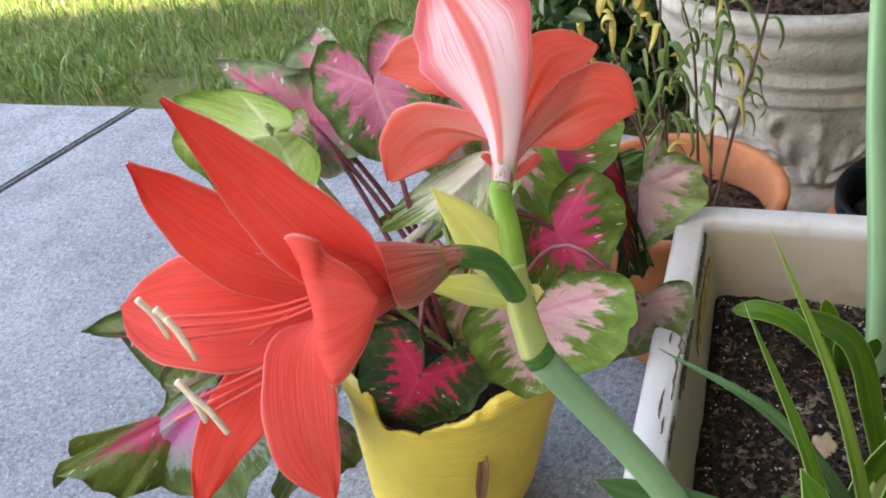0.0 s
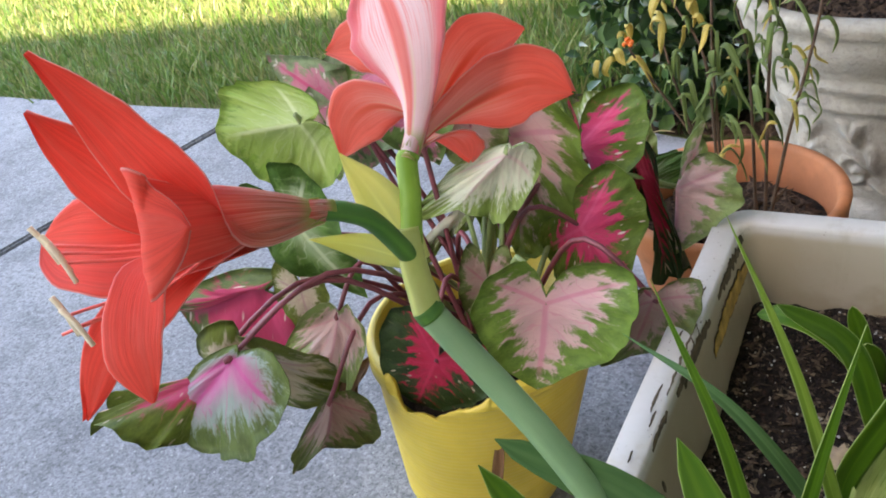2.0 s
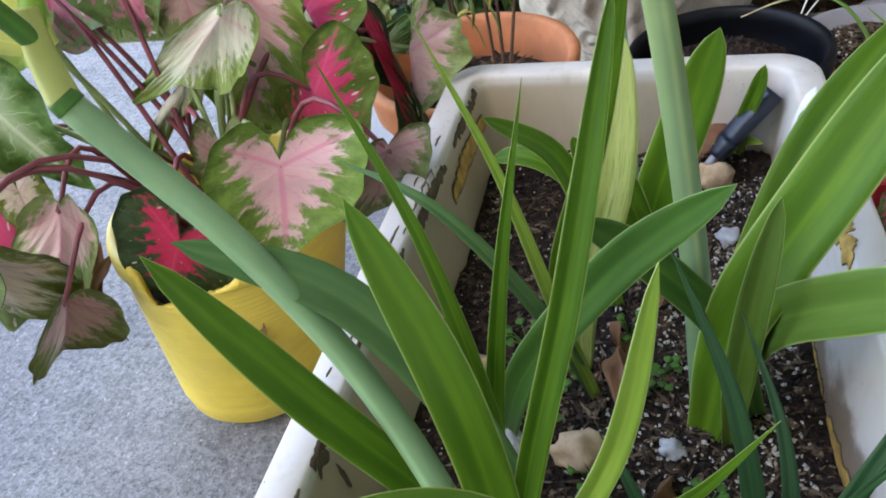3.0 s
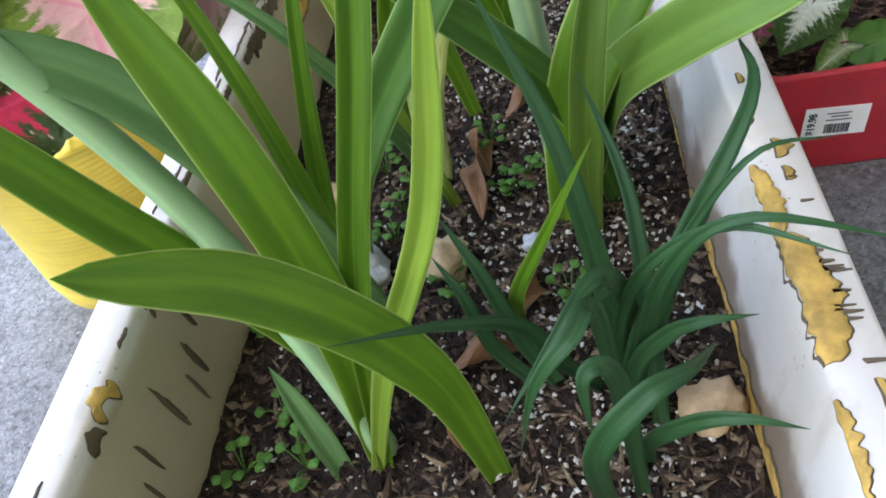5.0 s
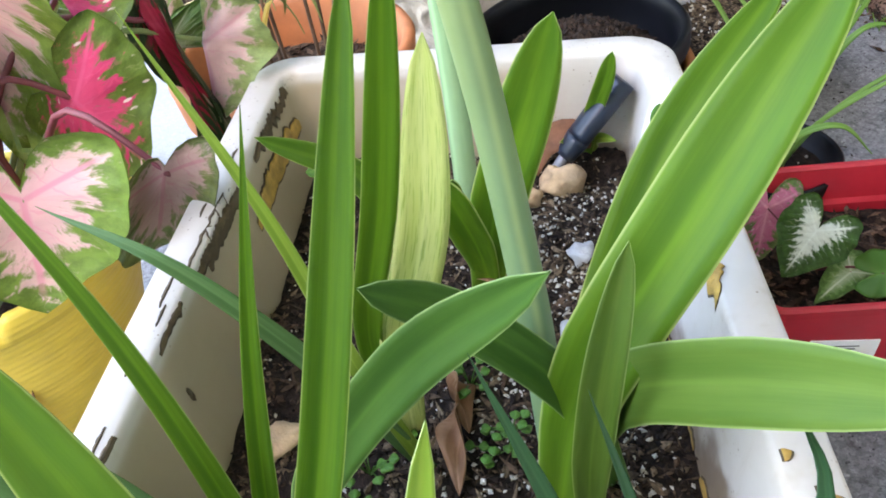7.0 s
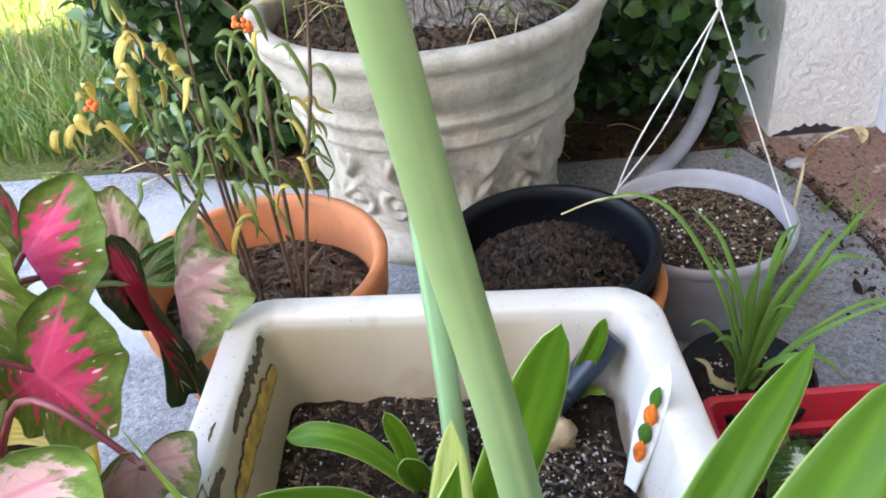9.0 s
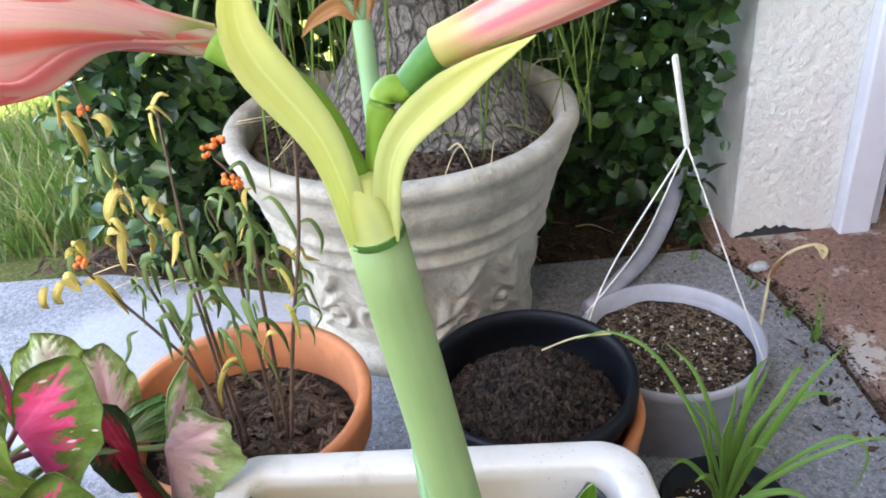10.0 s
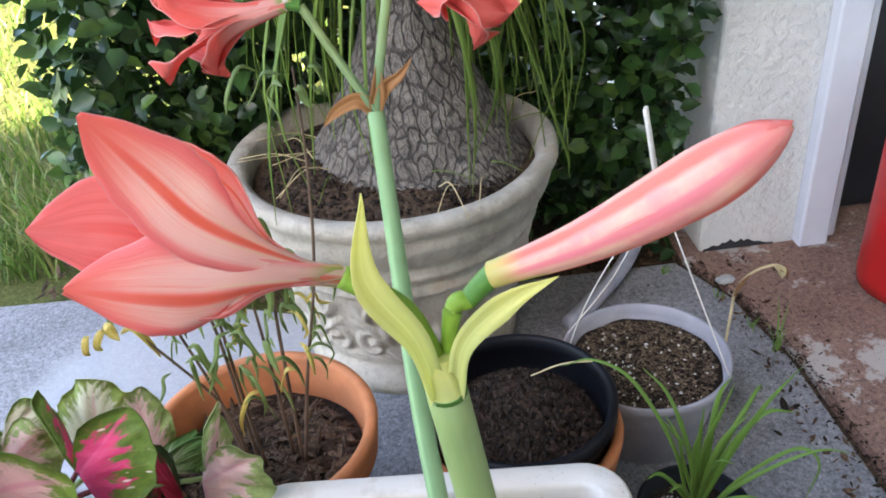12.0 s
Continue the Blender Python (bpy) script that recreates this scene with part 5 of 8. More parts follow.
def trough_soil():
    top = thing("potting_soil", "dark potting mix with white perlite and bark bits in the trough", "soil", (0.24, 0.5, 0.2))
    bm = bmesh.new()
    bmesh.ops.create_grid(bm, x_segments=60, y_segments=140, size=1)
    for v in bm.verts:
        y = 0.5 * (PY0 + PY1) + v.co.y * (PY1 - PY0 - 0.086) / 2
        x = mid_x(y) + v.co.x * (half_w(y) - 0.0455)
        v.co = V(x, askew(x, y), soil_z(x, y) + 0.002 * noise.noise(V(x * 160, y * 160, 0)))
    part("surface", bm, M["mix"], top)

    def spot(rnd, bias=None):
        y = rnd.uniform(0.08, 0.92)
        x = mid_x(y) + rnd.uniform(-1, 1) * (half_w(y) - 0.05)
        return (x, y, soil_z(x, y) + 0.001)

    def right(rnd):
        y = rnd.uniform(0.25, 0.92)
        x = mid_x(y) + rnd.triangular(-0.3, 1, 0.75) * (half_w(y) - 0.055)
        return (x, y, soil_z(x, y) + 0.002)

    scatter("perlite", 1100, spot, 0.0021, M["perlite"], top, "white perlite grains", 1, 0.8, 1.2)
    scatter("bark_crumb", 300, spot, 0.0052, M["chips"], top, "shredded bark pieces", 7, 0.3, 3.6)
    scatter("perlite", 1600, right, 0.0025, M["perlite"], top, "white perlite grains", 2, 0.8, 1.3)
    scatter("bark_crumb", 7500, spot, 0.0036, M["compost"], top, "dark soil crumbs", 3, 0.7, 1.6)
    scatter("bark_crumb", 3200, spot, 0.0045, M["fibre"], top, "brown bark crumbs", 5, 0.4, 2.4)
    scatter("coir_fibre", 1500, right, 0.0022, M["fibre"], top, "brown coir fibres", 4, 0.3, 5.5)
    scatter("coir_fibre", 1100, spot, 0.002, M["fibre"], top, "brown coir fibres", 6, 0.3, 6.0)


trough_soil()


def stone(at, r, squash, mat, label, seed):
    ob = link("stone", pebble(r, seed, squash, sub=3, rough=0.5), M[mat])
    ob.matrix_world = Matrix.Translation((at[0], at[1], soil_z(at[0], at[1]) + r * squash[2] * 0.55)) @ pose(0, 0, 0, 0, 0, seed * 40)
    tagged(ob, label, "stone", "stones on the soil")


stone((0.168, 0.512), 0.019, (0.75, 1.1, 0.8), "stone_white", "pale grey pebble lying on the potting soil", 1)
stone((0.22, 0.508), 0.02, (0.9, 1.05, 0.75), "stone_tan", "tan rounded stone lying on the potting soil", 2)
stone((0.384, 0.378), 0.0165, (0.9, 1.1, 0.8), "stone_tan", "tan rough stone beside the dark strap leaves", 3)
stone((0.335, 0.862), 0.018, (1.1, 0.9, 0.85), "stone_tan", "tan pitted stone near the far end", 4)
stone((0.305, 0.845), 0.011, (1, 1, 0.8), "stone_tan", "small tan pebble beside the pitted stone", 5)
stone((0.288, 0.52), 0.008, (1, 1.1, 0.8), "stone_white", "small white pebble on the soil", 6)
stone((0.335, 0.68), 0.014, (1.5, 0.8, 0.4), "stone_white", "flat white chip of stone on the soil", 7)
stone((0.345, 0.77), 0.011, (1, 1, 0.7), "stone_white", "small grey pebble on the soil", 8)
stone((0.35, 0.43), 0.012, (1, 1.2, 0.8), "stone_tan", "small tan stone among dark leaves", 9)
stone((0.12, 0.6), 0.016, (1.3, 0.8, 0.5), "stone_tan", "tan shard by the trough wall", 10)
stone((0.20, 0.72), 0.012, (1.3, 0.8, 0.5), "stone_tan", "tan shard under the leaves", 11)


def litter():
    """Curled dry leaves and weeds on the soil."""
    rnd = random.Random(8)
    for k, (x, y, l, a) in enumerate(((0.27, 0.66, 0.05, 0.6), (0.255, 0.6, 0.06, 1.9), (0.29, 0.73, 0.05, 2.4), (0.27, 0.45, 0.05, 1.2), (0.23, 0.42, 0.05, 0.2), (0.33, 0.9, 0.06, 1.4), (0.25, 0.55, 0.08, 1.6), (0.24, 0.36, 0.05, 2.0))):
        d = V(math.cos(a), math.sin(a), 0)
        z = soil_z(x, y) + 0.004
        bm = blade([V(x, y, z), V(x, y, z + 0.008) + d * l * 0.5, V(x, y, z) + d * l], 0.018, (0.1, 0, 1), "oval", 0.9, 16, 4, None, 0.001, 1.6 if k % 2 else -1.3, 0.45)
        tagged(link("dry_leaf", bm, M["dead"]), "curled brown dry leaf on the potting soil", "dry leaf", "dry leaves")
    spots = ((0.255, 0.64), (0.275, 0.585), (0.285, 0.6), (0.2, 0.6), (0.19, 0.57), (0.185, 0.54), (0.1, 0.47), (0.12, 0.4), (0.14, 0.36), (0.1, 0.36), (0.23, 0.49), (0.31, 0.47), (0.12, 0.3), (0.17, 0.62))
    for k, (x, y) in enumerate(spots):
        top = thing("weed", "tiny green clover-like seedling in the soil", "weed", (x, y, soil_z(x, y)), "weeds in the trough")
        for i in range(rnd.randint(6, 10)):
            a, h = rnd.uniform(0, 6.3), rnd.uniform(0.006, 0.022)
            o = V(x, y, soil_z(x, y))
            q = o + V(math.cos(a) * rnd.uniform(0.004, 0.016), math.sin(a) * rnd.uniform(0.004, 0.016), h)
            bm = tube([o, o.lerp(q, 0.6) + V(0, 0, 0.003), q], 0.0005, 0.0004, 5, 5)
            d = V(math.cos(a), math.sin(a), 0.1)
            blade([q, q + d * 0.007], 0.008, (0, 0, 1), "oval", 0.2, 5, 2, bm)
            part("leaf", bm, M["weed"], top)


litter()

shard = thing("pot_shard", "curved dark brown terracotta shard beside the garden tool", "shard", (0.325, 0.885, 0.24))
part("piece", blade([(0.308, 0.88, 0.232), (0.322, 0.888, 0.256), (0.345, 0.892, 0.262), (0.362, 0.888, 0.248)], 0.026, (0, -0.7, 0.6), "strap", 0.3, 12, 4, None, 0.005), M["shard"], shard)


# ---------------------------------------------------------------- pots
def disc_soil(cx, cy, z, r, mat, parent, seed, heap=0.0, n=40, rings=14, name="soil", label=""):
    bm = bmesh.new()
    rows = []
    for k in range(rings + 1):
        f = k / rings
        rows.append([bm.verts.new((cx + r * f * math.cos(2 * math.pi * i / n), cy + r * f * math.sin(2 * math.pi * i / n),
                                   z + heap * (1 - f * f) + 0.006 * noise.noise(V(cx + f * 3 * math.cos(2 * math.pi * i / n), seed + f * 3 * math.sin(2 * math.pi * i / n), 0)))) for i in range(n)] if k else [bm.verts.new((cx, cy, z + heap))])
    for a, b in zip(rows, rows[1:]):
        for i in range(n):
            k = (i + 1) % n
            bm.faces.new((a[0], b[i], b[k]) if len(a) == 1 else (a[i], b[i], b[k], a[k]))
    return part(name, bm, mat, parent, label)


def round_spot(cx, cy, z, r, heap=0.0):
    def f(rnd):
        a, q = rnd.uniform(0, 6.3), math.sqrt(rnd.random()) * 0.95
        return (cx + r * q * math.cos(a), cy + r * q * math.sin(a), z + heap * (1 - q * q) + 0.002)
    return f


def carving(a, v):
    """Height of the carved band at angle a and height v: mirrored acanthus leaves with ribbed lobes and a scroll at each foot."""
    u = (a / (2 * math.pi) * 6 % 1.0) * 2 - 1
    side = 1 if u > 0 else -1
    u = abs(u)
    fade = min(1, v / 0.08) * min(1, (1 - v) / 0.08)
    spine = 0.12 + 0.62 * math.sin(2.1 * v) * v ** 0.4
    d = u - spine
    wide = 0.3 * (1 - 0.55 * v)
    leaf = math.exp(-((d / wide) ** 2)) * (0.55 + 0.45 * math.cos(17 * (v - 0.9 * abs(d)) + side * 0.4))
    x, y = (u - 0.66) * 0.62, v - 0.3
    r, th = math.hypot(x, y), math.atan2(y, x)
    scroll = math.exp(-((r / 0.2) ** 2)) * (0.5 + 0.5 * math.cos(th - 40 * r))
    stem = 0.7 * math.exp(-((u / 0.09) ** 2)) * (0.6 + 0.4 * math.cos(18 * v))
    return fade * max(leaf, scroll, stem) * (0.85 + 0.3 * noise.noise(Vector((a * 9, v * 4, 0))))


def urn():
    cx, cy = URN
    top = thing("stone_urn", "large weathered cast-stone urn with banded rim and scrolled relief", "urn", (cx, cy, 0))
    R, Z = URN_R, URN_Z
    k = Z / 0.385
    prof = [(0, 0.0), (0.20, 0.0), (0.203, 0.02), (0.196, 0.05), (0.188, 0.058), (0.192, 0.064), (0.2, 0.12), (0.215, 0.18), (0.228, 0.225), (0.236, 0.232), (0.238, 0.24), (0.234, 0.248), (0.238, 0.262), (0.246, 0.27), (0.248, 0.279), (0.243, 0.287),
            (0.256, 0.305), (0.268, 0.33), (0.272, 0.345), (0.27, 0.358), (0.278, 0.366), (0.284, 0.378), (0.282, 0.389), (0.274, 0.394), (0.26, 0.393), (0.25, 0.386), (0.246, 0.36), (0.243, 0.30), (0, 0.30)]
    fine = []
    for (r0, z0), (r1, z1) in zip(prof, prof[1:]):
        n = 26 if 0.06 < z0 and z1 < 0.23 and z1 > z0 and z1 - z0 > 0.03 else 1
        fine += [(r0 + (r1 - r0) * q / n, z0 + (z1 - z0) * q / n) for q in range(n)]
    bm = lathe([(r * R / 0.284, z * k) for r, z in fine + prof[-1:]], 420, (cx, cy, 0), 0.006)
    for v in bm.verts:
        d = V(v.co.x - cx, v.co.y - cy, 0)
        z = v.co.z / k
        if not 0.066 < z < 0.222 or d.length < 0.17 * R / 0.284:
            continue
        v.co += d.normalized() * 0.015 * carving(math.atan2(d.y, d.x), (z - 0.066) / 0.156)
    part("bowl", bm, M["urn"], top, "grey-beige cast stone bowl with carved leaf scrolls")
    zs = 0.352 * k
    disc_soil(cx, cy, zs, 0.245 * R / 0.284, M["mulch"], top, 3, 0.05, 60, 20)
    scatter("soil_crumb", 2600, round_spot(cx, cy, zs + 0.002, 0.235 * R / 0.284, 0.05), 0.006, M["compost"], top, "dark soil crumbs", 32, 0.7, 1.7)
    scatter("bark_crumb", 500, round_spot(cx, cy, zs, 0.23 * R / 0.284, 0.05), 0.005, M["chips"], top, "dry crumbs on the urn soil", 31, 0.4, 3)
    return zs


URN, URN_R, URN_Z = (0.242, 1.635), 0.28, 0.38
URN_SOIL = urn()


def palm():
    cx, cy = 0.285, 1.655
    top = thing("ponytail_palm", "ponytail palm with swollen grey cracked trunk and thin hanging leaves", "palm", (cx, cy, URN_SOIL))
    prof = [(0.205, -0.02), (0.196, 0.005), (0.176, 0.035), (0.147, 0.08), (0.117, 0.135), (0.088, 0.195), (0.063, 0.255), (0.047, 0.32), (0.04, 0.4), (0.036, 0.5), (0, 0.52)]
    bm = lathe([(r, z) for r, z in prof], 64, (cx, cy, URN_SOIL), 0.05)
    bmesh.ops.subdivide_edges(bm, edges=bm.edges[:], cuts=1, use_grid_fill=True)
    for v in bm.verts:
        d = Vector((v.co.x - cx, v.co.y - cy, 0))
        if d.length > 1e-4:
            v.co += d.normalized() * 0.004 * noise.noise(V(v.co.x * 40, v.co.y * 40, v.co.z * 16))
    part("trunk", bm, M["bark"], top, "swollen grey trunk with cracked bark")
    rnd = random.Random(21)
    zt = URN_SOIL + 0.5
    for i in range(70):
        a = rnd.uniform(0, 6.3)
        if math.sin(a) < -0.55 and i % 4:
            a += 2.0
        o = V(cx + 0.025 * math.cos(a), cy + 0.025 * math.sin(a), zt - rnd.uniform(0, 0.14))
        d = V(math.cos(a), math.sin(a), 0)
        reach, drop = rnd.uniform(0.06, 0.24), rnd.uniform(0.22, 0.56)
        p1 = o + d * reach * 0.45 + V(0, 0, rnd.uniform(0.02, 0.12))
        p2 = o + d * reach * 0.9 - V(0, 0, drop * 0.35)
        p3 = o + d * reach + V(rnd.uniform(-0.04, 0.04), rnd.uniform(-0.04, 0.04), -drop)
        p3.z = max(p3.z, URN_SOIL + 0.02)
        part("leaf", blade([o, p1, p2, p3], rnd.uniform(0.008, 0.014), d + V(0, 0, 0.6), "narrow", 0.4, 16, 2), M["palm_leaf"], top)
    for i in range(38):
        a = rnd.choice((rnd.uniform(-1.2, 0.9), rnd.uniform(0, 6.3)))
        o = V(cx + 0.03 * math.cos(a), cy + 0.03 * math.sin(a), zt - rnd.uniform(0.0, 0.2))
        d = V(math.cos(a), math.sin(a), 0)
        reach, drop = rnd.uniform(0.08, 0.3), rnd.uniform(0.25, 0.5)
        p1 = o + d * reach * 0.5 + V(0, 0, rnd.uniform(0.0, 0.06))
        p2 = o + d * reach * 0.95 - V(0, 0, drop * 0.45)
        p3 = o + d * reach * rnd.uniform(0.8, 1.1) + V(rnd.uniform(-0.03, 0.03), 0, -drop)
        p3.z = max(p3.z, URN_SOIL + 0.03)
        part("leaf", blade([o, p1, p2, p3], rnd.uniform(0.005, 0.009), d + V(0, 0, 0.6), "narrow", 0.4, 14, 2), M["palm_leaf"], top)
    for i in range(18):
        a = rnd.uniform(2.2, 6.6)
        r0 = rnd.uniform(0.14, 0.2)
        o = V(cx + r0 * math.cos(a), cy + r0 * math.sin(a), URN_SOIL + 0.035)
        b = a + rnd.uniform(-1.4, 1.4)
        d = V(math.cos(b), math.sin(b), 0)
        part("dry_leaf", tube([o, o + d * 0.05 + V(0, 0, rnd.uniform(0.005, 0.03)), o + d * 0.11 + V(0, 0, rnd.uniform(-0.01, 0.02))], 0.0012, 0.0007, 5, 10), M["straw"] if i % 3 else M["palm_leaf"], top)


palm()


def pot_wall(name, label, cat, c, R, Z, rb, mats, rim, tilt=None, soil=None, heap=0.0, soil_mat="mix", thick=0.006, n=72):
    top = thing(name, label, cat, (c[0], c[1], 0))
    m = tilt
    prof = [(0, 0.0), (rb, 0.0), (rb + 0.004, 0.004)] + rim(R, Z, rb) + [(rb - thick, 0.015), (0, 0.015)]
    part("body", lathe(prof, n, (c[0], c[1], 0), 0.0, m), mats, top)
    if soil:
        rs = rb + (R - rb) * soil / Z - thick * 0.9
        disc_soil(c[0] + (m @ V(0, 0, soil)).x if m else c[0], c[1], soil, rs, M[soil_mat], top, hash_seed(name), heap)
    return top


def hash_seed(s):
    return sum(ord(ch) for ch in s) % 97


# terracotta pot with milkweed
TC = (0.036, 1.138)


def terracotta(c, R, Z, label, soil, collar=0.055):
    rim = lambda R, Z, rb: [(R * 0.9, Z - collar - 0.004), (R * 0.93, Z - collar), (R * 0.965, Z - collar + 0.004), (R * 0.99, Z - 0.014), (R, Z - 0.006), (R - 0.003, Z), (R - 0.012, Z), (R - 0.016, Z - 0.006), (R * 0.86, Z - collar)]
    return pot_wall("terracotta_pot", label, "flower pot", c, R, Z, R * 0.62, M["terracotta"], rim, None, soil, 0.004, "mix", 0.012)


tp = terracotta(TC, 0.148, 0.254, "wide orange terracotta pot holding leggy milkweed", 0.194)
scatter("bark_mulch", 900, round_spot(TC[0], TC[1], 0.2, 0.114), 0.0085, M["chips"], tp, "shredded bark mulch", 41, 0.3, 3.0)

# black nursery pot set into a second terracotta pot
BC = (0.37, 1.162)
terracotta(BC, 0.138, 0.178, "terracotta pot under a black nursery pot", None, 0.045)
rim = lambda R, Z, rb: [(R * 0.93, Z - 0.035), (R * 0.95, Z - 0.03), (R * 0.985, Z - 0.026), (R, Z - 0.02), (R, Z - 0.003), (R - 0.003, Z), (R - 0.008, Z), (R - 0.011, Z - 0.004), (R - 0.014, Z - 0.016), (R * 0.905, Z - 0.022), (R * 0.9, Z - 0.04)]


def black_pot():
    top = thing("nursery_pot", "black plastic nursery pot of crumbly soil inside a terracotta pot", "flower pot", (BC[0], BC[1], 0.02))
    R, Z = 0.129, 0.228
    part("body", lathe([(0, 0.02), (0.085, 0.02)] + rim(R, Z, 0.085) + [(0.11, 0.15), (0, 0.15)], 72, (BC[0], BC[1], 0)), M["black"], top)
    disc_soil(BC[0], BC[1], 0.168, 0.113, M["mix"], top, 5, 0.052)
    scatter("compost_crumb", 2400, round_spot(BC[0], BC[1], 0.168, 0.111, 0.052), 0.0058, M["compost"], top, "dark brown compost crumbs", 43, 0.95, 1.5)


black_pot()

# grey hanging basket standing on the ground
GC, GR, GZ = (0.588, 1.3), 0.127, 0.15


def grey_basket():
    top = thing("hanging_basket", "grey plastic hanging basket with wire hanger standing on the concrete", "basket", (GC[0], GC[1], 0))
    R, Z = GR, GZ
    prof = [(0, 0.0), (0.085, 0.0), (0.092, 0.006), (R * 0.92, Z - 0.025), (R * 0.94, Z - 0.02), (R * 0.985, Z - 0.018), (R, Z - 0.012), (R, Z - 0.002), (R - 0.003, Z), (R - 0.006, Z - 0.002), (R - 0.009, Z - 0.03), (0.1, 0.06), (0, 0.06)]
    part("body", lathe(prof, 80, (GC[0], GC[1], 0)), M["grey"], top)
    disc_soil(GC[0], GC[1], Z - 0.028, R - 0.009, M["mix"], top, 9, 0.006)
    scatter("compost_crumb", 2200, round_spot(GC[0], GC[1], Z - 0.026, R - 0.014, 0.006), 0.0034, M["fibre"], top, "bark crumbs", 44, 0.4, 2.4)
    scatter("perlite", 90, round_spot(GC[0], GC[1], Z - 0.024, R - 0.014, 0.006), 0.003, M["perlite"], top, "perlite grains", 45, 0.8, 1.2)
    v, tp_ = V(0.592, 1.31, 0.432), V(0.572, 1.32, 0.545)
    hang = part("hanger", box((-0.006, -0.003, 0), (0.006, 0.003, 0.115), 0.002), M["wire"], top, "pale plastic hanger strap")
    hang.data.transform(Matrix.Translation(v) @ (tp_ - v).to_track_quat("Z", "Y").to_matrix().to_4x4())
    for k, (a, bend) in enumerate(((-0.62, 0.0), (2.55, 0.012), (3.1, -0.025))):
        q = V(GC[0] + (GR - 0.002) * math.cos(a), GC[1] + (GR - 0.002) * math.sin(a), GZ - 0.002)
        part("wire", tube([v, v.lerp(q, 0.5) + V(bend, 0, -abs(bend)), q], 0.0012, 0.0012, 7, 16), M["wire"], top)


grey_basket()

# yellow caladium pot, leaning a little
YB, YR = V(-0.222, 0.79, 0), V(-0.175, 0.795, 0.28)


def yellow_pot():
    top = thing("yellow_pot", "yellow ribbed plastic pot with broken rim, holding caladiums", "flower pot", tuple(YB))
    prof = [(0, 0.004), (0.072, 0.004), (0.09, 0.008), (0.1, 0.02), (0.104, 0.035)]
    for k in range(40):
        f = k / 39
        prof.append((0.105 + 0.024 * f + 0.0013 * (k % 2), 0.04 + 0.205 * f))
    prof += [(0.131, 0.25), (0.136, 0.254), (0.137, 0.274), (0.135, 0.28), (0.129, 0.281), (0.126, 0.276), (0.12, 0.22), (0, 0.215)]
    sh = Matrix.Identity(3)
    sh[0][2], sh[1][2] = (YR.x - YB.x) / 0.28, (YR.y - YB.y) / 0.28
    bm = lathe(prof, 240)
    for v in bm.verts:
        a = math.degrees(math.atan2(v.co.y, v.co.x)) % 360
        if 243 < a < 306 and v.co.z > 0.22:
            cut = float(np.interp(a, [243, 246, 252, 262, 270, 278, 290, 300, 306], [0.284, 0.246, 0.231, 0.24, 0.237, 0.25, 0.256, 0.27, 0.284])) + 0.003 * noise.noise(V(a * 0.3, 0, 0)) + 0.0015 * noise.noise(V(a * 1.1, 3, 0))
            if v.co.z > cut:
                r = math.hypot(v.co.x, v.co.y)
                k = min(1, (0.1295 if r > 0.1285 else 0.1255) / r)
                v.co.x, v.co.y, v.co.z = v.co.x * k, v.co.y * k, cut - (0.0 if r > 0.1285 else 0.002)
        v.co = sh @ v.co + YB
    part("body", bm, M["yellow"], top)
    disc_soil(YR.x - 0.008, YR.y, 0.222, 0.119, M["mix"], top, 2, 0.008)
    return top


yellow_pot()


def red_box():
    """Tapered red box planter with a price label on its front."""
    x0, x1, y0, y1, z = 0.503, 0.70, 0.775, 0.985, 0.135
    top = thing("red_planter", "deep red plastic box planter with white price label", "planter", (0.6, 0.88, 0))
    bm = bmesh.new()
    cx, cy = (x0 + x1) / 2, (y0 + y1) / 2
    hx, hy = (x1 - x0) / 2, (y1 - y0) / 2
    rings = []
    for ins, zz, r in ((0.016, 0.0, 0.012), (0.013, 0.004, 0.014), (0.004, z - 0.012, 0.014), (0.0, z - 0.01, 0.016), (0.0, z - 0.002, 0.016), (0.002, z, 0.015), (0.006, z, 0.013), (0.008, z - 0.003, 0.012), (0.012, z - 0.04, 0.012), (0.018, z - 0.043, 0.01), (0.02, 0.02, 0.01)):
        row = []
        for sx, sy, a0 in ((1, 1, 0), (-1, 1, 90), (-1, -1, 180), (1, -1, 270)):
            for i in range(6):
                a = radians(a0 + 18 * i)
                row.append(bm.verts.new((cx + sx * (hx - ins - r) + r * math.cos(a), cy + sy * (hy - ins - r) + r * math.sin(a), zz)))
        rings.append(row)
    for a, b in zip(rings, rings[1:]):
        for i in range(24):
            bm.faces.new((a[i], a[(i + 1) % 24], b[(i + 1) % 24], b[i]))
    bm.faces.new(rings[0][::-1])
    bm.faces.new(rings[-1])
    bmesh.ops.recalc_face_normals(bm, faces=bm.faces[:])
    part("body", bm, M["red"], top, "", False)
    bm = bmesh.new()
    bmesh.ops.create_grid(bm, x_segments=20, y_segments=20, size=1)
    for v in bm.verts:
        v.co = V(cx + v.co.x * (hx - 0.014), cy + v.co.y * (hy - 0.014), 0.082 + 0.006 * noise.noise(V(v.co.x * 5, v.co.y * 5, 4)))
    part("soil", bm, M["mix"], top)
    scatter("bark_crumb", 260, lambda rnd: (cx + rnd.uniform(-1, 1) * (hx - 0.02), cy + rnd.uniform(-1, 1) * (hy - 0.02), 0.087), 0.006, M["chips"], top, "bark crumbs", 51, 0.4, 2.4)
    # label on the front face
    yf = y0 + 0.004 + 0.009 * (0.125 - 0.08) / 0.12
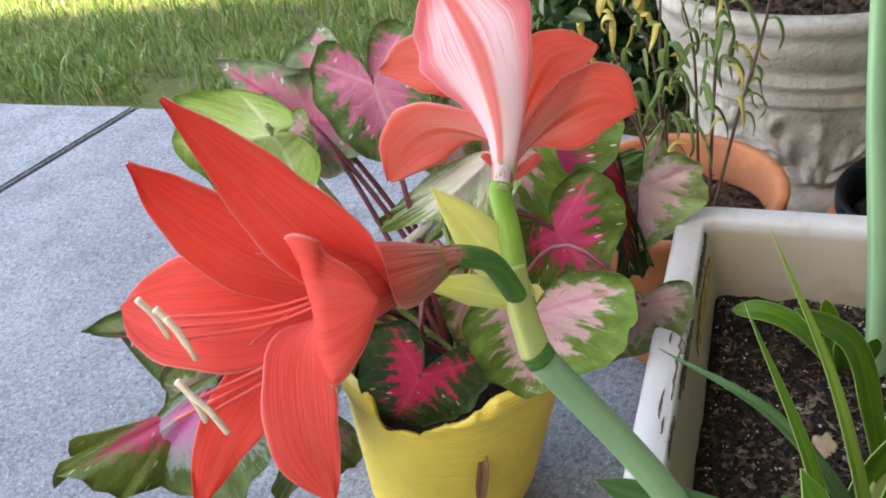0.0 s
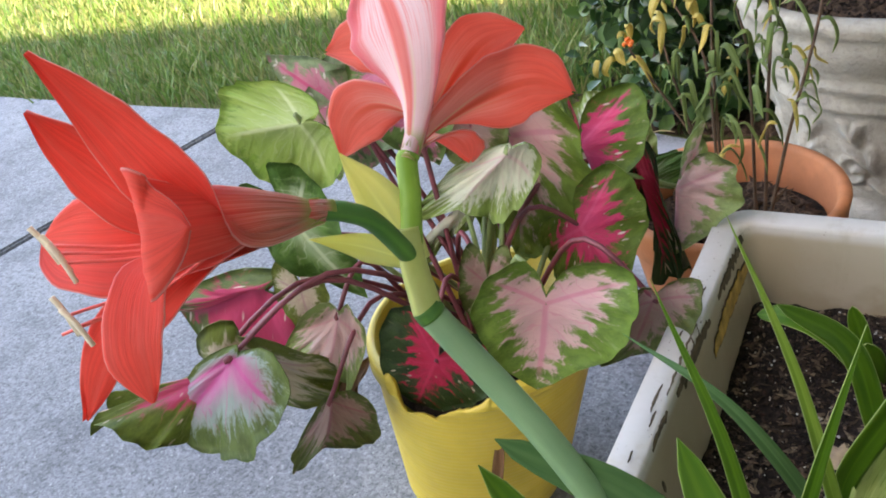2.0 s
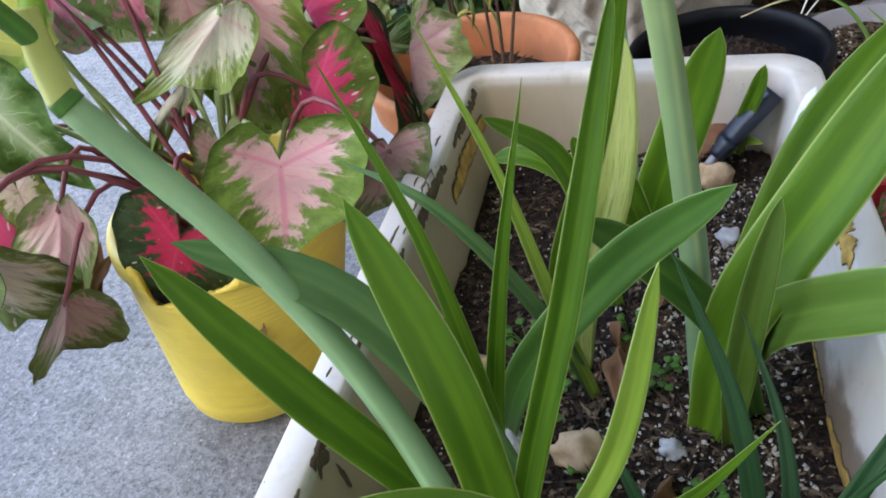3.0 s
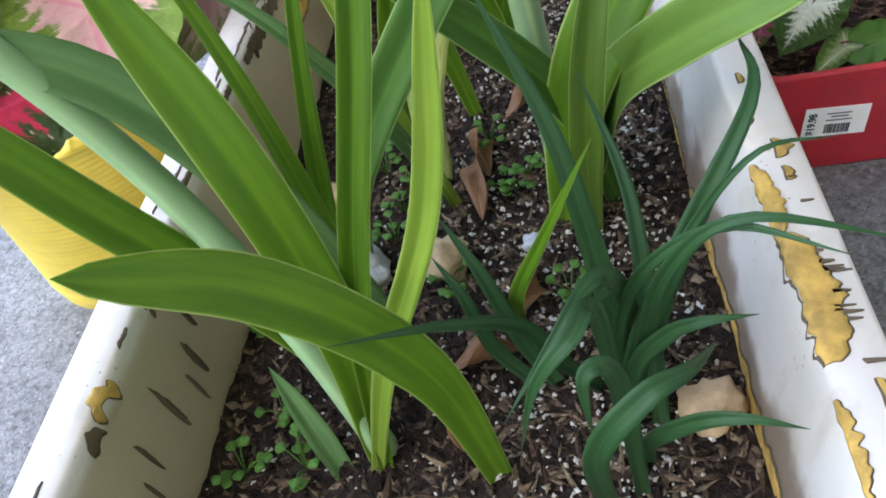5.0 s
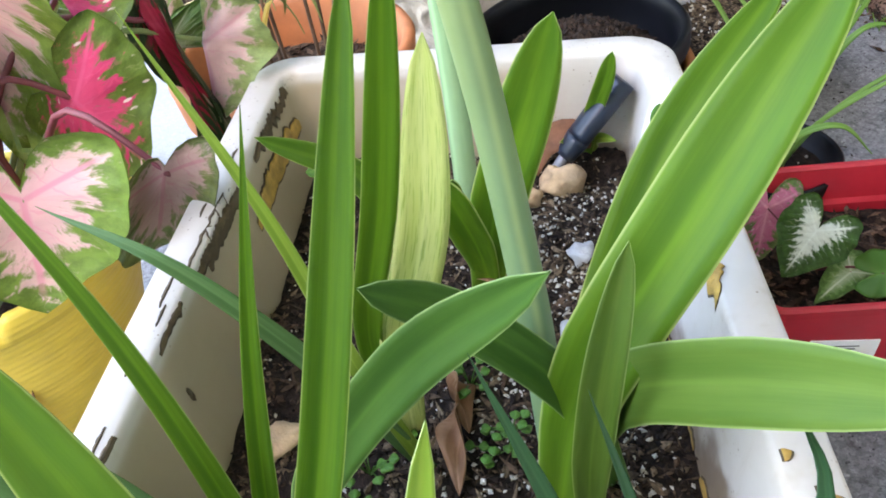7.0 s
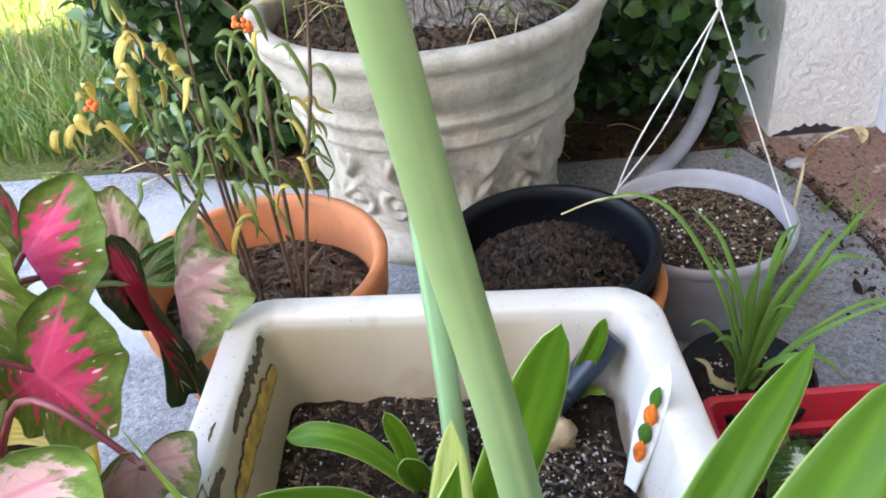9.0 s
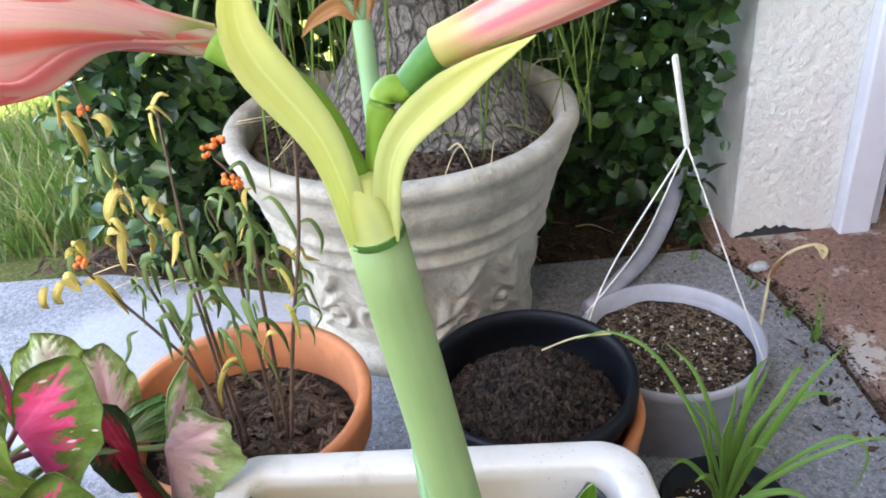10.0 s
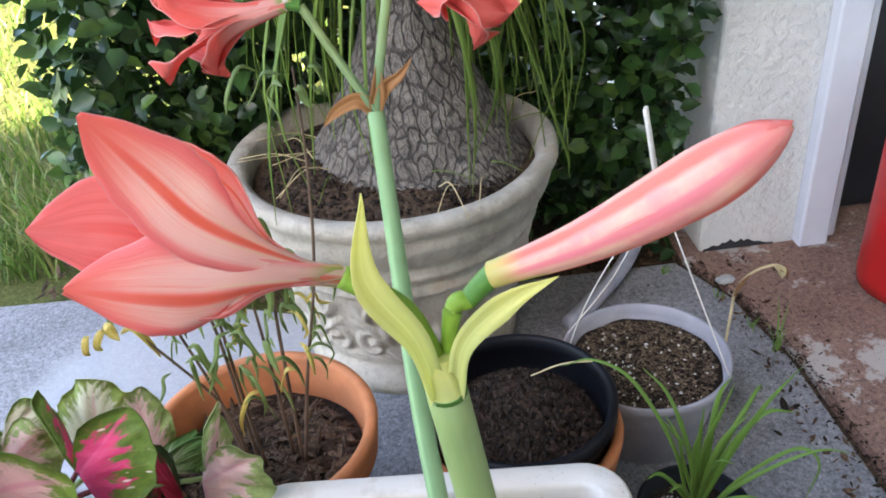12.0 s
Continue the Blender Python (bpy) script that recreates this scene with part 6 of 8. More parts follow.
    lab = part("price_label", box((-0.0225, -0.0006, -0.014), (0.0225, 0.0006, 0.014), 0.0003, 1), M["label"], top, "white price label with barcode", False)
    lm = Matrix.Translation((0.576, yf - 0.0002, 0.069)) @ pose(0, 0, 0, 4.3, 3, 0) @ Matrix.Scale(1.36, 4)
    lab.data.transform(lm)
    rnd = random.Random(3)

    def ink(name, lo, hi):
        b = box(lo, hi)
        b.transform(lm)
        return part(name, b, M["ink"], lab, "", False)

    x = -0.007
    while x < 0.010:
        w = rnd.choice((0.0004, 0.0006, 0.0010))
        ink("barcode_bar", (x, -0.0010, -0.011), (x + w, -0.0005, -0.002))
        x += w + rnd.choice((0.0005, 0.0008))
    for k, (a, b, zc) in enumerate(((-0.007, 0.011, 0.0015), (-0.004, 0.008, 0.005), (-0.007, 0.01, 0.008))):
        ink("small_print", (a, -0.0009, zc), (b, -0.0005, zc + 0.0009))
    cu = bpy.data.curves.new("price_text", "FONT")
    cu.body, cu.size, cu.extrude, cu.align_x, cu.align_y = "$19.98", 0.0078, 0.0001, "CENTER", "CENTER"
    cu.offset = 0.00025
    tx = new("price_text", cu)
    tx.data.materials.append(M["ink"])
    tx.matrix_world = lm @ pose(-0.0165, -0.0009, -0.001, 90, 0, 0) @ pose(0, 0, 0, 0, 0, 90)
    tx.parent = lab
    return top


red_box()

# red canister by the doorway
can = thing("gas_canister", "red cylindrical canister standing by the doorway", "canister", (1.19, 1.56, 0))
part("foot_ring", lathe([(0.07, 0.0), (0.0865, 0.0), (0.0875, 0.012), (0.0845, 0.013), (0.07, 0.01), (0.07, 0.0)], 48, (1.195, 1.56, 0)), M["canister"], can)
part("body", lathe([(0, 0.006), (0.085, 0.006), (0.095, 0.008), (0.098, 0.03), (0.098, 0.34), (0.09, 0.37), (0.06, 0.395), (0.03, 0.4), (0.03, 0.43), (0, 0.43)], 48, (1.195, 1.56, 0)), M["canister"], can)


# ---------------------------------------------------------------- amaryllis
def ribbed(name, pts, r0, r1, mat, parent, label="", n=20, seg=30, flat=0.86, bulge=None):
    return part(name, tube(pts, r0, r1, n, seg, flat, None, True, bulge), mat, parent, label)


def flower(parent, base, axis, tips, mat, width, tube_len, tube_r=0.008, stamens=None, ruffle=0.05, label="", face=None, turn=0.0):
    """tips: (point, width factor, curl, shape, via or None)."""
    base, ax = Vector(base), Vector(axis).normalized()
    L = tube_len
    throat = part("flower", tube([base - ax * 0.006, base + ax * L * 0.25, base + ax * L * 0.5], tube_r * 0.85, tube_r * 1.15, 14, 10), M["petal_streak"] if mat != "petal_red" else M[mat], parent, label)
    for k, (tip, wf, curl, shape, via, *other) in enumerate(tips):
        part("petal", petal(base, ax, tip, L, width * wf, curl, ruffle, k * 3 + 1, 0.42, tube_r * (1.0 + 0.1 * (k % 2)), shape, via, face, turn), M[other[0] if other else mat], throat)
    if stamens:
        for k, (tip, bend) in enumerate(stamens):
            tip = Vector(tip)
            a = base + ax * L * 0.9
            d = (tip - a).normalized()
            st = part("stamen", tube([a, a.lerp(tip, 0.55) + Vector((0, 0, -0.006)), tip], 0.0009, 0.0007, 6, 12), M["filament"], throat)
            if bend is not None:
                e = Vector(bend).normalized() * 0.0115
                an = tube([tip - e, tip - e * 0.3 + V(0, 0, 0.001), tip + e], 0.0012, 0.0009, 8, 10)
                ob = part("anther", an, M["anther"], throat, "cream anther")
    return throat


def trumpet(parent, base, axis, rows, tube_r, label, tube_len, stamens=()):
    """A trumpet flower. rows: points after the base, width, inner face, material, cup, curl, ruffle, shape."""
    base, ax = Vector(base), Vector(axis).normalized()
    throat = part("flower", tube([base - ax * 0.005, base + ax * tube_len * 0.5, base + ax * tube_len], tube_r * 0.6, tube_r * 0.95, 14, 10), M[rows[0][3]], parent, label)
    for k, (pts, width, inner, mat, cup, curl, ruffle, shape) in enumerate(rows):
        part("petal", tepal([base] + [Vector(p) for p in pts], width, ax, inner, tube_r, cup, curl, ruffle, k * 3 + 1, shape), M[mat], throat)
    for tip, bend in stamens:
        tip = Vector(tip)
        a = base + ax * tube_len
        part("stamen", tube([a, a.lerp(tip, 0.55) + V(0, 0, -0.006), tip], 0.0008, 0.0007, 6, 12), M["filament"], throat)
        if bend is not None:
            e = Vector(bend).normalized() * 0.0095
            part("anther", tube([tip - e, tip - e * 0.2 + V(0.0012, 0, 0.0006), tip + e], 0.0013, 0.0011, 8, 12), M["anther"], throat, "cream anther")
    return throat


def amaryllis_red():
    top = thing("amaryllis", "amaryllis with leaning green scape and two red trumpet flowers", "amaryllis", (0.185, 0.372, 0.22))
    node = V(0.027, 0.411, 0.601)
    ribbed("scape", [(0.192, 0.367, 0.215), (0.166, 0.387, 0.325), (0.126, 0.409, 0.421), (0.083, 0.411, 0.516), node], 0.0098, 0.0082, M["scape"], top, "stout blue-green flower stalk")
    part("collar", tube([node - V(-0.002, 0, 0.003), node + V(-0.001, 0, 0.0025)], 0.0086, 0.0085, 18, 4, 0.88), M["ovary"], top, "dark green ring at the stalk's top")
    ribbed("sheath", [node, node + V(-0.006, 0.007, 0.02), node + V(-0.01, 0.015, 0.038)], 0.0083, 0.006, M["sheath"], top, "yellow-green sheath at the stalk's top")
    tA, tB = V(0.006, 0.384, 0.674), V(0.007, 0.459, 0.662)
    a0 = node + V(-0.008, 0.013, 0.03)
    ribbed("pedicel", [a0 - V(0, 0.003, 0.006), V(0.016, 0.404, 0.656), V(0.011, 0.393, 0.668), tA], 0.0058, 0.0052, M["ovary"], top, "short dark green pedicel")
    ribbed("pedicel", [a0, a0.lerp(tB, 0.5), tB - V(0, 0.004, 0.003), tB], 0.0055, 0.0058, M["pedicel"], top, "upright green pedicel")
    part("bract", blade([a0 - V(-0.003, 0, 0.01), (0.008, 0.43, 0.636), (-0.006, 0.436, 0.654), (-0.021, 0.44, 0.672)], 0.024, (0.75, -0.6, 0.3), "spathe", 0.35), M["bract"], top, "papery yellow bract")
    part("bract", blade([a0 - V(-0.003, 0, 0.012), (0.006, 0.418, 0.629), (-0.008, 0.413, 0.636), (-0.021, 0.399, 0.647)], 0.0145, (0.5, -0.7, 0.5), "spathe", 0.35), M["bract"], top, "papery yellow bract")
    rows = [
        ([(-0.001, 0.35, 0.688), (-0.016, 0.334, 0.713), (-0.037, 0.333, 0.741), (-0.053, 0.326, 0.772)], 0.031, (0.42, -0.78, 0.3), "petal_red", 0.3, 0.1, 0.05, (0.4, 0.5, 0.8)),
        ([(-0.022, 0.36, 0.683), (-0.05, 0.345, 0.699), (-0.073, 0.34, 0.722), (-0.083, 0.334, 0.745)], 0.031, (0.55, -0.67, 0.45), "petal_red", 0.3, 0.5, 0.09, (0.4, 0.5, 0.9)),
        ([(-0.017, 0.359, 0.676), (-0.045, 0.34, 0.682), (-0.076, 0.329, 0.684), (-0.111, 0.33, 0.684)], 0.043, (0.56, -0.6, 0.56), "petal_red", 0.25, -0.2, 0.03, (0.35, 0.62, 1.7)),
        ([(-0.018, 0.356, 0.675), (-0.042, 0.329, 0.668), (-0.063, 0.303, 0.647), (-0.076, 0.289, 0.621)], 0.026, (0.5, -0.6, 0.6), "petal_red", 0.25, 0.1, 0.07, (0.4, 0.55, 1.0)),
        ([(-0.01, 0.348, 0.686), (-0.022, 0.314, 0.691), (-0.015, 0.288, 0.677), (-0.004, 0.276, 0.658)], 0.0235, (0.45, -0.62, 0.6), "petal_red", 0.25, 0.15, 0.05, (0.45, 0.66, 1.5)),
        ([(0.004, 0.351, 0.693), (-0.013, 0.318, 0.706), (-0.007, 0.304, 0.711), (0.01, 0.31, 0.712)], 0.046, (0.5, -0.62, 0.6), "petal_red", 0.25, 0.3, 0.04, (0.35, 0.68, 1.3)),
    ]
    st = [((-0.079, 0.312, 0.696), (0.25, 0.1, -1)), ((-0.071, 0.31, 0.694), (0.25, 0.1, -1)), ((-0.067, 0.308, 0.691), (0.3, 0.0, -1)), ((-0.061, 0.295, 0.675), (0.25, 0, -1)), ((-0.054, 0.293, 0.672), (0.5, 0, -1)), ((-0.074, 0.297, 0.662), None)]
    trumpet(top, tA, V(-0.55, -0.76, 0.33), rows, 0.0078, "coral-red trumpet flower facing outward", 0.03, st)
    away = (-0.29, 0.88, -0.37)
    rows = [
        ([(0.003, 0.479, 0.685), (-0.007, 0.498, 0.71), (-0.023, 0.518, 0.729), (-0.038, 0.533, 0.74)], 0.064, away, "petal_streak", 0.2, 0.1, 0.05, (0.28, 0.56, 0.85)),
        ([(0.002, 0.492, 0.675), (-0.022, 0.51, 0.696), (-0.046, 0.516, 0.702), (-0.069, 0.517, 0.697)], 0.034, (-0.35, 0.86, -0.37), "petal_coral", 0.2, 0.35, 0.06, (0.3, 0.6, 1.0)),
        ([(-0.002, 0.486, 0.669), (-0.032, 0.499, 0.671), (-0.057, 0.505, 0.658), (-0.075, 0.511, 0.633)], 0.038, (-0.34, 0.83, -0.44), "petal_coral", 0.25, 0.3, 0.04, (0.3, 0.6, 1.1)),
        ([(0.008, 0.492, 0.671), (0.012, 0.52, 0.682), (0.021, 0.54, 0.69), (0.041, 0.549, 0.693)], 0.037, (-0.22, 0.89, -0.39), "petal_coral", 0.2, 0.35, 0.06, (0.3, 0.6, 1.1)),
        ([(0.012, 0.489, 0.664), (0.025, 0.519, 0.666), (0.042, 0.545, 0.663), (0.056, 0.567, 0.647)], 0.046, (-0.19, 0.88, -0.44), "petal_coral", 0.2, 0.25, 0.05, (0.3, 0.6, 1.1)),
        ([(0.004, 0.488, 0.655), (-0.004, 0.52, 0.642), (-0.014, 0.55, 0.622), (-0.022, 0.572, 0.598)], 0.034, (0, 0.6, 0.8), "petal_coral", 0.2, 0.2, 0.05, (0.3, 0.6, 1.1)),
    ]
    trumpet(top, tB, V(-0.01, 0.082, 0.03), rows, 0.0072, "coral flower with white-streaked petal backs", 0.022)


amaryllis_red()


def amaryllis_peach():
    top = thing("amaryllis", "tall amaryllis with open peach-pink flower and a closed bud", "amaryllis", (0.312, 0.572, 0.22))
    node = V(0.253, 0.593, 0.772)
    ribbed("scape", [V(0.314, 0.572, 0.215), V(0.306, 0.586, 0.357), V(0.291, 0.6, 0.499), V(0.27, 0.602, 0.637), node], 0.0122, 0.0092, M["scape_lime"], top, "stout pale green flower stalk")
    part("collar", tube([node - V(-0.0004, 0, 0.0012), node + V(0, 0, 0.0008)], 0.0093, 0.0091, 18, 4, 0.86), M["strap_deep"], top, "dark green ring under the bracts")
    ribbed("sheath", [node, node + V(-0.001, 0, 0.009), node + V(-0.001, 0.001, 0.017)], 0.0088, 0.0062, M["bract"], top, "pale lime sheath below the bracts")
    part("bract", blade([(0.2495, 0.5885, 0.773), (0.2435, 0.589, 0.801), (0.2285, 0.594, 0.827), (0.231, 0.608, 0.853)], 0.0118, (0.3, -1, 0.25), "hood", 0.6), M["bract"], top, "yellow papery bract")
    part("bract", blade([(0.2565, 0.5885, 0.773), (0.2615, 0.589, 0.797), (0.279, 0.592, 0.811), (0.296, 0.588, 0.822)], 0.0098, (-0.2, -1, 0.5), "hood", 0.6), M["bract"], top, "pale lime-yellow bract")
    # bud
    b0 = V(0.274, 0.601, 0.817)
    ribbed("pedicel", [node + V(0.002, 0.003, 0.012), node + V(0.006, 0.006, 0.034), b0 - V(0.009, 0.001, 0.009)], 0.0036, 0.0042, M["pedicel"], top)
    ribbed("ovary", [b0 - V(0.01, 0.001, 0.01), b0 - V(0.004, 0.0, 0.004), b0 + V(0.002, 0, 0.001)], 0.0042, 0.0056, M["ovary"], top, "green ovary under the bud")
    tipb = V(0.366, 0.577, 0.876)
    line = [b0, b0.lerp(tipb, 0.35) + V(0.003, 0, -0.004), b0.lerp(tipb, 0.7) + V(0.003, 0, -0.003), tipb]
    swell = lambda f: (0.5 + 0.62 * math.sin(math.pi / 2 * min(1, f / 0.72)) ** 1.6) * max(0.0, 1 - max(0, (f - 0.66) / 0.35) ** 2.1) ** 0.75 + 0.03
    bud = part("flower_bud", tube(line, 0.0108, 0.0108, 26, 40, 0.9, None, True, swell), M["bud"], top, "closed peach and red striped bud")
    for k, (off, w) in enumerate(((V(0.004, -0.5, 0.86), 0.02), (V(0.02, -0.75, -0.66), 0.021))):
        o = off.normalized()
        c = spline(line, 12)
        pts = [c[i] + o * (0.0108 * swell(i / 12) * 0.93 - 0.0002) for i in (1, 4, 7, 10, 12)]
        part("petal", blade(pts, w, o, "oval", -0.55, 24, 8, None, 0.0008), M["petal_bud"], bud)
    # open flower
    c0 = V(0.22, 0.603, 0.823)
    ribbed("pedicel", [node + V(-0.002, 0.002, 0.014), node + V(-0.012, 0.006, 0.036), c0], 0.0042, 0.005, M["pedicel"], top)
    rows = [
        ([(0.197, 0.594, 0.843), (0.18, 0.588, 0.861), (0.169, 0.586, 0.88), (0.156, 0.584, 0.902)], 0.031, (0.05, 0.86, -0.5), "petal_peach", 0.25, 0.05, 0.03, (0.28, 0.55, 1.3)),
        ([(0.195, 0.591, 0.831), (0.174, 0.585, 0.833), (0.155, 0.583, 0.838), (0.132, 0.587, 0.842)], 0.043, (0.0, 0.95, -0.05), "petal_peach", 0.35, -0.2, 0.03, (0.35, 0.44, 1.5)),
        ([(0.192, 0.606, 0.831), (0.17, 0.608, 0.84), (0.146, 0.604, 0.853), (0.12, 0.602, 0.857)], 0.037, (0.1, -0.85, 0.5), "petal_pink", 0.25, 0.0, 0.04, (0.25, 0.66, 1.2)),
        ([(0.198, 0.607, 0.838), (0.187, 0.615, 0.856), (0.176, 0.618, 0.868), (0.168, 0.618, 0.878)], 0.017, (-0.3, -0.85, -0.3), "petal_coral", 0.25, 0.1, 0.05, (0.25, 0.62, 1.0)),
        ([(0.195, 0.603, 0.828), (0.175, 0.607, 0.828), (0.155, 0.612, 0.832), (0.138, 0.617, 0.836)], 0.034, (0.0, -0.7, 0.7), "petal_coral", 0.25, 0.1, 0.05, (0.25, 0.62, 1.2)),
        ([(0.196, 0.6, 0.825), (0.178, 0.601, 0.816), (0.158, 0.602, 0.814), (0.14, 0.6, 0.823)], 0.032, (0.0, 0.4, 0.9), "petal_peach", 0.25, 0.0, 0.03, (0.3, 0.55, 1.4)),
    ]
    trumpet(top, c0, V(-0.075, -0.012, 0.03), rows, 0.0056, "peach-pink trumpet flower with red ribs", 0.022)


amaryllis_peach()


def amaryllis_back():
    top = thing("amaryllis", "slender amaryllis scape with two coral flowers and dried bracts", "amaryllis", (0.25, 0.84, 0.225))
    node = V(0.233, 1.035, 0.702)
    ribbed("scape", [V(0.253, 0.818, 0.22), V(0.249, 0.872, 0.329), V(0.24, 0.933, 0.446), V(0.236, 0.992, 0.567), node], 0.0115, 0.0085, M["scape"], top, "slender blue-green flower stalk")
    e0, f0 = V(0.182, 1.05, 0.796), V(0.262, 1.05, 0.83)
    ribbed("pedicel", [node, V(0.212, 1.04, 0.74), e0], 0.0045, 0.0045, M["scape_lime"], top)
    ribbed("pedicel", [node, V(0.243, 1.04, 0.75), f0], 0.0045, 0.0045, M["scape_lime"], top)
    ribbed("ovary", [e0, e0 + V(-0.012, 0, 0.002)], 0.006, 0.0055, M["ovary"], top)
    part("bract", blade([node, node + V(-0.015, 0, 0.012), node + V(-0.035, -0.002, 0.004), node + V(-0.047, -0.004, -0.008)], 0.014, (0, -1, 0.3), "narrow", 0.6), M["bract_dry"], top, "dried brown bract")
    part("bract", blade([node, node + V(0.01, 0, 0.02), node + V(0.024, 0, 0.03), node + V(0.036, -0.004, 0.046)], 0.012, (0, -1, 0.3), "narrow", 0.6), M["bract_dry"], top, "dried brown bract")
    part("bract", blade([node, node + V(0.004, 0, 0.02), node + V(0.007, 0.004, 0.045)], 0.014, (0, -1, 0.2), "narrow", 0.8), M["bract_dry"], top, "dried brown bract")
    tips = [((0.072, 1.03, 0.825), 0.9, 0.2, 1.0, None), ((0.06, 1.04, 0.79), 1.0, 0.3, 1.2, None), ((0.06, 1.03, 0.758), 1.0, 0.3, 1.3, None), ((0.105, 1.03, 0.752), 1.0, 0.2, 1.3, None), ((0.08, 1.085, 0.8), 1.0, 0.1, 1.0, None), ((0.085, 1.08, 0.76), 1.0, 0.1, 1.0, None)]
    flower(top, e0 + V(-0.012, 0, 0.002), V(-0.1, -0.01, -0.012), tips, "petal_back", 0.068, 0.05, 0.006, None, 0.14, "coral flower past its best with ruffled edge")
    tips = [((0.285, 1.03, 0.786), 1.0, 0.2, 1.2, None), ((0.333, 1.03, 0.755), 1.0, 0.3, 1.2, None), ((0.355, 1.04, 0.772), 1.0, 0.3, 1.2, None), ((0.36, 1.06, 0.82), 1.0, 0.2, 1.0, None), ((0.31, 1.1, 0.8), 1.0, 0.1, 1.0, None), ((0.33, 1.06, 0.85), 1.0, 0.1, 1.0, None)]
    flower(top, f0, V(0.06, -0.01, -0.03), tips, "petal_back", 0.085, 0.045, 0.006, None, 0.14, "coral flower nodding over the trough")


amaryllis_back()


def leaf_plant(label, at, leaves, group="amaryllis plants in the trough"):
    top = thing("amaryllis_leaves", label, "amaryllis", at, group)
    for pts, w, face, mat, shape, fold in leaves:
        part("leaf", blade(pts, w, face, shape, fold, 22, 6), M[mat], top)
    return top


# clump around the leaning scape
leaf_plant("clump of bright green amaryllis strap leaves", (0.18, 0.38, 0.21), [
    ([(0.183, 0.404, 0.213), (0.147, 0.402, 0.322), (0.106, 0.384, 0.428), (0.06, 0.371, 0.543)], 0.025, (0.5, -0.6, 0.62), "strap", "strap", 0.25),
    ([(0.221, 0.411, 0.22), (0.183, 0.417, 0.36), (0.126, 0.418, 0.472), (0.05, 0.406, 0.523)], 0.026, (0.37, -0.7, 0.6), "strap_blue", "strap", 0.25),
    ([(0.186, 0.366, 0.215), (0.194, 0.376, 0.337), (0.181, 0.386, 0.446), (0.144, 0.413, 0.54)], 0.028, (0.35, -0.65, 0.66), "strap", "strap", 0.3),
    ([(0.262, 0.345, 0.215), (0.247, 0.338, 0.34), (0.21, 0.312, 0.44), (0.167, 0.278, 0.497)], 0.026, (0.2, -0.6, 0.9), "strap", "strap", 0.25),
    ([(0.19, 0.411, 0.215), (0.182, 0.439, 0.349), (0.158, 0.461, 0.475), (0.118, 0.48, 0.581)], 0.0125, (0.35, -0.77, 0.5), "strap", "narrow", 0.35),
    ([(0.174, 0.424, 0.215), (0.179, 0.45, 0.328), (0.195, 0.474, 0.441), (0.218, 0.498, 0.551)], 0.013, (0.3, -0.73, 0.6), "strap", "narrow", 0.5),
    ([(0.19, 0.356, 0.215), (0.207, 0.384, 0.346), (0.239, 0.428, 0.472), (0.267, 0.486, 0.603)], 0.0158, (0.3, -0.74, 0.6), "strap", "strap", 0.7),
    ([(0.16, 0.525, 0.215), (0.195, 0.487, 0.34), (0.259, 0.468, 0.447), (0.317, 0.43, 0.528)], 0.0255, (0.0, -0.76, 0.64), "strap_deep", "strap", 0.3),
    ([(0.184, 0.357, 0.215), (0.217, 0.361, 0.319), (0.261, 0.37, 0.418), (0.284, 0.385, 0.523)], 0.0138, (0.22, -0.76, 0.61), "strap_lime", "strap", 0.35),
])

leaf_plant("tuft of upright amaryllis leaves, one yellowing", (0.235, 0.64, 0.215), [
    ([(0.202, 0.618, 0.215), (0.21, 0.588, 0.34), (0.243, 0.558, 0.463), (0.271, 0.534, 0.591)], 0.0175, (0.19, -0.85, 0.5), "strap", "strap", 0.25),
    ([(0.216, 0.606, 0.215), (0.226, 0.592, 0.319), (0.252, 0.6, 0.41), (0.264, 0.634, 0.503)], 0.029, (0.14, -0.88, 0.4), "strap_spot", "strap", 0.18),
    ([(0.232, 0.572, 0.215), (0.208, 0.562, 0.331), (0.177, 0.58, 0.442), (0.133, 0.602, 0.547)], 0.0105, (0.36, -0.78, 0.51), "strap_lime", "narrow", 0.35),
    ([(0.232, 0.574, 0.215), (0.197, 0.552, 0.338), (0.141, 0.548, 0.433), (0.066, 0.574, 0.462)], 0.0125, (0.43, -0.68, 0.6), "strap_blue", "narrow", 0.35),
    ([(0.246, 0.677, 0.215), (0.227, 0.682, 0.306), (0.204, 0.678, 0.386), (0.157, 0.65, 0.442)], 0.0195, (0.2, -0.75, 0.65), "strap", "strap", 0.2),
])

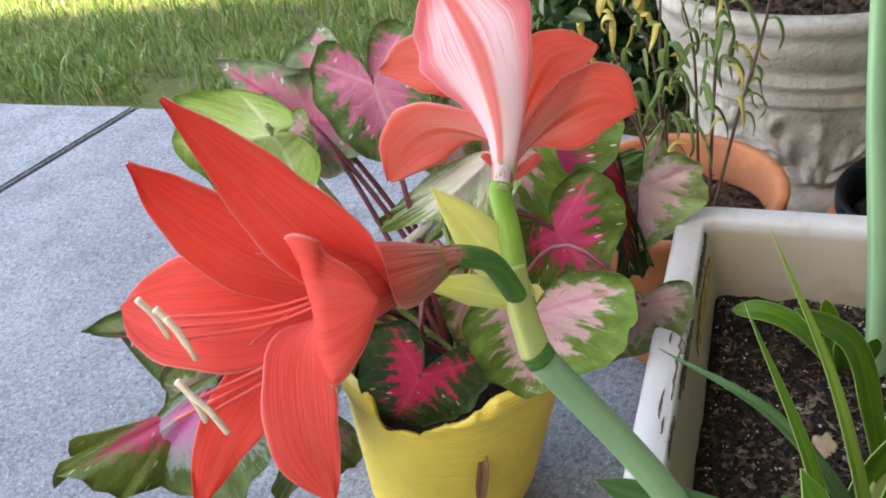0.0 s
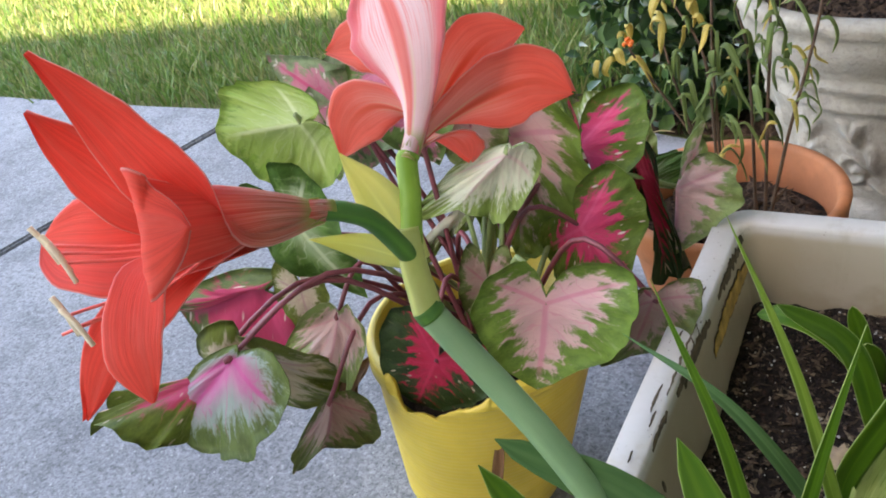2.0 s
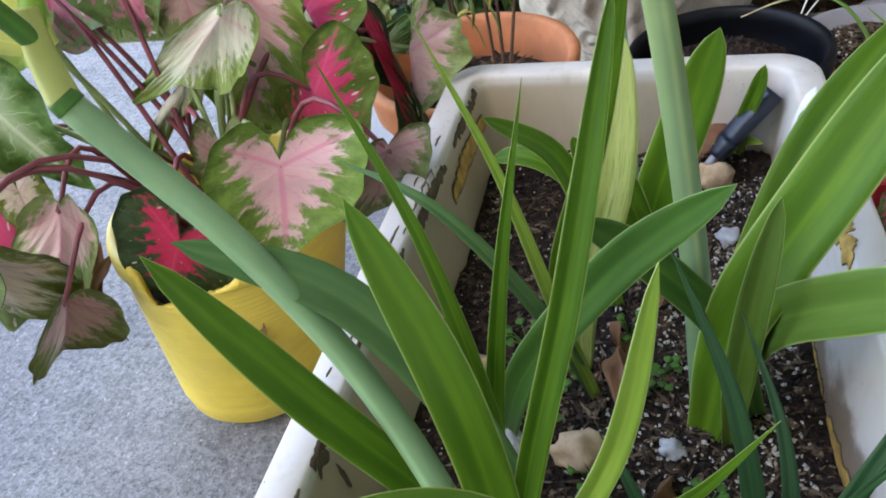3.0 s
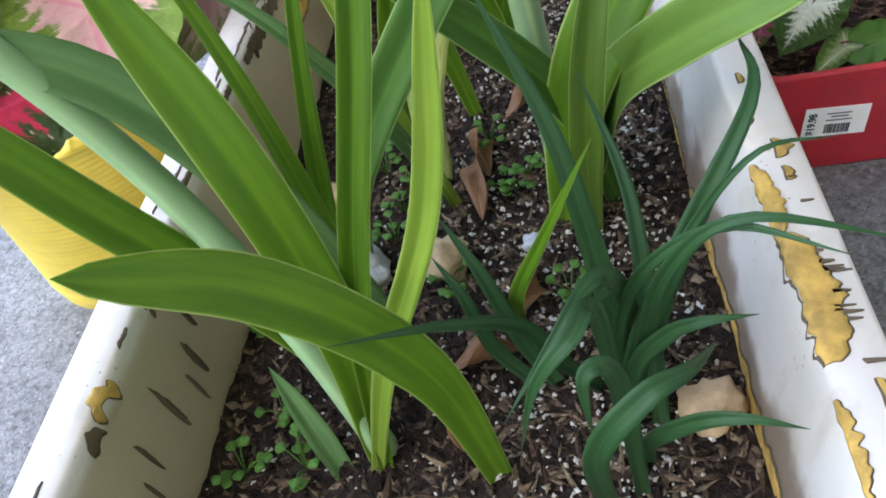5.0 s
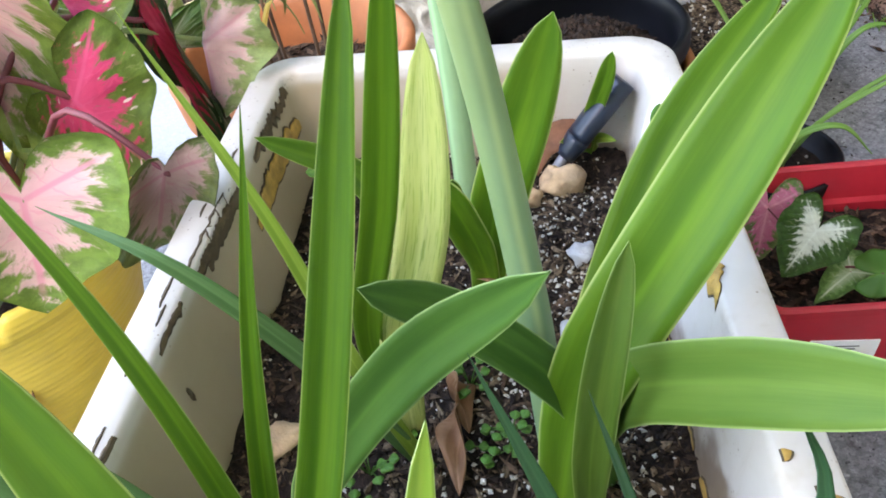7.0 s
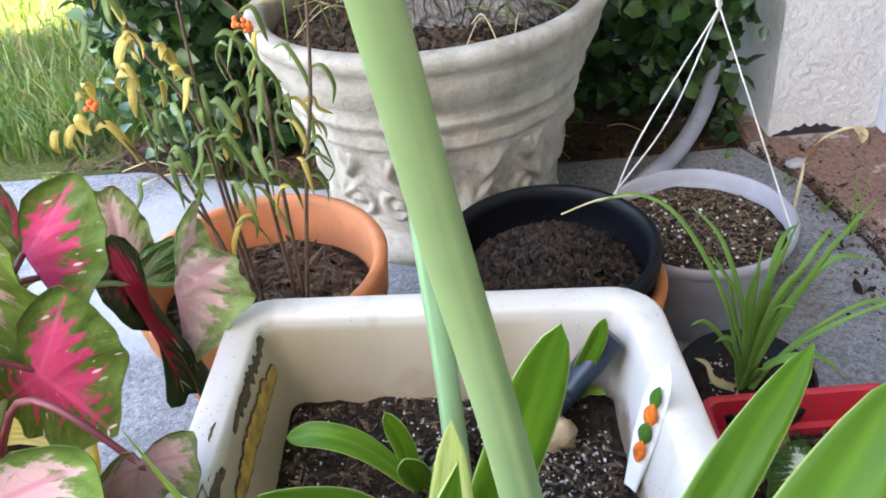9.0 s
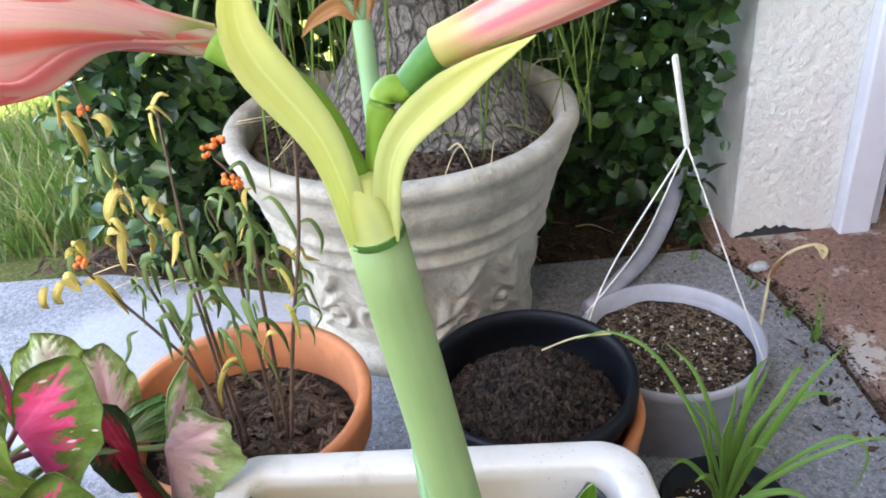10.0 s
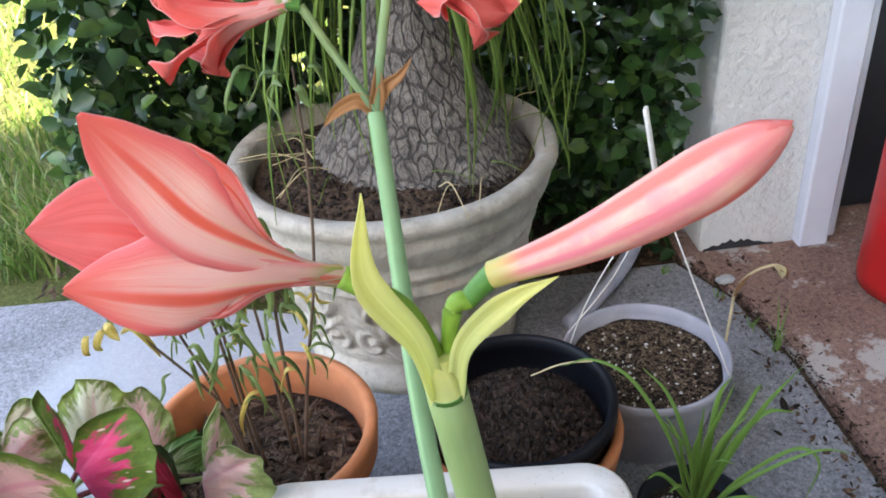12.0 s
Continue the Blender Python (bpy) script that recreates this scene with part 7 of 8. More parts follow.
leaf_plant("broad-leaved amaryllis plant with arching leaves", (0.335, 0.56, 0.215), [
    ([(0.318, 0.545, 0.215), (0.338, 0.57, 0.332), (0.382, 0.622, 0.426), (0.448, 0.676, 0.492)], 0.03, (-0.3, -0.8, 0.5), "strap", "strap", 0.25),
    ([(0.312, 0.542, 0.215), (0.333, 0.546, 0.334), (0.39, 0.568, 0.438), (0.46, 0.616, 0.53)], 0.0455, (-0.3, -0.72, 0.62), "strap", "strap", 0.3),
    ([(0.33, 0.531, 0.215), (0.331, 0.521, 0.293), (0.338, 0.521, 0.368), (0.353, 0.54, 0.44)], 0.021, (0.0, -0.75, 0.65), "strap_olive", "strap", 0.6),
    ([(0.328, 0.575, 0.215), (0.348, 0.544, 0.326), (0.389, 0.487, 0.404), (0.44, 0.422, 0.469)], 0.038, (-0.22, -0.6, 0.78), "strap_olive", "strap", 0.22),
    ([(0.352, 0.558, 0.215), (0.325, 0.554, 0.315), (0.273, 0.544, 0.392), (0.235, 0.513, 0.448)], 0.0265, (0.15, -0.7, 0.7), "strap_deep", "strap", 0.22),
])

leaf_plant("young amaryllis with broad upright leaves at the far end", (0.3, 0.77, 0.225), [
    ([(0.266, 0.74, 0.22), (0.279, 0.747, 0.29), (0.305, 0.757, 0.366), (0.332, 0.764, 0.443)], 0.0425, (0.05, -0.9, 0.45), "strap", "strap", 0.2),
    ([(0.27, 0.745, 0.22), (0.265, 0.735, 0.27), (0.255, 0.722, 0.32), (0.248, 0.715, 0.355)], 0.03, (-0.2, -1, 0.3), "strap", "strap", 0.2),
    ([(0.36, 0.9, 0.235), (0.365, 0.89, 0.28), (0.375, 0.88, 0.32), (0.381, 0.874, 0.35)], 0.016, (-0.2, -1, 0.3), "strap", "strap", 0.4),
    ([(0.36, 0.9, 0.235), (0.35, 0.89, 0.255), (0.335, 0.88, 0.262)], 0.012, (0, -0.6, 0.8), "strap_lime", "oval", 0.3),
    ([(0.365, 0.9, 0.235), (0.37, 0.89, 0.255), (0.385, 0.88, 0.258)], 0.01, (0, -0.6, 0.8), "strap_lime", "oval", 0.3),
])
leaf_plant("small amaryllis offsets by the trough wall", (0.2, 0.83, 0.23), [
    ([(0.22, 0.82, 0.225), (0.18, 0.825, 0.275), (0.145, 0.83, 0.29), (0.115, 0.835, 0.285)], 0.022, (0.1, -0.5, 0.9), "strap", "strap", 0.2),
    ([(0.215, 0.83, 0.225), (0.21, 0.83, 0.27), (0.2, 0.83, 0.31)], 0.018, (0.1, -1, 0.3), "strap", "strap", 0.2),
    ([(0.225, 0.82, 0.225), (0.22, 0.8, 0.27), (0.215, 0.79, 0.3)], 0.024, (0.1, -1, 0.3), "strap", "strap", 0.2),
    ([(0.23, 0.82, 0.225), (0.24, 0.81, 0.26), (0.245, 0.8, 0.29)], 0.018, (0.1, -1, 0.3), "strap", "strap", 0.2),
])


def garlic():
    top = thing("dark_strap_plant", "clump of narrow dark green strap leaves in the trough", "plant", (0.345, 0.42, 0.215))
    rows = [
        ([(0.344, 0.385, 0.215), (0.333, 0.395, 0.315), (0.318, 0.411, 0.41), (0.289, 0.438, 0.487)], 0.0135), ([(0.355, 0.365, 0.215), (0.354, 0.402, 0.278), (0.351, 0.451, 0.333), (0.331, 0.508, 0.378)], 0.0115),
        ([(0.332, 0.367, 0.215), (0.346, 0.373, 0.299), (0.374, 0.389, 0.365), (0.407, 0.425, 0.409), (0.409, 0.468, 0.412)], 0.0125), ([(0.275, 0.458, 0.215), (0.283, 0.422, 0.29), (0.305, 0.391, 0.365), (0.334, 0.373, 0.441)], 0.0095),
        ([(0.34, 0.38, 0.215), (0.347, 0.365, 0.303), (0.358, 0.353, 0.376), (0.386, 0.34, 0.42), (0.445, 0.328, 0.41)], 0.0085), ([(0.338, 0.39, 0.215), (0.336, 0.378, 0.3), (0.35, 0.362, 0.37), (0.381, 0.345, 0.411), (0.419, 0.318, 0.418)], 0.0075),
        ([(0.337, 0.395, 0.215), (0.351, 0.389, 0.293), (0.371, 0.387, 0.359), (0.401, 0.39, 0.405), (0.436, 0.397, 0.403)], 0.0055), ([(0.326, 0.402, 0.215), (0.306, 0.382, 0.276), (0.29, 0.365, 0.335), (0.261, 0.336, 0.379), (0.226, 0.303, 0.416)], 0.0095),
        ([(0.344, 0.39, 0.215), (0.344, 0.385, 0.3), (0.337, 0.362, 0.365), (0.326, 0.349, 0.382), (0.307, 0.328, 0.37), (0.282, 0.309, 0.34)], 0.0095), ([(0.338, 0.366, 0.215), (0.342, 0.363, 0.29), (0.358, 0.355, 0.33), (0.374, 0.346, 0.35), (0.397, 0.347, 0.35)], 0.0095),
        ([(0.3, 0.405, 0.215), (0.281, 0.413, 0.26), (0.264, 0.426, 0.31), (0.245, 0.445, 0.34)], 0.0115), ([(0.285, 0.41, 0.215), (0.262, 0.417, 0.25), (0.25, 0.427, 0.29), (0.235, 0.442, 0.31)], 0.01),
        ([(0.325, 0.32, 0.215), (0.32, 0.288, 0.34), (0.341, 0.289, 0.383), (0.36, 0.302, 0.38), (0.376, 0.331, 0.355)], 0.0115), ([(0.345, 0.35, 0.215), (0.345, 0.328, 0.28), (0.363, 0.308, 0.33), (0.382, 0.299, 0.345), (0.406, 0.295, 0.34)], 0.009),
        ([(0.34, 0.33, 0.215), (0.333, 0.312, 0.36), (0.32, 0.303, 0.38), (0.32, 0.296, 0.345)], 0.0095), ([(0.335, 0.37, 0.215), (0.327, 0.345, 0.365), (0.316, 0.318, 0.385), (0.298, 0.313, 0.36), (0.284, 0.318, 0.3)], 0.009),
        ([(0.335, 0.4, 0.215), (0.34, 0.395, 0.29), (0.338, 0.38, 0.34), (0.325, 0.36, 0.35)], 0.011), ([(0.35, 0.4, 0.215), (0.358, 0.395, 0.29), (0.372, 0.395, 0.34), (0.385, 0.4, 0.36)], 0.011),
    ]
    for k, (pts, w) in enumerate(rows):
        part("leaf", blade(pts, w, (0.05, -0.6, 0.78), "narrow", 0.35, 22, 4), M["strap" if k == 3 else "strap_dark"], top)


garlic()

# old cut leaf stub and seed tag, dark-handled tool in the far corner
stub = thing("leaf_stub", "withered grey-green leaf stub in the trough", "plant", (0.17, 0.3, 0.2))
part("leaf", blade([(0.165, 0.355, 0.212), (0.145, 0.38, 0.25), (0.128, 0.4, 0.275)], 0.016, (0.5, -0.6, 0.4), "narrow", 0.7), M["strap_blue"], stub)

tool = thing("hand_tool", "dark-handled garden tool stuck in the soil of the trough", "tool", (0.375, 0.9, 0.23))
part("handle", tube([(0.352, 0.885, 0.262), (0.372, 0.892, 0.285), (0.392, 0.9, 0.307)], 0.0145, 0.0155, 16, 12, 0.75), M["handle"], tool, "dark blue-black grip")
part("ferrule", tube([(0.338, 0.88, 0.247), (0.352, 0.885, 0.262)], 0.0115, 0.014, 12, 4, 0.8), M["handle"], tool, "dark ferrule")
part("shank", tube([(0.32, 0.872, 0.225), (0.34, 0.88, 0.249)], 0.004, 0.005, 8, 4), M["pipe"], tool)

tag = thing("plant_tag", "curled white plant tag with orange and green picture", "tag", (0.41, 0.8, 0.235))
part("card", blade([(0.39, 0.8, 0.232), (0.402, 0.801, 0.302), (0.414, 0.802, 0.364)], 0.021, (-0.75, -0.6, 0.25), "strap", 0.1, 12, 4), M["label"], tag)
for k, (f, mat, w) in enumerate(((0.2, "flower_orange", 0.011), (0.36, "weed", 0.012), (0.52, "flower_orange", 0.012), (0.66, "weed", 0.01))):
    p = V(0.391, 0.8, 0.24).lerp(V(0.413, 0.802, 0.36), f) + V(-0.0022, -0.0022, 0.001)
    part("print", blade([p, p + V(0.004, 0, 0.024)], w, (-0.75, -0.6, 0.25), "oval", 0.1, 8, 2), M[mat], tag)


# ---------------------------------------------------------------- caladiums
def caladium():
    top = thing("caladium", "caladium with heart-shaped pink, red and green leaves in a yellow pot", "caladium", (-0.18, 0.795, 0.24))
    rnd = random.Random(17)
    F = (0.35, -0.8, 0.35)
    rows = [
        # junction, tip, facing, width, material, droop, fold, notch
        ((-0.178, 0.69, 0.298), (-0.225, 0.668, 0.215), (0.3, -0.85, 0.3), 1.1, "cal_dark", 0.25, 0.0, 0.45, "petiole"),
        ((-0.312, 0.835, 0.51), (-0.395, 0.83, 0.58), (0.2, -0.9, 0.25), 0.75, "cal_mix", 0.15, 0.15, 0.3, "petiole"),
        ((-0.306, 0.84, 0.51), (-0.288, 0.87, 0.603), (0.25, -0.9, 0.1), 0.95, "cal_mix", 0.1, 0.1, 0.2, "petiole"),
        ((-0.306, 0.836, 0.508), (-0.216, 0.83, 0.497), (0.25, -0.9, 0.2), 0.9, "cal_mix", 0.15, 0.1, 0.3, "petiole"),
        ((-0.318, 0.8, 0.505), (-0.316, 0.79, 0.448), (0.3, -0.85, 0.2), 0.8, "cal_pale", 0.2, 0.3, 0.4, "petiole_green"),
        ((-0.312, 0.7, 0.452), (-0.262, 0.702, 0.345), (0.3, -0.9, 0.25), 0.6, "cal_vein", 0.2, 0.2, 0.4, "petiole_green"),
        ((-0.225, 0.83, 0.55), (-0.195, 0.8, 0.46), (0.3, -0.85, 0.3), 0.95, "cal_magenta", 0.2, 0.2, 0.6, "petiole"),
        ((-0.165, 0.84, 0.49), (-0.145, 0.815, 0.42), (0.3, -0.85, 0.3), 0.8, "cal_dull", 0.2, 0.2, 0.5, "petiole"),
        ((-0.338, 0.7, 0.36), (-0.325, 0.68, 0.295), (0.3, -0.85, 0.4), 0.7, "cal_cream", 0.3, 0.2, 0.5, "petiole_green"),
                ((-0.14, 0.76, 0.35), (-0.145, 0.735, 0.28), (0.4, -0.8, 0.4), 0.65, "cal_dull", 0.2, 0.2, 0.5, "petiole"),
        ((-0.13, 0.875, 0.385), (-0.14, 0.84, 0.315), (0.2, -0.85, 0.4), 0.8, "cal_lime", 0.2, 0.15, 0.5, "petiole_green"),
        ((-0.16, 0.95, 0.42), (-0.16, 0.93, 0.34), (0.2, -0.85, 0.3), 1.0, "cal_pale", 0.2, 0.15, 0.5, "petiole"),
    ]
    bent = [
        # junction, tip, the two rear lobes, material, sag, petiole
        ((-0.061, 0.724, 0.36), (-0.075, 0.7, 0.268), (0.026, 0.718, 0.4), (-0.106, 0.7, 0.4), "cal_pink", 0.0, "petiole_green"),
        ((-0.317, 0.562, 0.383), (-0.382, 0.512, 0.326), (-0.392, 0.54, 0.346), (-0.25, 0.535, 0.357), "cal_purple", -0.1, "petiole"),
        ((-0.33, 0.59, 0.375), (-0.35, 0.64, 0.255), (-0.415, 0.6, 0.335), (-0.29, 0.65, 0.315), "cal_cream", -0.1, "petiole"),
        ((-0.36, 0.56, 0.355), (-0.42, 0.468, 0.368), (-0.385, 0.55, 0.355), (-0.33, 0.545, 0.325), "cal_olive", -0.1, "petiole"),
        ((-0.4, 0.705, 0.358), (-0.555, 0.7, 0.3), (-0.475, 0.7, 0.362), (-0.4, 0.735, 0.195), "cal_ruby", -0.12, "petiole"),
        ((-0.268, 0.616, 0.289), (-0.262, 0.58, 0.262), (-0.243, 0.645, 0.25), (-0.298, 0.585, 0.258), "cal_dull", -0.12, "petiole"),
        ((0.033, 0.76, 0.348), (0.01, 0.745, 0.288), (0.08, 0.755, 0.362), (-0.012, 0.75, 0.325), "cal_dull", 0.05, "petiole"),
        ((-0.265, 0.663, 0.362), (-0.3, 0.65, 0.285), (-0.245, 0.66, 0.33), (-0.334, 0.66, 0.336), "cal_pale", -0.1, "petiole"),
        ((-0.281, 0.72, 0.553), (-0.378, 0.715, 0.54), (-0.276, 0.73, 0.482), (-0.318, 0.74, 0.588), "cal_lime", 0.05, "petiole_green"),
        ((-0.137, 0.87, 0.466), (-0.14, 0.86, 0.325), (-0.06, 0.87, 0.47), (-0.19, 0.87, 0.45), "cal_rose", 0.0, "petiole_green"),
        ((-0.11, 0.8, 0.48), (-0.172, 0.79, 0.42), (-0.087, 0.8, 0.449), (-0.2, 0.81, 0.44), "cal_white", 0.1, "petiole_green"),
        ((-0.17, 0.8, 0.422), (-0.235, 0.79, 0.37), (-0.19, 0.8, 0.38), (-0.165, 0.82, 0.4), "cal_white", 0.1, "petiole_green"),
        ((-0.076, 0.913, 0.434), (-0.045, 0.885, 0.375), (-0.018, 0.915, 0.5), (-0.123, 0.985, 0.478), "cal_red", 0.0, "petiole"),
        ((-0.061, 0.84, 0.372), (-0.016, 0.83, 0.31), (-0.022, 0.85, 0.44), (-0.112, 0.85, 0.335), "cal_red", 0.0, "petiole"),
        ((0.011, 0.96, 0.354), (0.01, 0.94, 0.28), (0.076, 0.947, 0.395), (0.034, 1.01, 0.409), "cal_pale", 0.0, "petiole_green"),
        ((-0.025, 0.94, 0.388), (0.004, 0.93, 0.254), (0.004, 0.935, 0.36), (-0.03, 0.945, 0.36), "cal_dark", 0.1, "petiole"),
        ((-0.06, 1.03, 0.34), (-0.055, 1.04, 0.42), (-0.035, 1.035, 0.33), (-0.09, 1.04, 0.34), "cal_pale", 0.1, "petiole_green"),
        ((-0.11, 1.03, 0.36), (-0.094, 1.042, 0.44), (-0.075, 1.04, 0.35), (-0.145, 1.04, 0.36), "cal_white", 0.1, "petiole_green"),
        ((-0.045, 0.998, 0.335), (0.0, 0.992, 0.335), (-0.004, 0.993, 0.378), (-0.022, 1.016, 0.367), "cal_vein", 0.0, "petiole_green"),
        ((-0.18, 0.99, 0.41), (-0.19, 0.98, 0.34), (-0.128, 1.0, 0.46), (-0.22, 1.0, 0.46), "cal_white", 0.0, "petiole_green"),
        ((-0.18, 0.955, 0.37), (-0.17, 0.94, 0.3), (-0.13, 0.965, 0.41), (-0.22, 0.97, 0.41), "cal_pale", 0.0, "petiole_green"),
    ]
    made = []
    for k, (j, tip, face, w, mat, droop, fold, notch, pm) in enumerate(rows):
        made.append((heart(j, tip, face, w, 0.12 + 0.12 * (k % 3), droop, fold, 0.045 + 0.015 * (k % 4), k, None, notch), j, face, mat, pm))
    for k, (j, tip, right, left, mat, sag, pm) in enumerate(bent):
        made.append((folded_heart(j, tip, right, left, sag, 0.04 + 0.012 * (k % 4), k), j, F, mat, pm))
    for bm, j, face, mat, pm in made:
        part("leaf", bm, M[mat], top)
        jj = V(*j)
        o = V(-0.18 + rnd.uniform(-0.05, 0.05), 0.795 + rnd.uniform(-0.05, 0.05), 0.24)
        back = -Vector(face).normalized() * 0.004
        midp = o.lerp(jj, 0.55)
        side = jj.z < 0.4
        lift = V(0, 0, 0.10 if side else 0.03)
        if side and jj.z < 0.33 and (jj.xy - o.xy).length < 0.1:
            lift = V(0, 0, 0.05)
        part("petiole", tube([o, midp + lift * 0.9, jj + back + V(0, 0, 0.004), jj + back * 0.3], 0.0034, 0.0022, 7, 16), M[pm], top)
    # withered leaves hanging at the pot's side
    for pts, w in ((((-0.3, 0.73, 0.29), (-0.315, 0.7, 0.24), (-0.31, 0.69, 0.19)), 0.024), (((-0.295, 0.72, 0.28), (-0.3, 0.69, 0.23), (-0.29, 0.68, 0.17)), 0.018), (((-0.13, 0.70, 0.2), (-0.128, 0.682, 0.16), (-0.14, 0.678, 0.1)), 0.014), (((-0.28, 0.71, 0.27), (-0.29, 0.675, 0.25), (-0.285, 0.66, 0.2)), 0.02)):
        part("withered_leaf", blade(list(pts), w, (0.3, -0.9, 0.2), "oval", 0.9, 12, 4, None, 0.001, 0.8, 0.2), M["dead"], top, "withered brown leaf")


caladium()


def young_caladium():
    top = thing("caladium_seedling", "young caladium with one pink and one white-veined leaf", "caladium", (0.55, 0.88, 0.085))
    part("leaf", heart((0.531, 0.9, 0.15), (0.522, 0.885, 0.095), (0.1, -0.9, 0.4), 0.85, 0.1, 0.1, 0.3, 0.05, 3, None, 0.5), M["cal_magenta"], top)
    part("leaf", heart((0.562, 0.854, 0.157), (0.533, 0.838, 0.118), (-0.1, -0.75, 0.65), 1.1, 0.1, 0.1, 0.2, 0.04, 4, None, 0.6), M["cal_star"], top)
    part("leaf", heart((0.6, 0.85, 0.105), (0.56, 0.82, 0.1), (0, -0.3, 1), 0.6, 0.1, 0.1, 0.3, 0.04, 5, None, 0.4), M["cal_vein"], top)
    part("leaf", heart((0.62, 0.83, 0.12), (0.66, 0.815, 0.135), (0, -0.6, 0.8), 0.8, 0.1, 0.1, 0.3, 0.04, 6, None, 0.4), M["weed"], top)
    for j in ((0.531, 0.9, 0.15), (0.562, 0.854, 0.157), (0.6, 0.85, 0.105), (0.62, 0.83, 0.12)):
        part("petiole", tube([(0.57, 0.88, 0.082), V(0.57, 0.88, 0.1).lerp(V(*j), 0.6), j], 0.0015, 0.001, 6, 8), M["petiole"], top)


young_caladium()


# ---------------------------------------------------------------- milkweed
def milkweed():
    top = thing("milkweed", "leggy milkweed with drooping yellowing leaves and small orange flowers", "milkweed", (0.06, 1.11, 0.2))
    rnd = random.Random(29)
    stems = [
        [(0.085, 1.115, 0.2), (0.11, 1.118, 0.34), (0.141, 1.12, 0.484), (0.155, 1.12, 0.612), (0.159, 1.12, 0.72)],
        [(0.082, 1.12, 0.2), (0.086, 1.13, 0.387), (0.088, 1.14, 0.46), (0.083, 1.15, 0.52), (0.065, 1.155, 0.548)],
        [(0.035, 1.12, 0.2), (0.03, 1.12, 0.3), (0.022, 1.135, 0.44), (0.022, 1.15, 0.54), (0.022, 1.16, 0.61)],
        [(0.03, 1.11, 0.2), (0.026, 1.115, 0.3), (0.012, 1.135, 0.44), (-0.033, 1.16, 0.519), (-0.055, 1.18, 0.63)],
        [(0.025, 1.1, 0.2), (0.018, 1.1, 0.28), (0.002, 1.1, 0.346), (-0.059, 1.1, 0.45), (-0.07, 1.1, 0.47)],
        [(0.07, 1.13, 0.2), (0.066, 1.14, 0.34), (0.06, 1.15, 0.44), (0.045, 1.16, 0.5)],
        [(0.015, 1.12, 0.2), (-0.005, 1.13, 0.33), (-0.03, 1.14, 0.42), (-0.045, 1.15, 0.48)],
    ]
    for k, pts in enumerate(stems):
        part("stem", tube(pts, 0.0025, 0.0012, 8, 26), M["twig"], top, "thin brown stem")

    def leaves(p, count, length, width, yellow, spread=0.014, turn=None):
        """A drooping cluster of lance leaves at a point."""
        for _ in range(count):
            o = V(*p) + V(rnd.gauss(0, spread), rnd.gauss(0, spread), rnd.gauss(0, spread * 1.4))
            a = rnd.uniform(0, 6.3) if turn is None else turn + rnd.uniform(-0.7, 0.7)
            d = V(math.cos(a), math.sin(a), 0)
            l = length * rnd.uniform(0.6, 1.3)
            drop = rnd.uniform(0.5, 1.0)
            q1 = o + d * l * 0.28 + V(0, 0, l * rnd.uniform(0.0, 0.16))
            q2 = o + d * l * rnd.uniform(0.35, 0.6) - V(0, 0, l * drop * 0.45)
            q3 = o + d * l * rnd.uniform(0.25, 0.8) - V(0, 0, l * drop * 0.95)
            mat = "milk_yellow" if rnd.random() < yellow else "milk_leaf"
            part("leaf", blade([o, q1, q2, q3], width * rnd.uniform(0.5, 1.0), d * 0.6 + V(0, -0.5, 0.7), "oval", 0.35, 12, 2, None, 0.001, rnd.uniform(-1.2, 1.2)), M[mat], top)

    for row in (((-0.048, 1.18, 0.6), 6, 0.045, 0.012, 0.6), ((-0.04, 1.16, 0.555), 4, 0.04, 0.008, 0.1), ((-0.034, 1.15, 0.512), 9, 0.04, 0.014, 0.85), ((-0.078, 1.1, 0.462), 7, 0.038, 0.012, 0.8),
                ((0.025, 1.14, 0.464), 6, 0.034, 0.009, 0.5), ((0.024, 1.13, 0.435), 6, 0.05, 0.009, 0.1), ((0.02, 1.16, 0.61), 3, 0.03, 0.007, 0.7), ((0.08, 1.15, 0.51), 7, 0.06, 0.008, 0.05),
                ((0.09, 1.14, 0.468), 6, 0.065, 0.009, 0.12), ((0.1, 1.13, 0.44), 5, 0.06, 0.009, 0.15), ((0.04, 1.11, 0.4), 9, 0.055, 0.009, 0.1), ((0.1, 1.11, 0.385), 4, 0.05, 0.009, 0.5),
                ((-0.02, 1.1, 0.425), 7, 0.045, 0.008, 0.1), ((0.0, 1.12, 0.46), 5, 0.045, 0.008, 0.1), ((0.06, 1.15, 0.43), 6, 0.055, 0.008, 0.1), ((0.05, 1.13, 0.34), 6, 0.05, 0.008, 0.3), ((0.155, 1.12, 0.69), 5, 0.05, 0.009, 0.2)):
        leaves(*row)
    for f in (0.42, 0.5, 0.3, 0.36):
        leaves(tuple(spline(stems[0], 40)[int(f * 40)]), 1, 0.045, 0.008, 0.0, 0.002, 0.2)
    for p in ((0.062, 1.155, 0.555), (0.073, 1.155, 0.563), (0.076, 1.15, 0.525), (0.084, 1.15, 0.52), (-0.07, 1.1, 0.476), (-0.052, 1.18, 0.6)):
        for i in range(7):
            a = rnd.uniform(0, 6.3)
            q = V(*p) + V(math.cos(a) * 0.005, math.sin(a) * 0.005, rnd.uniform(-0.004, 0.004))
            bm = bmesh.new()
            bmesh.ops.create_icosphere(bm, subdivisions=1, radius=0.0032, matrix=Matrix.Translation(q))
            part("floret", bm, M["flower_orange"], top, "small orange-red floret")


milkweed()


# ---------------------------------------------------------------- grassy plant in a small black pot
def lily_grass():
    c = (0.572, 1.035)
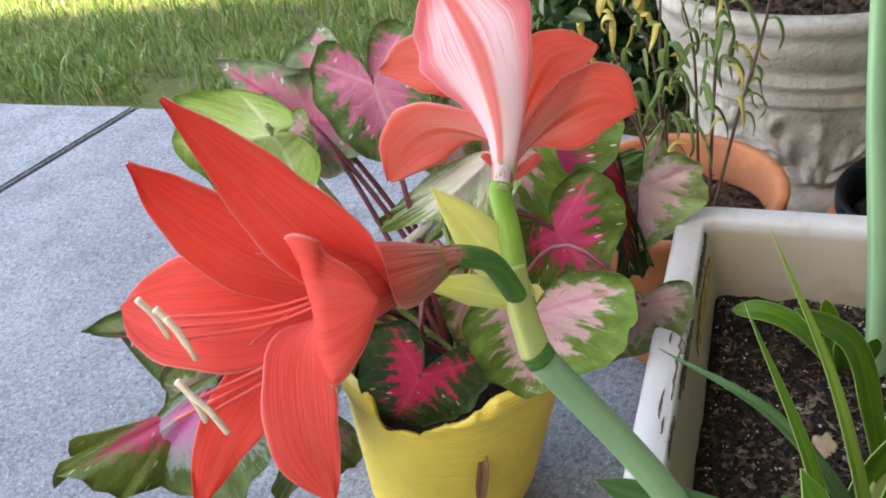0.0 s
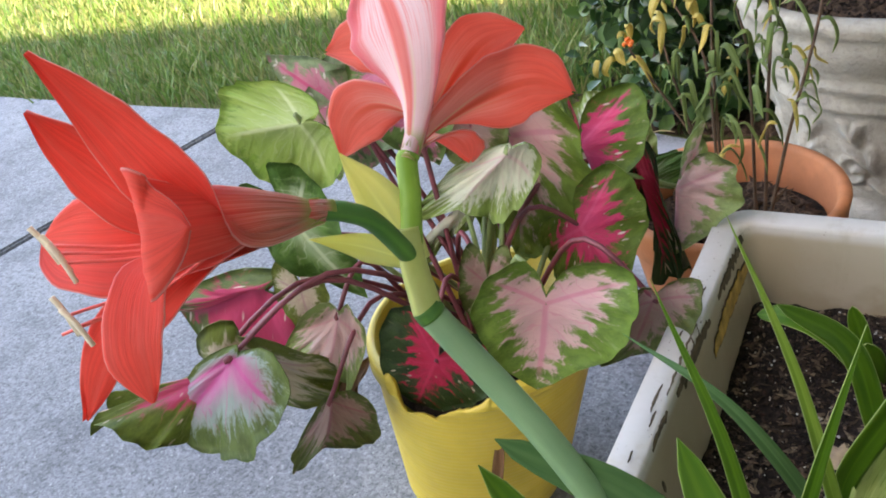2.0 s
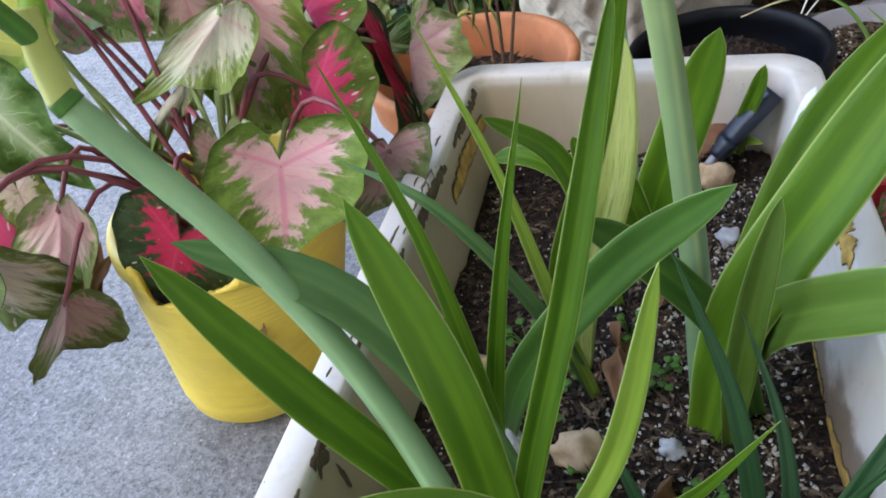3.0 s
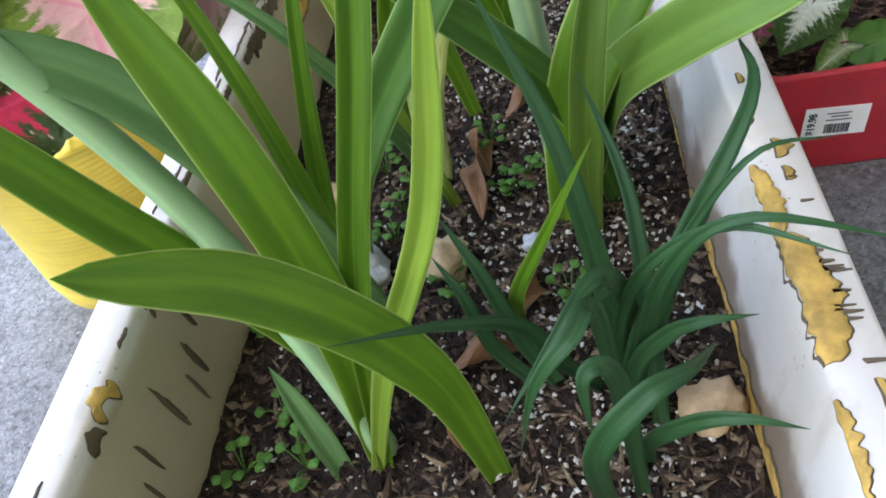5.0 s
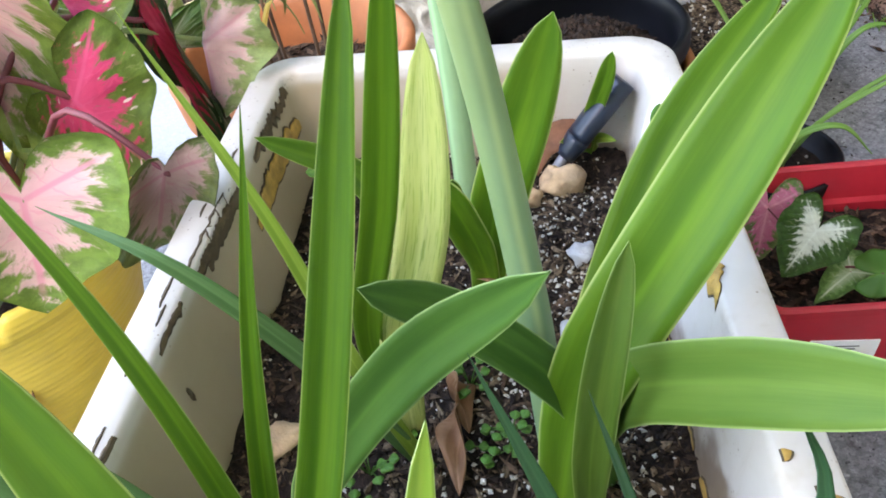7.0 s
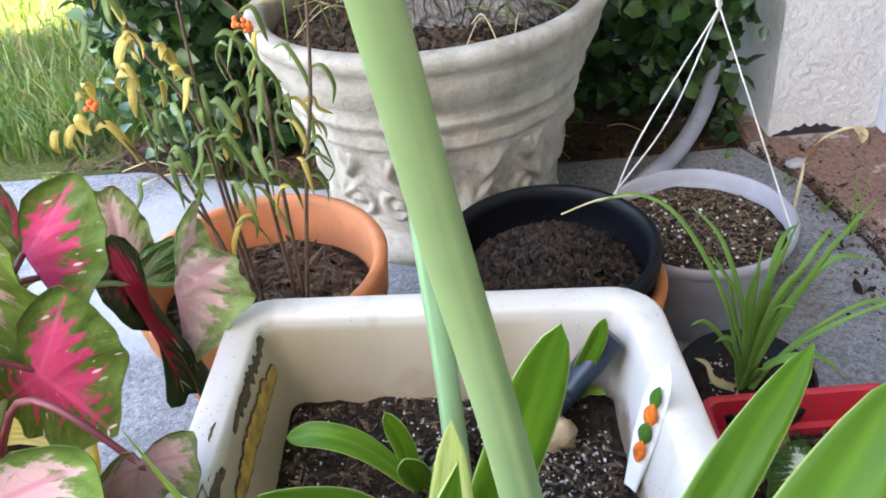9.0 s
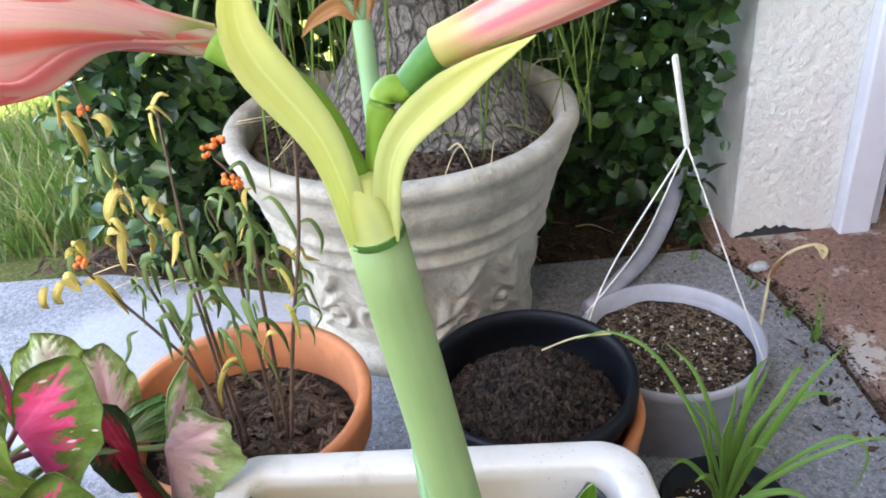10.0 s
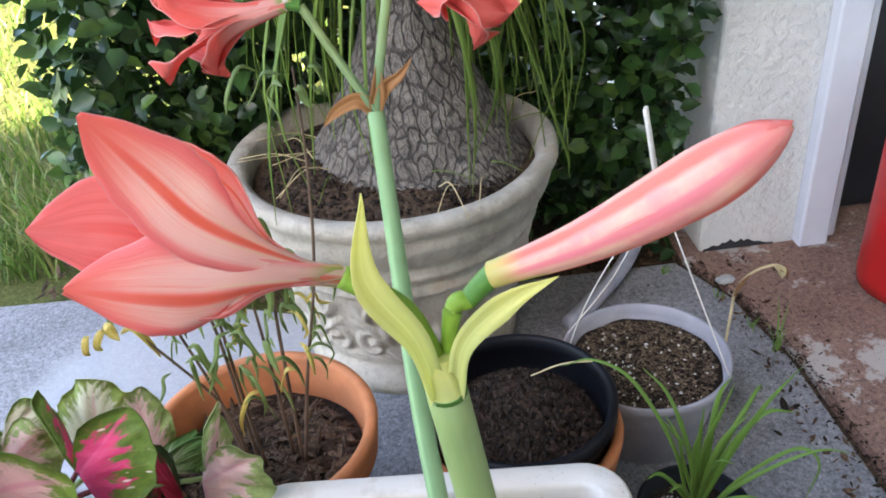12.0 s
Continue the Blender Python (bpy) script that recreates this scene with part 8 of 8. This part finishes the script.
    pot = thing("small_nursery_pot", "small black nursery pot with a grassy plant", "flower pot", (c[0], c[1], 0))
    part("body", lathe([(0, 0), (0.05, 0.0), (0.053, 0.004), (0.068, 0.095), (0.073, 0.098), (0.074, 0.112), (0.071, 0.115), (0.068, 0.112), (0.062, 0.085), (0, 0.084)], 48, (c[0], c[1], 0)), M["black"], pot)
    disc_soil(c[0], c[1], 0.088, 0.063, M["mix"], pot, 6, 0.004, 30, 8)
    scatter("perlite", 60, round_spot(c[0], c[1], 0.092, 0.058), 0.0025, M["perlite"], pot, "perlite grains", 71, 0.8, 1.2)
    top = thing("grassy_plant", "arching narrow green leaves growing from the small black pot", "plant", (c[0], c[1], 0.088))
    o = V(c[0], c[1], 0.088)
    rows = [[(0.545, 1.05, 0.2), (0.5, 1.09, 0.29), (0.456, 1.12, 0.308), (0.42, 1.13, 0.295)], [(0.6, 1.03, 0.2), (0.635, 1.025, 0.29), (0.67, 1.02, 0.351)], [(0.585, 1.0, 0.16), (0.62, 0.985, 0.178), (0.654, 0.98, 0.144)],
            [(0.6, 1.02, 0.15), (0.65, 1.01, 0.2), (0.698, 1.0, 0.23), (0.73, 0.99, 0.23)], [(0.54, 1.02, 0.17), (0.51, 1.01, 0.215), (0.49, 1.0, 0.22)], [(0.61, 1.045, 0.2), (0.65, 1.05, 0.25), (0.691, 1.05, 0.245)],
            [(0.56, 1.035, 0.2), (0.53, 1.03, 0.26), (0.514, 1.03, 0.283)], [(0.58, 1.05, 0.2), (0.595, 1.05, 0.26), (0.607, 1.05, 0.305)], [(0.57, 1.045, 0.18), (0.572, 1.05, 0.23), (0.574, 1.05, 0.275)],
            [(0.555, 1.045, 0.18), (0.545, 1.05, 0.23), (0.53, 1.06, 0.26)], [(0.6, 1.05, 0.19), (0.63, 1.06, 0.25), (0.655, 1.08, 0.265), (0.67, 1.1, 0.24)], [(0.55, 1.02, 0.16), (0.53, 1.0, 0.2), (0.515, 0.99, 0.205)],
            [(0.62, 1.03, 0.16), (0.68, 1.02, 0.215), (0.705, 1.005, 0.2), (0.69, 0.995, 0.15)], [(0.565, 1.06, 0.19), (0.545, 1.09, 0.26), (0.52, 1.12, 0.285)], [(0.59, 1.06, 0.2), (0.61, 1.09, 0.25), (0.64, 1.12, 0.25)],
            [(0.575, 1.02, 0.19), (0.578, 1.0, 0.235), (0.585, 0.98, 0.25)], [(0.56, 1.03, 0.18), (0.555, 1.025, 0.23), (0.56, 1.02, 0.27)], [(0.585, 1.04, 0.18), (0.6, 1.04, 0.23), (0.625, 1.035, 0.27)]]
    for k, r in enumerate(rows):
        part("leaf", blade([o + V((k % 5 - 2) * 0.004, (k % 3 - 1) * 0.005, 0)] + r, 0.0052 + 0.0016 * (k % 3), (0.1, -0.5, 0.9), "narrow", 0.5, 20, 2), M["grass_leaf"], top)
    part("leaf_end", tube([(0.456, 1.12, 0.307), (0.42, 1.135, 0.294), (0.382, 1.14, 0.277)], 0.0016, 0.0008, 6, 10), M["straw"], top, "dry pale leaf end")
    part("leaf", blade([o + V(-0.01, 0, 0), (0.525, 1.01, 0.13), (0.51, 0.995, 0.17), (0.495, 0.985, 0.19)], 0.011, (0.1, -0.5, 0.9), "narrow", 0.5, 16, 2), M["straw"], top, "dry straw-coloured leaf")


lily_grass()


def bed_litter():
    """Pine straw and bits along the bed and the slab edge."""
    top = thing("leaf_litter", "dry twigs and leaf litter along the slab edge", "litter", (0.3, 1.75, 0))

    def along_bed(r):
        x = r.uniform(-0.55, 0.8)
        return (x, 1.73 + 0.15 * min(1, max(0, (0.0 - x) / 0.3)) + abs(r.gauss(0, 0.08)), 0.004)

    scatter("litter_bit", 560, along_bed, 0.01, M["chips"], top, "brown leaf bits", 81, 0.2, 3.0)
    scatter("litter_bit", 160, lambda r: (0.83 + abs(r.gauss(0, 0.05)), r.uniform(0.95, 1.72), 0.003), 0.006, M["chips"], top, "dark crumbs in the slab joint", 82, 0.4, 2.0)
    rnd = random.Random(6)
    for i in range(16):
        x, y, a = rnd.uniform(-0.3, 0.78), 1.78 + rnd.uniform(0, 0.1), rnd.uniform(0, 6.3)
        d = V(math.cos(a), math.sin(a) * 0.4, 0)
        part("twig", tube([V(x, y, 0.008), V(x, y, 0.012 + rnd.uniform(0, 0.02)) + d * 0.05, V(x, y, 0.008) + d * 0.12], 0.0015, 0.001, 5, 8), M["straw" if i % 2 else "twig"], top)


bed_litter()


# ---------------------------------------------------------------- small things on the slab
slab("porch_joint", [(0.888, -0.9), (0.908, -0.9), (0.908, 1.4), (0.878, 1.607), (0.815, 1.742), (0.795, 1.736), (0.858, 1.6), (0.888, 1.4)], -0.07, -0.012, M["mulch"], "dirt-filled joint between slab and porch", "joint")

joint_dirt = thing("joint_dirt", "dark crumbs and dirt along the slab joint", "dirt", (0.88, 1.35, 0))


def along_joint(rnd):
    y = rnd.uniform(0.9, 1.72)
    x = float(np.interp(y, [0.9, 1.4, 1.6, 1.735], [0.898, 0.898, 0.868, 0.805])) + rnd.gauss(0, 0.011)
    return (x, y, 0.001)


scatter("dirt_crumb", 420, along_joint, 0.0035, M["compost"], joint_dirt, "dark crumbs", 91, 0.5, 2.0)
scatter("dirt_crumb", 90, lambda r: (0.9 + abs(r.gauss(0, 0.07)), r.uniform(1.2, 1.74), 0.003), 0.0024, M["compost"], joint_dirt, "dark crumbs", 92, 0.5, 2.4)
scatter("dirt_crumb", 200, lambda r: (r.uniform(0.62, 0.88), 1.3 + r.gauss(0, 0.16), 0.002), 0.002, M["compost"], joint_dirt, "dark crumbs", 93, 0.5, 2.2)

for k, (x, y, l, a) in enumerate(((0.825, 1.296, 0.016, 1.4), (0.842, 1.29, 0.01, 0.4), (0.79, 1.24, 0.008, 2.1), (0.852, 1.33, 0.008, 0.9))):
    ob = link("bark_bit", pebble(l * 0.6, 30 + k, (1.6, 0.6, 0.5), sub=2, rough=0.5), M["compost"])
    ob.matrix_world = Matrix.Translation((x, y, l * 0.18)) @ pose(0, 0, 0, 0, 0, math.degrees(a))
    tagged(ob, "black curled bit of bark lying on the concrete", "bark bit", "bits on the slab")
ob = link("stone", pebble(0.016, 44, (1.2, 0.8, 0.55), sub=2, rough=0.4), M["stone_white"])
ob.matrix_world = Matrix.Translation((0.864, 1.645, 0.005))
tagged(ob, "broken white chip lying in the slab joint", "stone")

stem = thing("withered_flower", "dry bent flower with a withered head by the grey basket", "dead flower", (0.745, 1.36, 0))
part("stalk", tube([(0.74, 1.36, 0.0), (0.745, 1.365, 0.08), (0.76, 1.39, 0.13), (0.778, 1.42, 0.153), (0.802, 1.42, 0.184), (0.835, 1.42, 0.194), (0.851, 1.42, 0.188)], 0.0024, 0.0022, 7, 30), M["straw"], stem)
part("withered_head", blade([(0.835, 1.42, 0.195), (0.85, 1.418, 0.186), (0.853, 1.417, 0.168)], 0.014, (0, -1, 0.3), "oval", 0.8, 12, 4, None, 0.001, 0.8), M["straw"], stem, "withered straw-coloured flower head")
part("withered_head", blade([(0.838, 1.42, 0.192), (0.856, 1.42, 0.18), (0.862, 1.417, 0.162)], 0.01, (0.3, -1, 0.2), "oval", 0.8, 12, 4, None, 0.001, -0.6), M["dead"], stem)
part("sheath", blade([(0.77, 1.41, 0.146), (0.781, 1.418, 0.162), (0.8, 1.419, 0.183)], 0.008, (0, -1, 0.3), "oval", 0.7, 10, 2), M["dead"], stem)


def weed_tuft(x, y, n, h, seed, label):
    top = thing("grass_weed", label, "weed", (x, y, 0), "weeds in the slab joint")
    rnd = random.Random(seed)
    for _ in range(n):
        a = rnd.uniform(0, 6.3)
        d = V(math.cos(a), math.sin(a), 0)
        l = h * rnd.uniform(0.5, 1.1)
        o = V(x + rnd.gauss(0, 0.004), y + rnd.gauss(0, 0.004), -0.008)
        part("leaf", blade([o, o + d * l * 0.1 + V(0, 0, l * 0.55), o + d * l * 0.3 + V(0, 0, l)], 0.003, d + V(0, 0, 0.5), "narrow", 0.3, 8, 2), M["grass_leaf"], top)


weed_tuft(0.872, 1.43, 5, 0.1, 1, "thin grass weed growing from the slab joint")
weed_tuft(0.86, 1.5, 7, 0.03, 2, "tiny green weed in the slab joint")
weed_tuft(0.84, 1.6, 9, 0.025, 3, "tiny green weed in the slab joint")
weed_tuft(0.76, 1.7, 9, 0.03, 4, "tiny green weed in the slab joint")
weed_tuft(0.66, 1.72, 10, 0.035, 5, "tiny green weed in the slab joint")

# broken stucco at the wall's foot
chip = bmesh.new()
n = 26
up = [chip.verts.new((0.862 + 0.15 * i / n, 1.7625, 0.004 + 0.022 * math.sin(math.pi * min(1, i / n * 1.1)) * (0.65 + 0.6 * noise.noise(V(i * 0.45, 2, 0)) + 0.3 * noise.noise(V(i * 1.3, 5, 0))))) for i in range(n + 1)]
lo = [chip.verts.new((0.862 + 0.15 * i / n, 1.7625, 0.0)) for i in range(n + 1)]
for i in range(n):
    chip.faces.new((lo[i], lo[i + 1], up[i + 1], up[i]))
r = bmesh.ops.extrude_face_region(chip, geom=chip.faces[:])
for v in r["geom"]:
    if isinstance(v, bmesh.types.BMVert):
        v.co.y += 0.004
bmesh.ops.recalc_face_normals(chip, faces=chip.faces[:])
chip.transform(Matrix.Translation((0, -0.008, 0)))
setting("wall_damage", chip, M["joint"], "dark broken patch at the foot of the stucco wall", "wall damage")
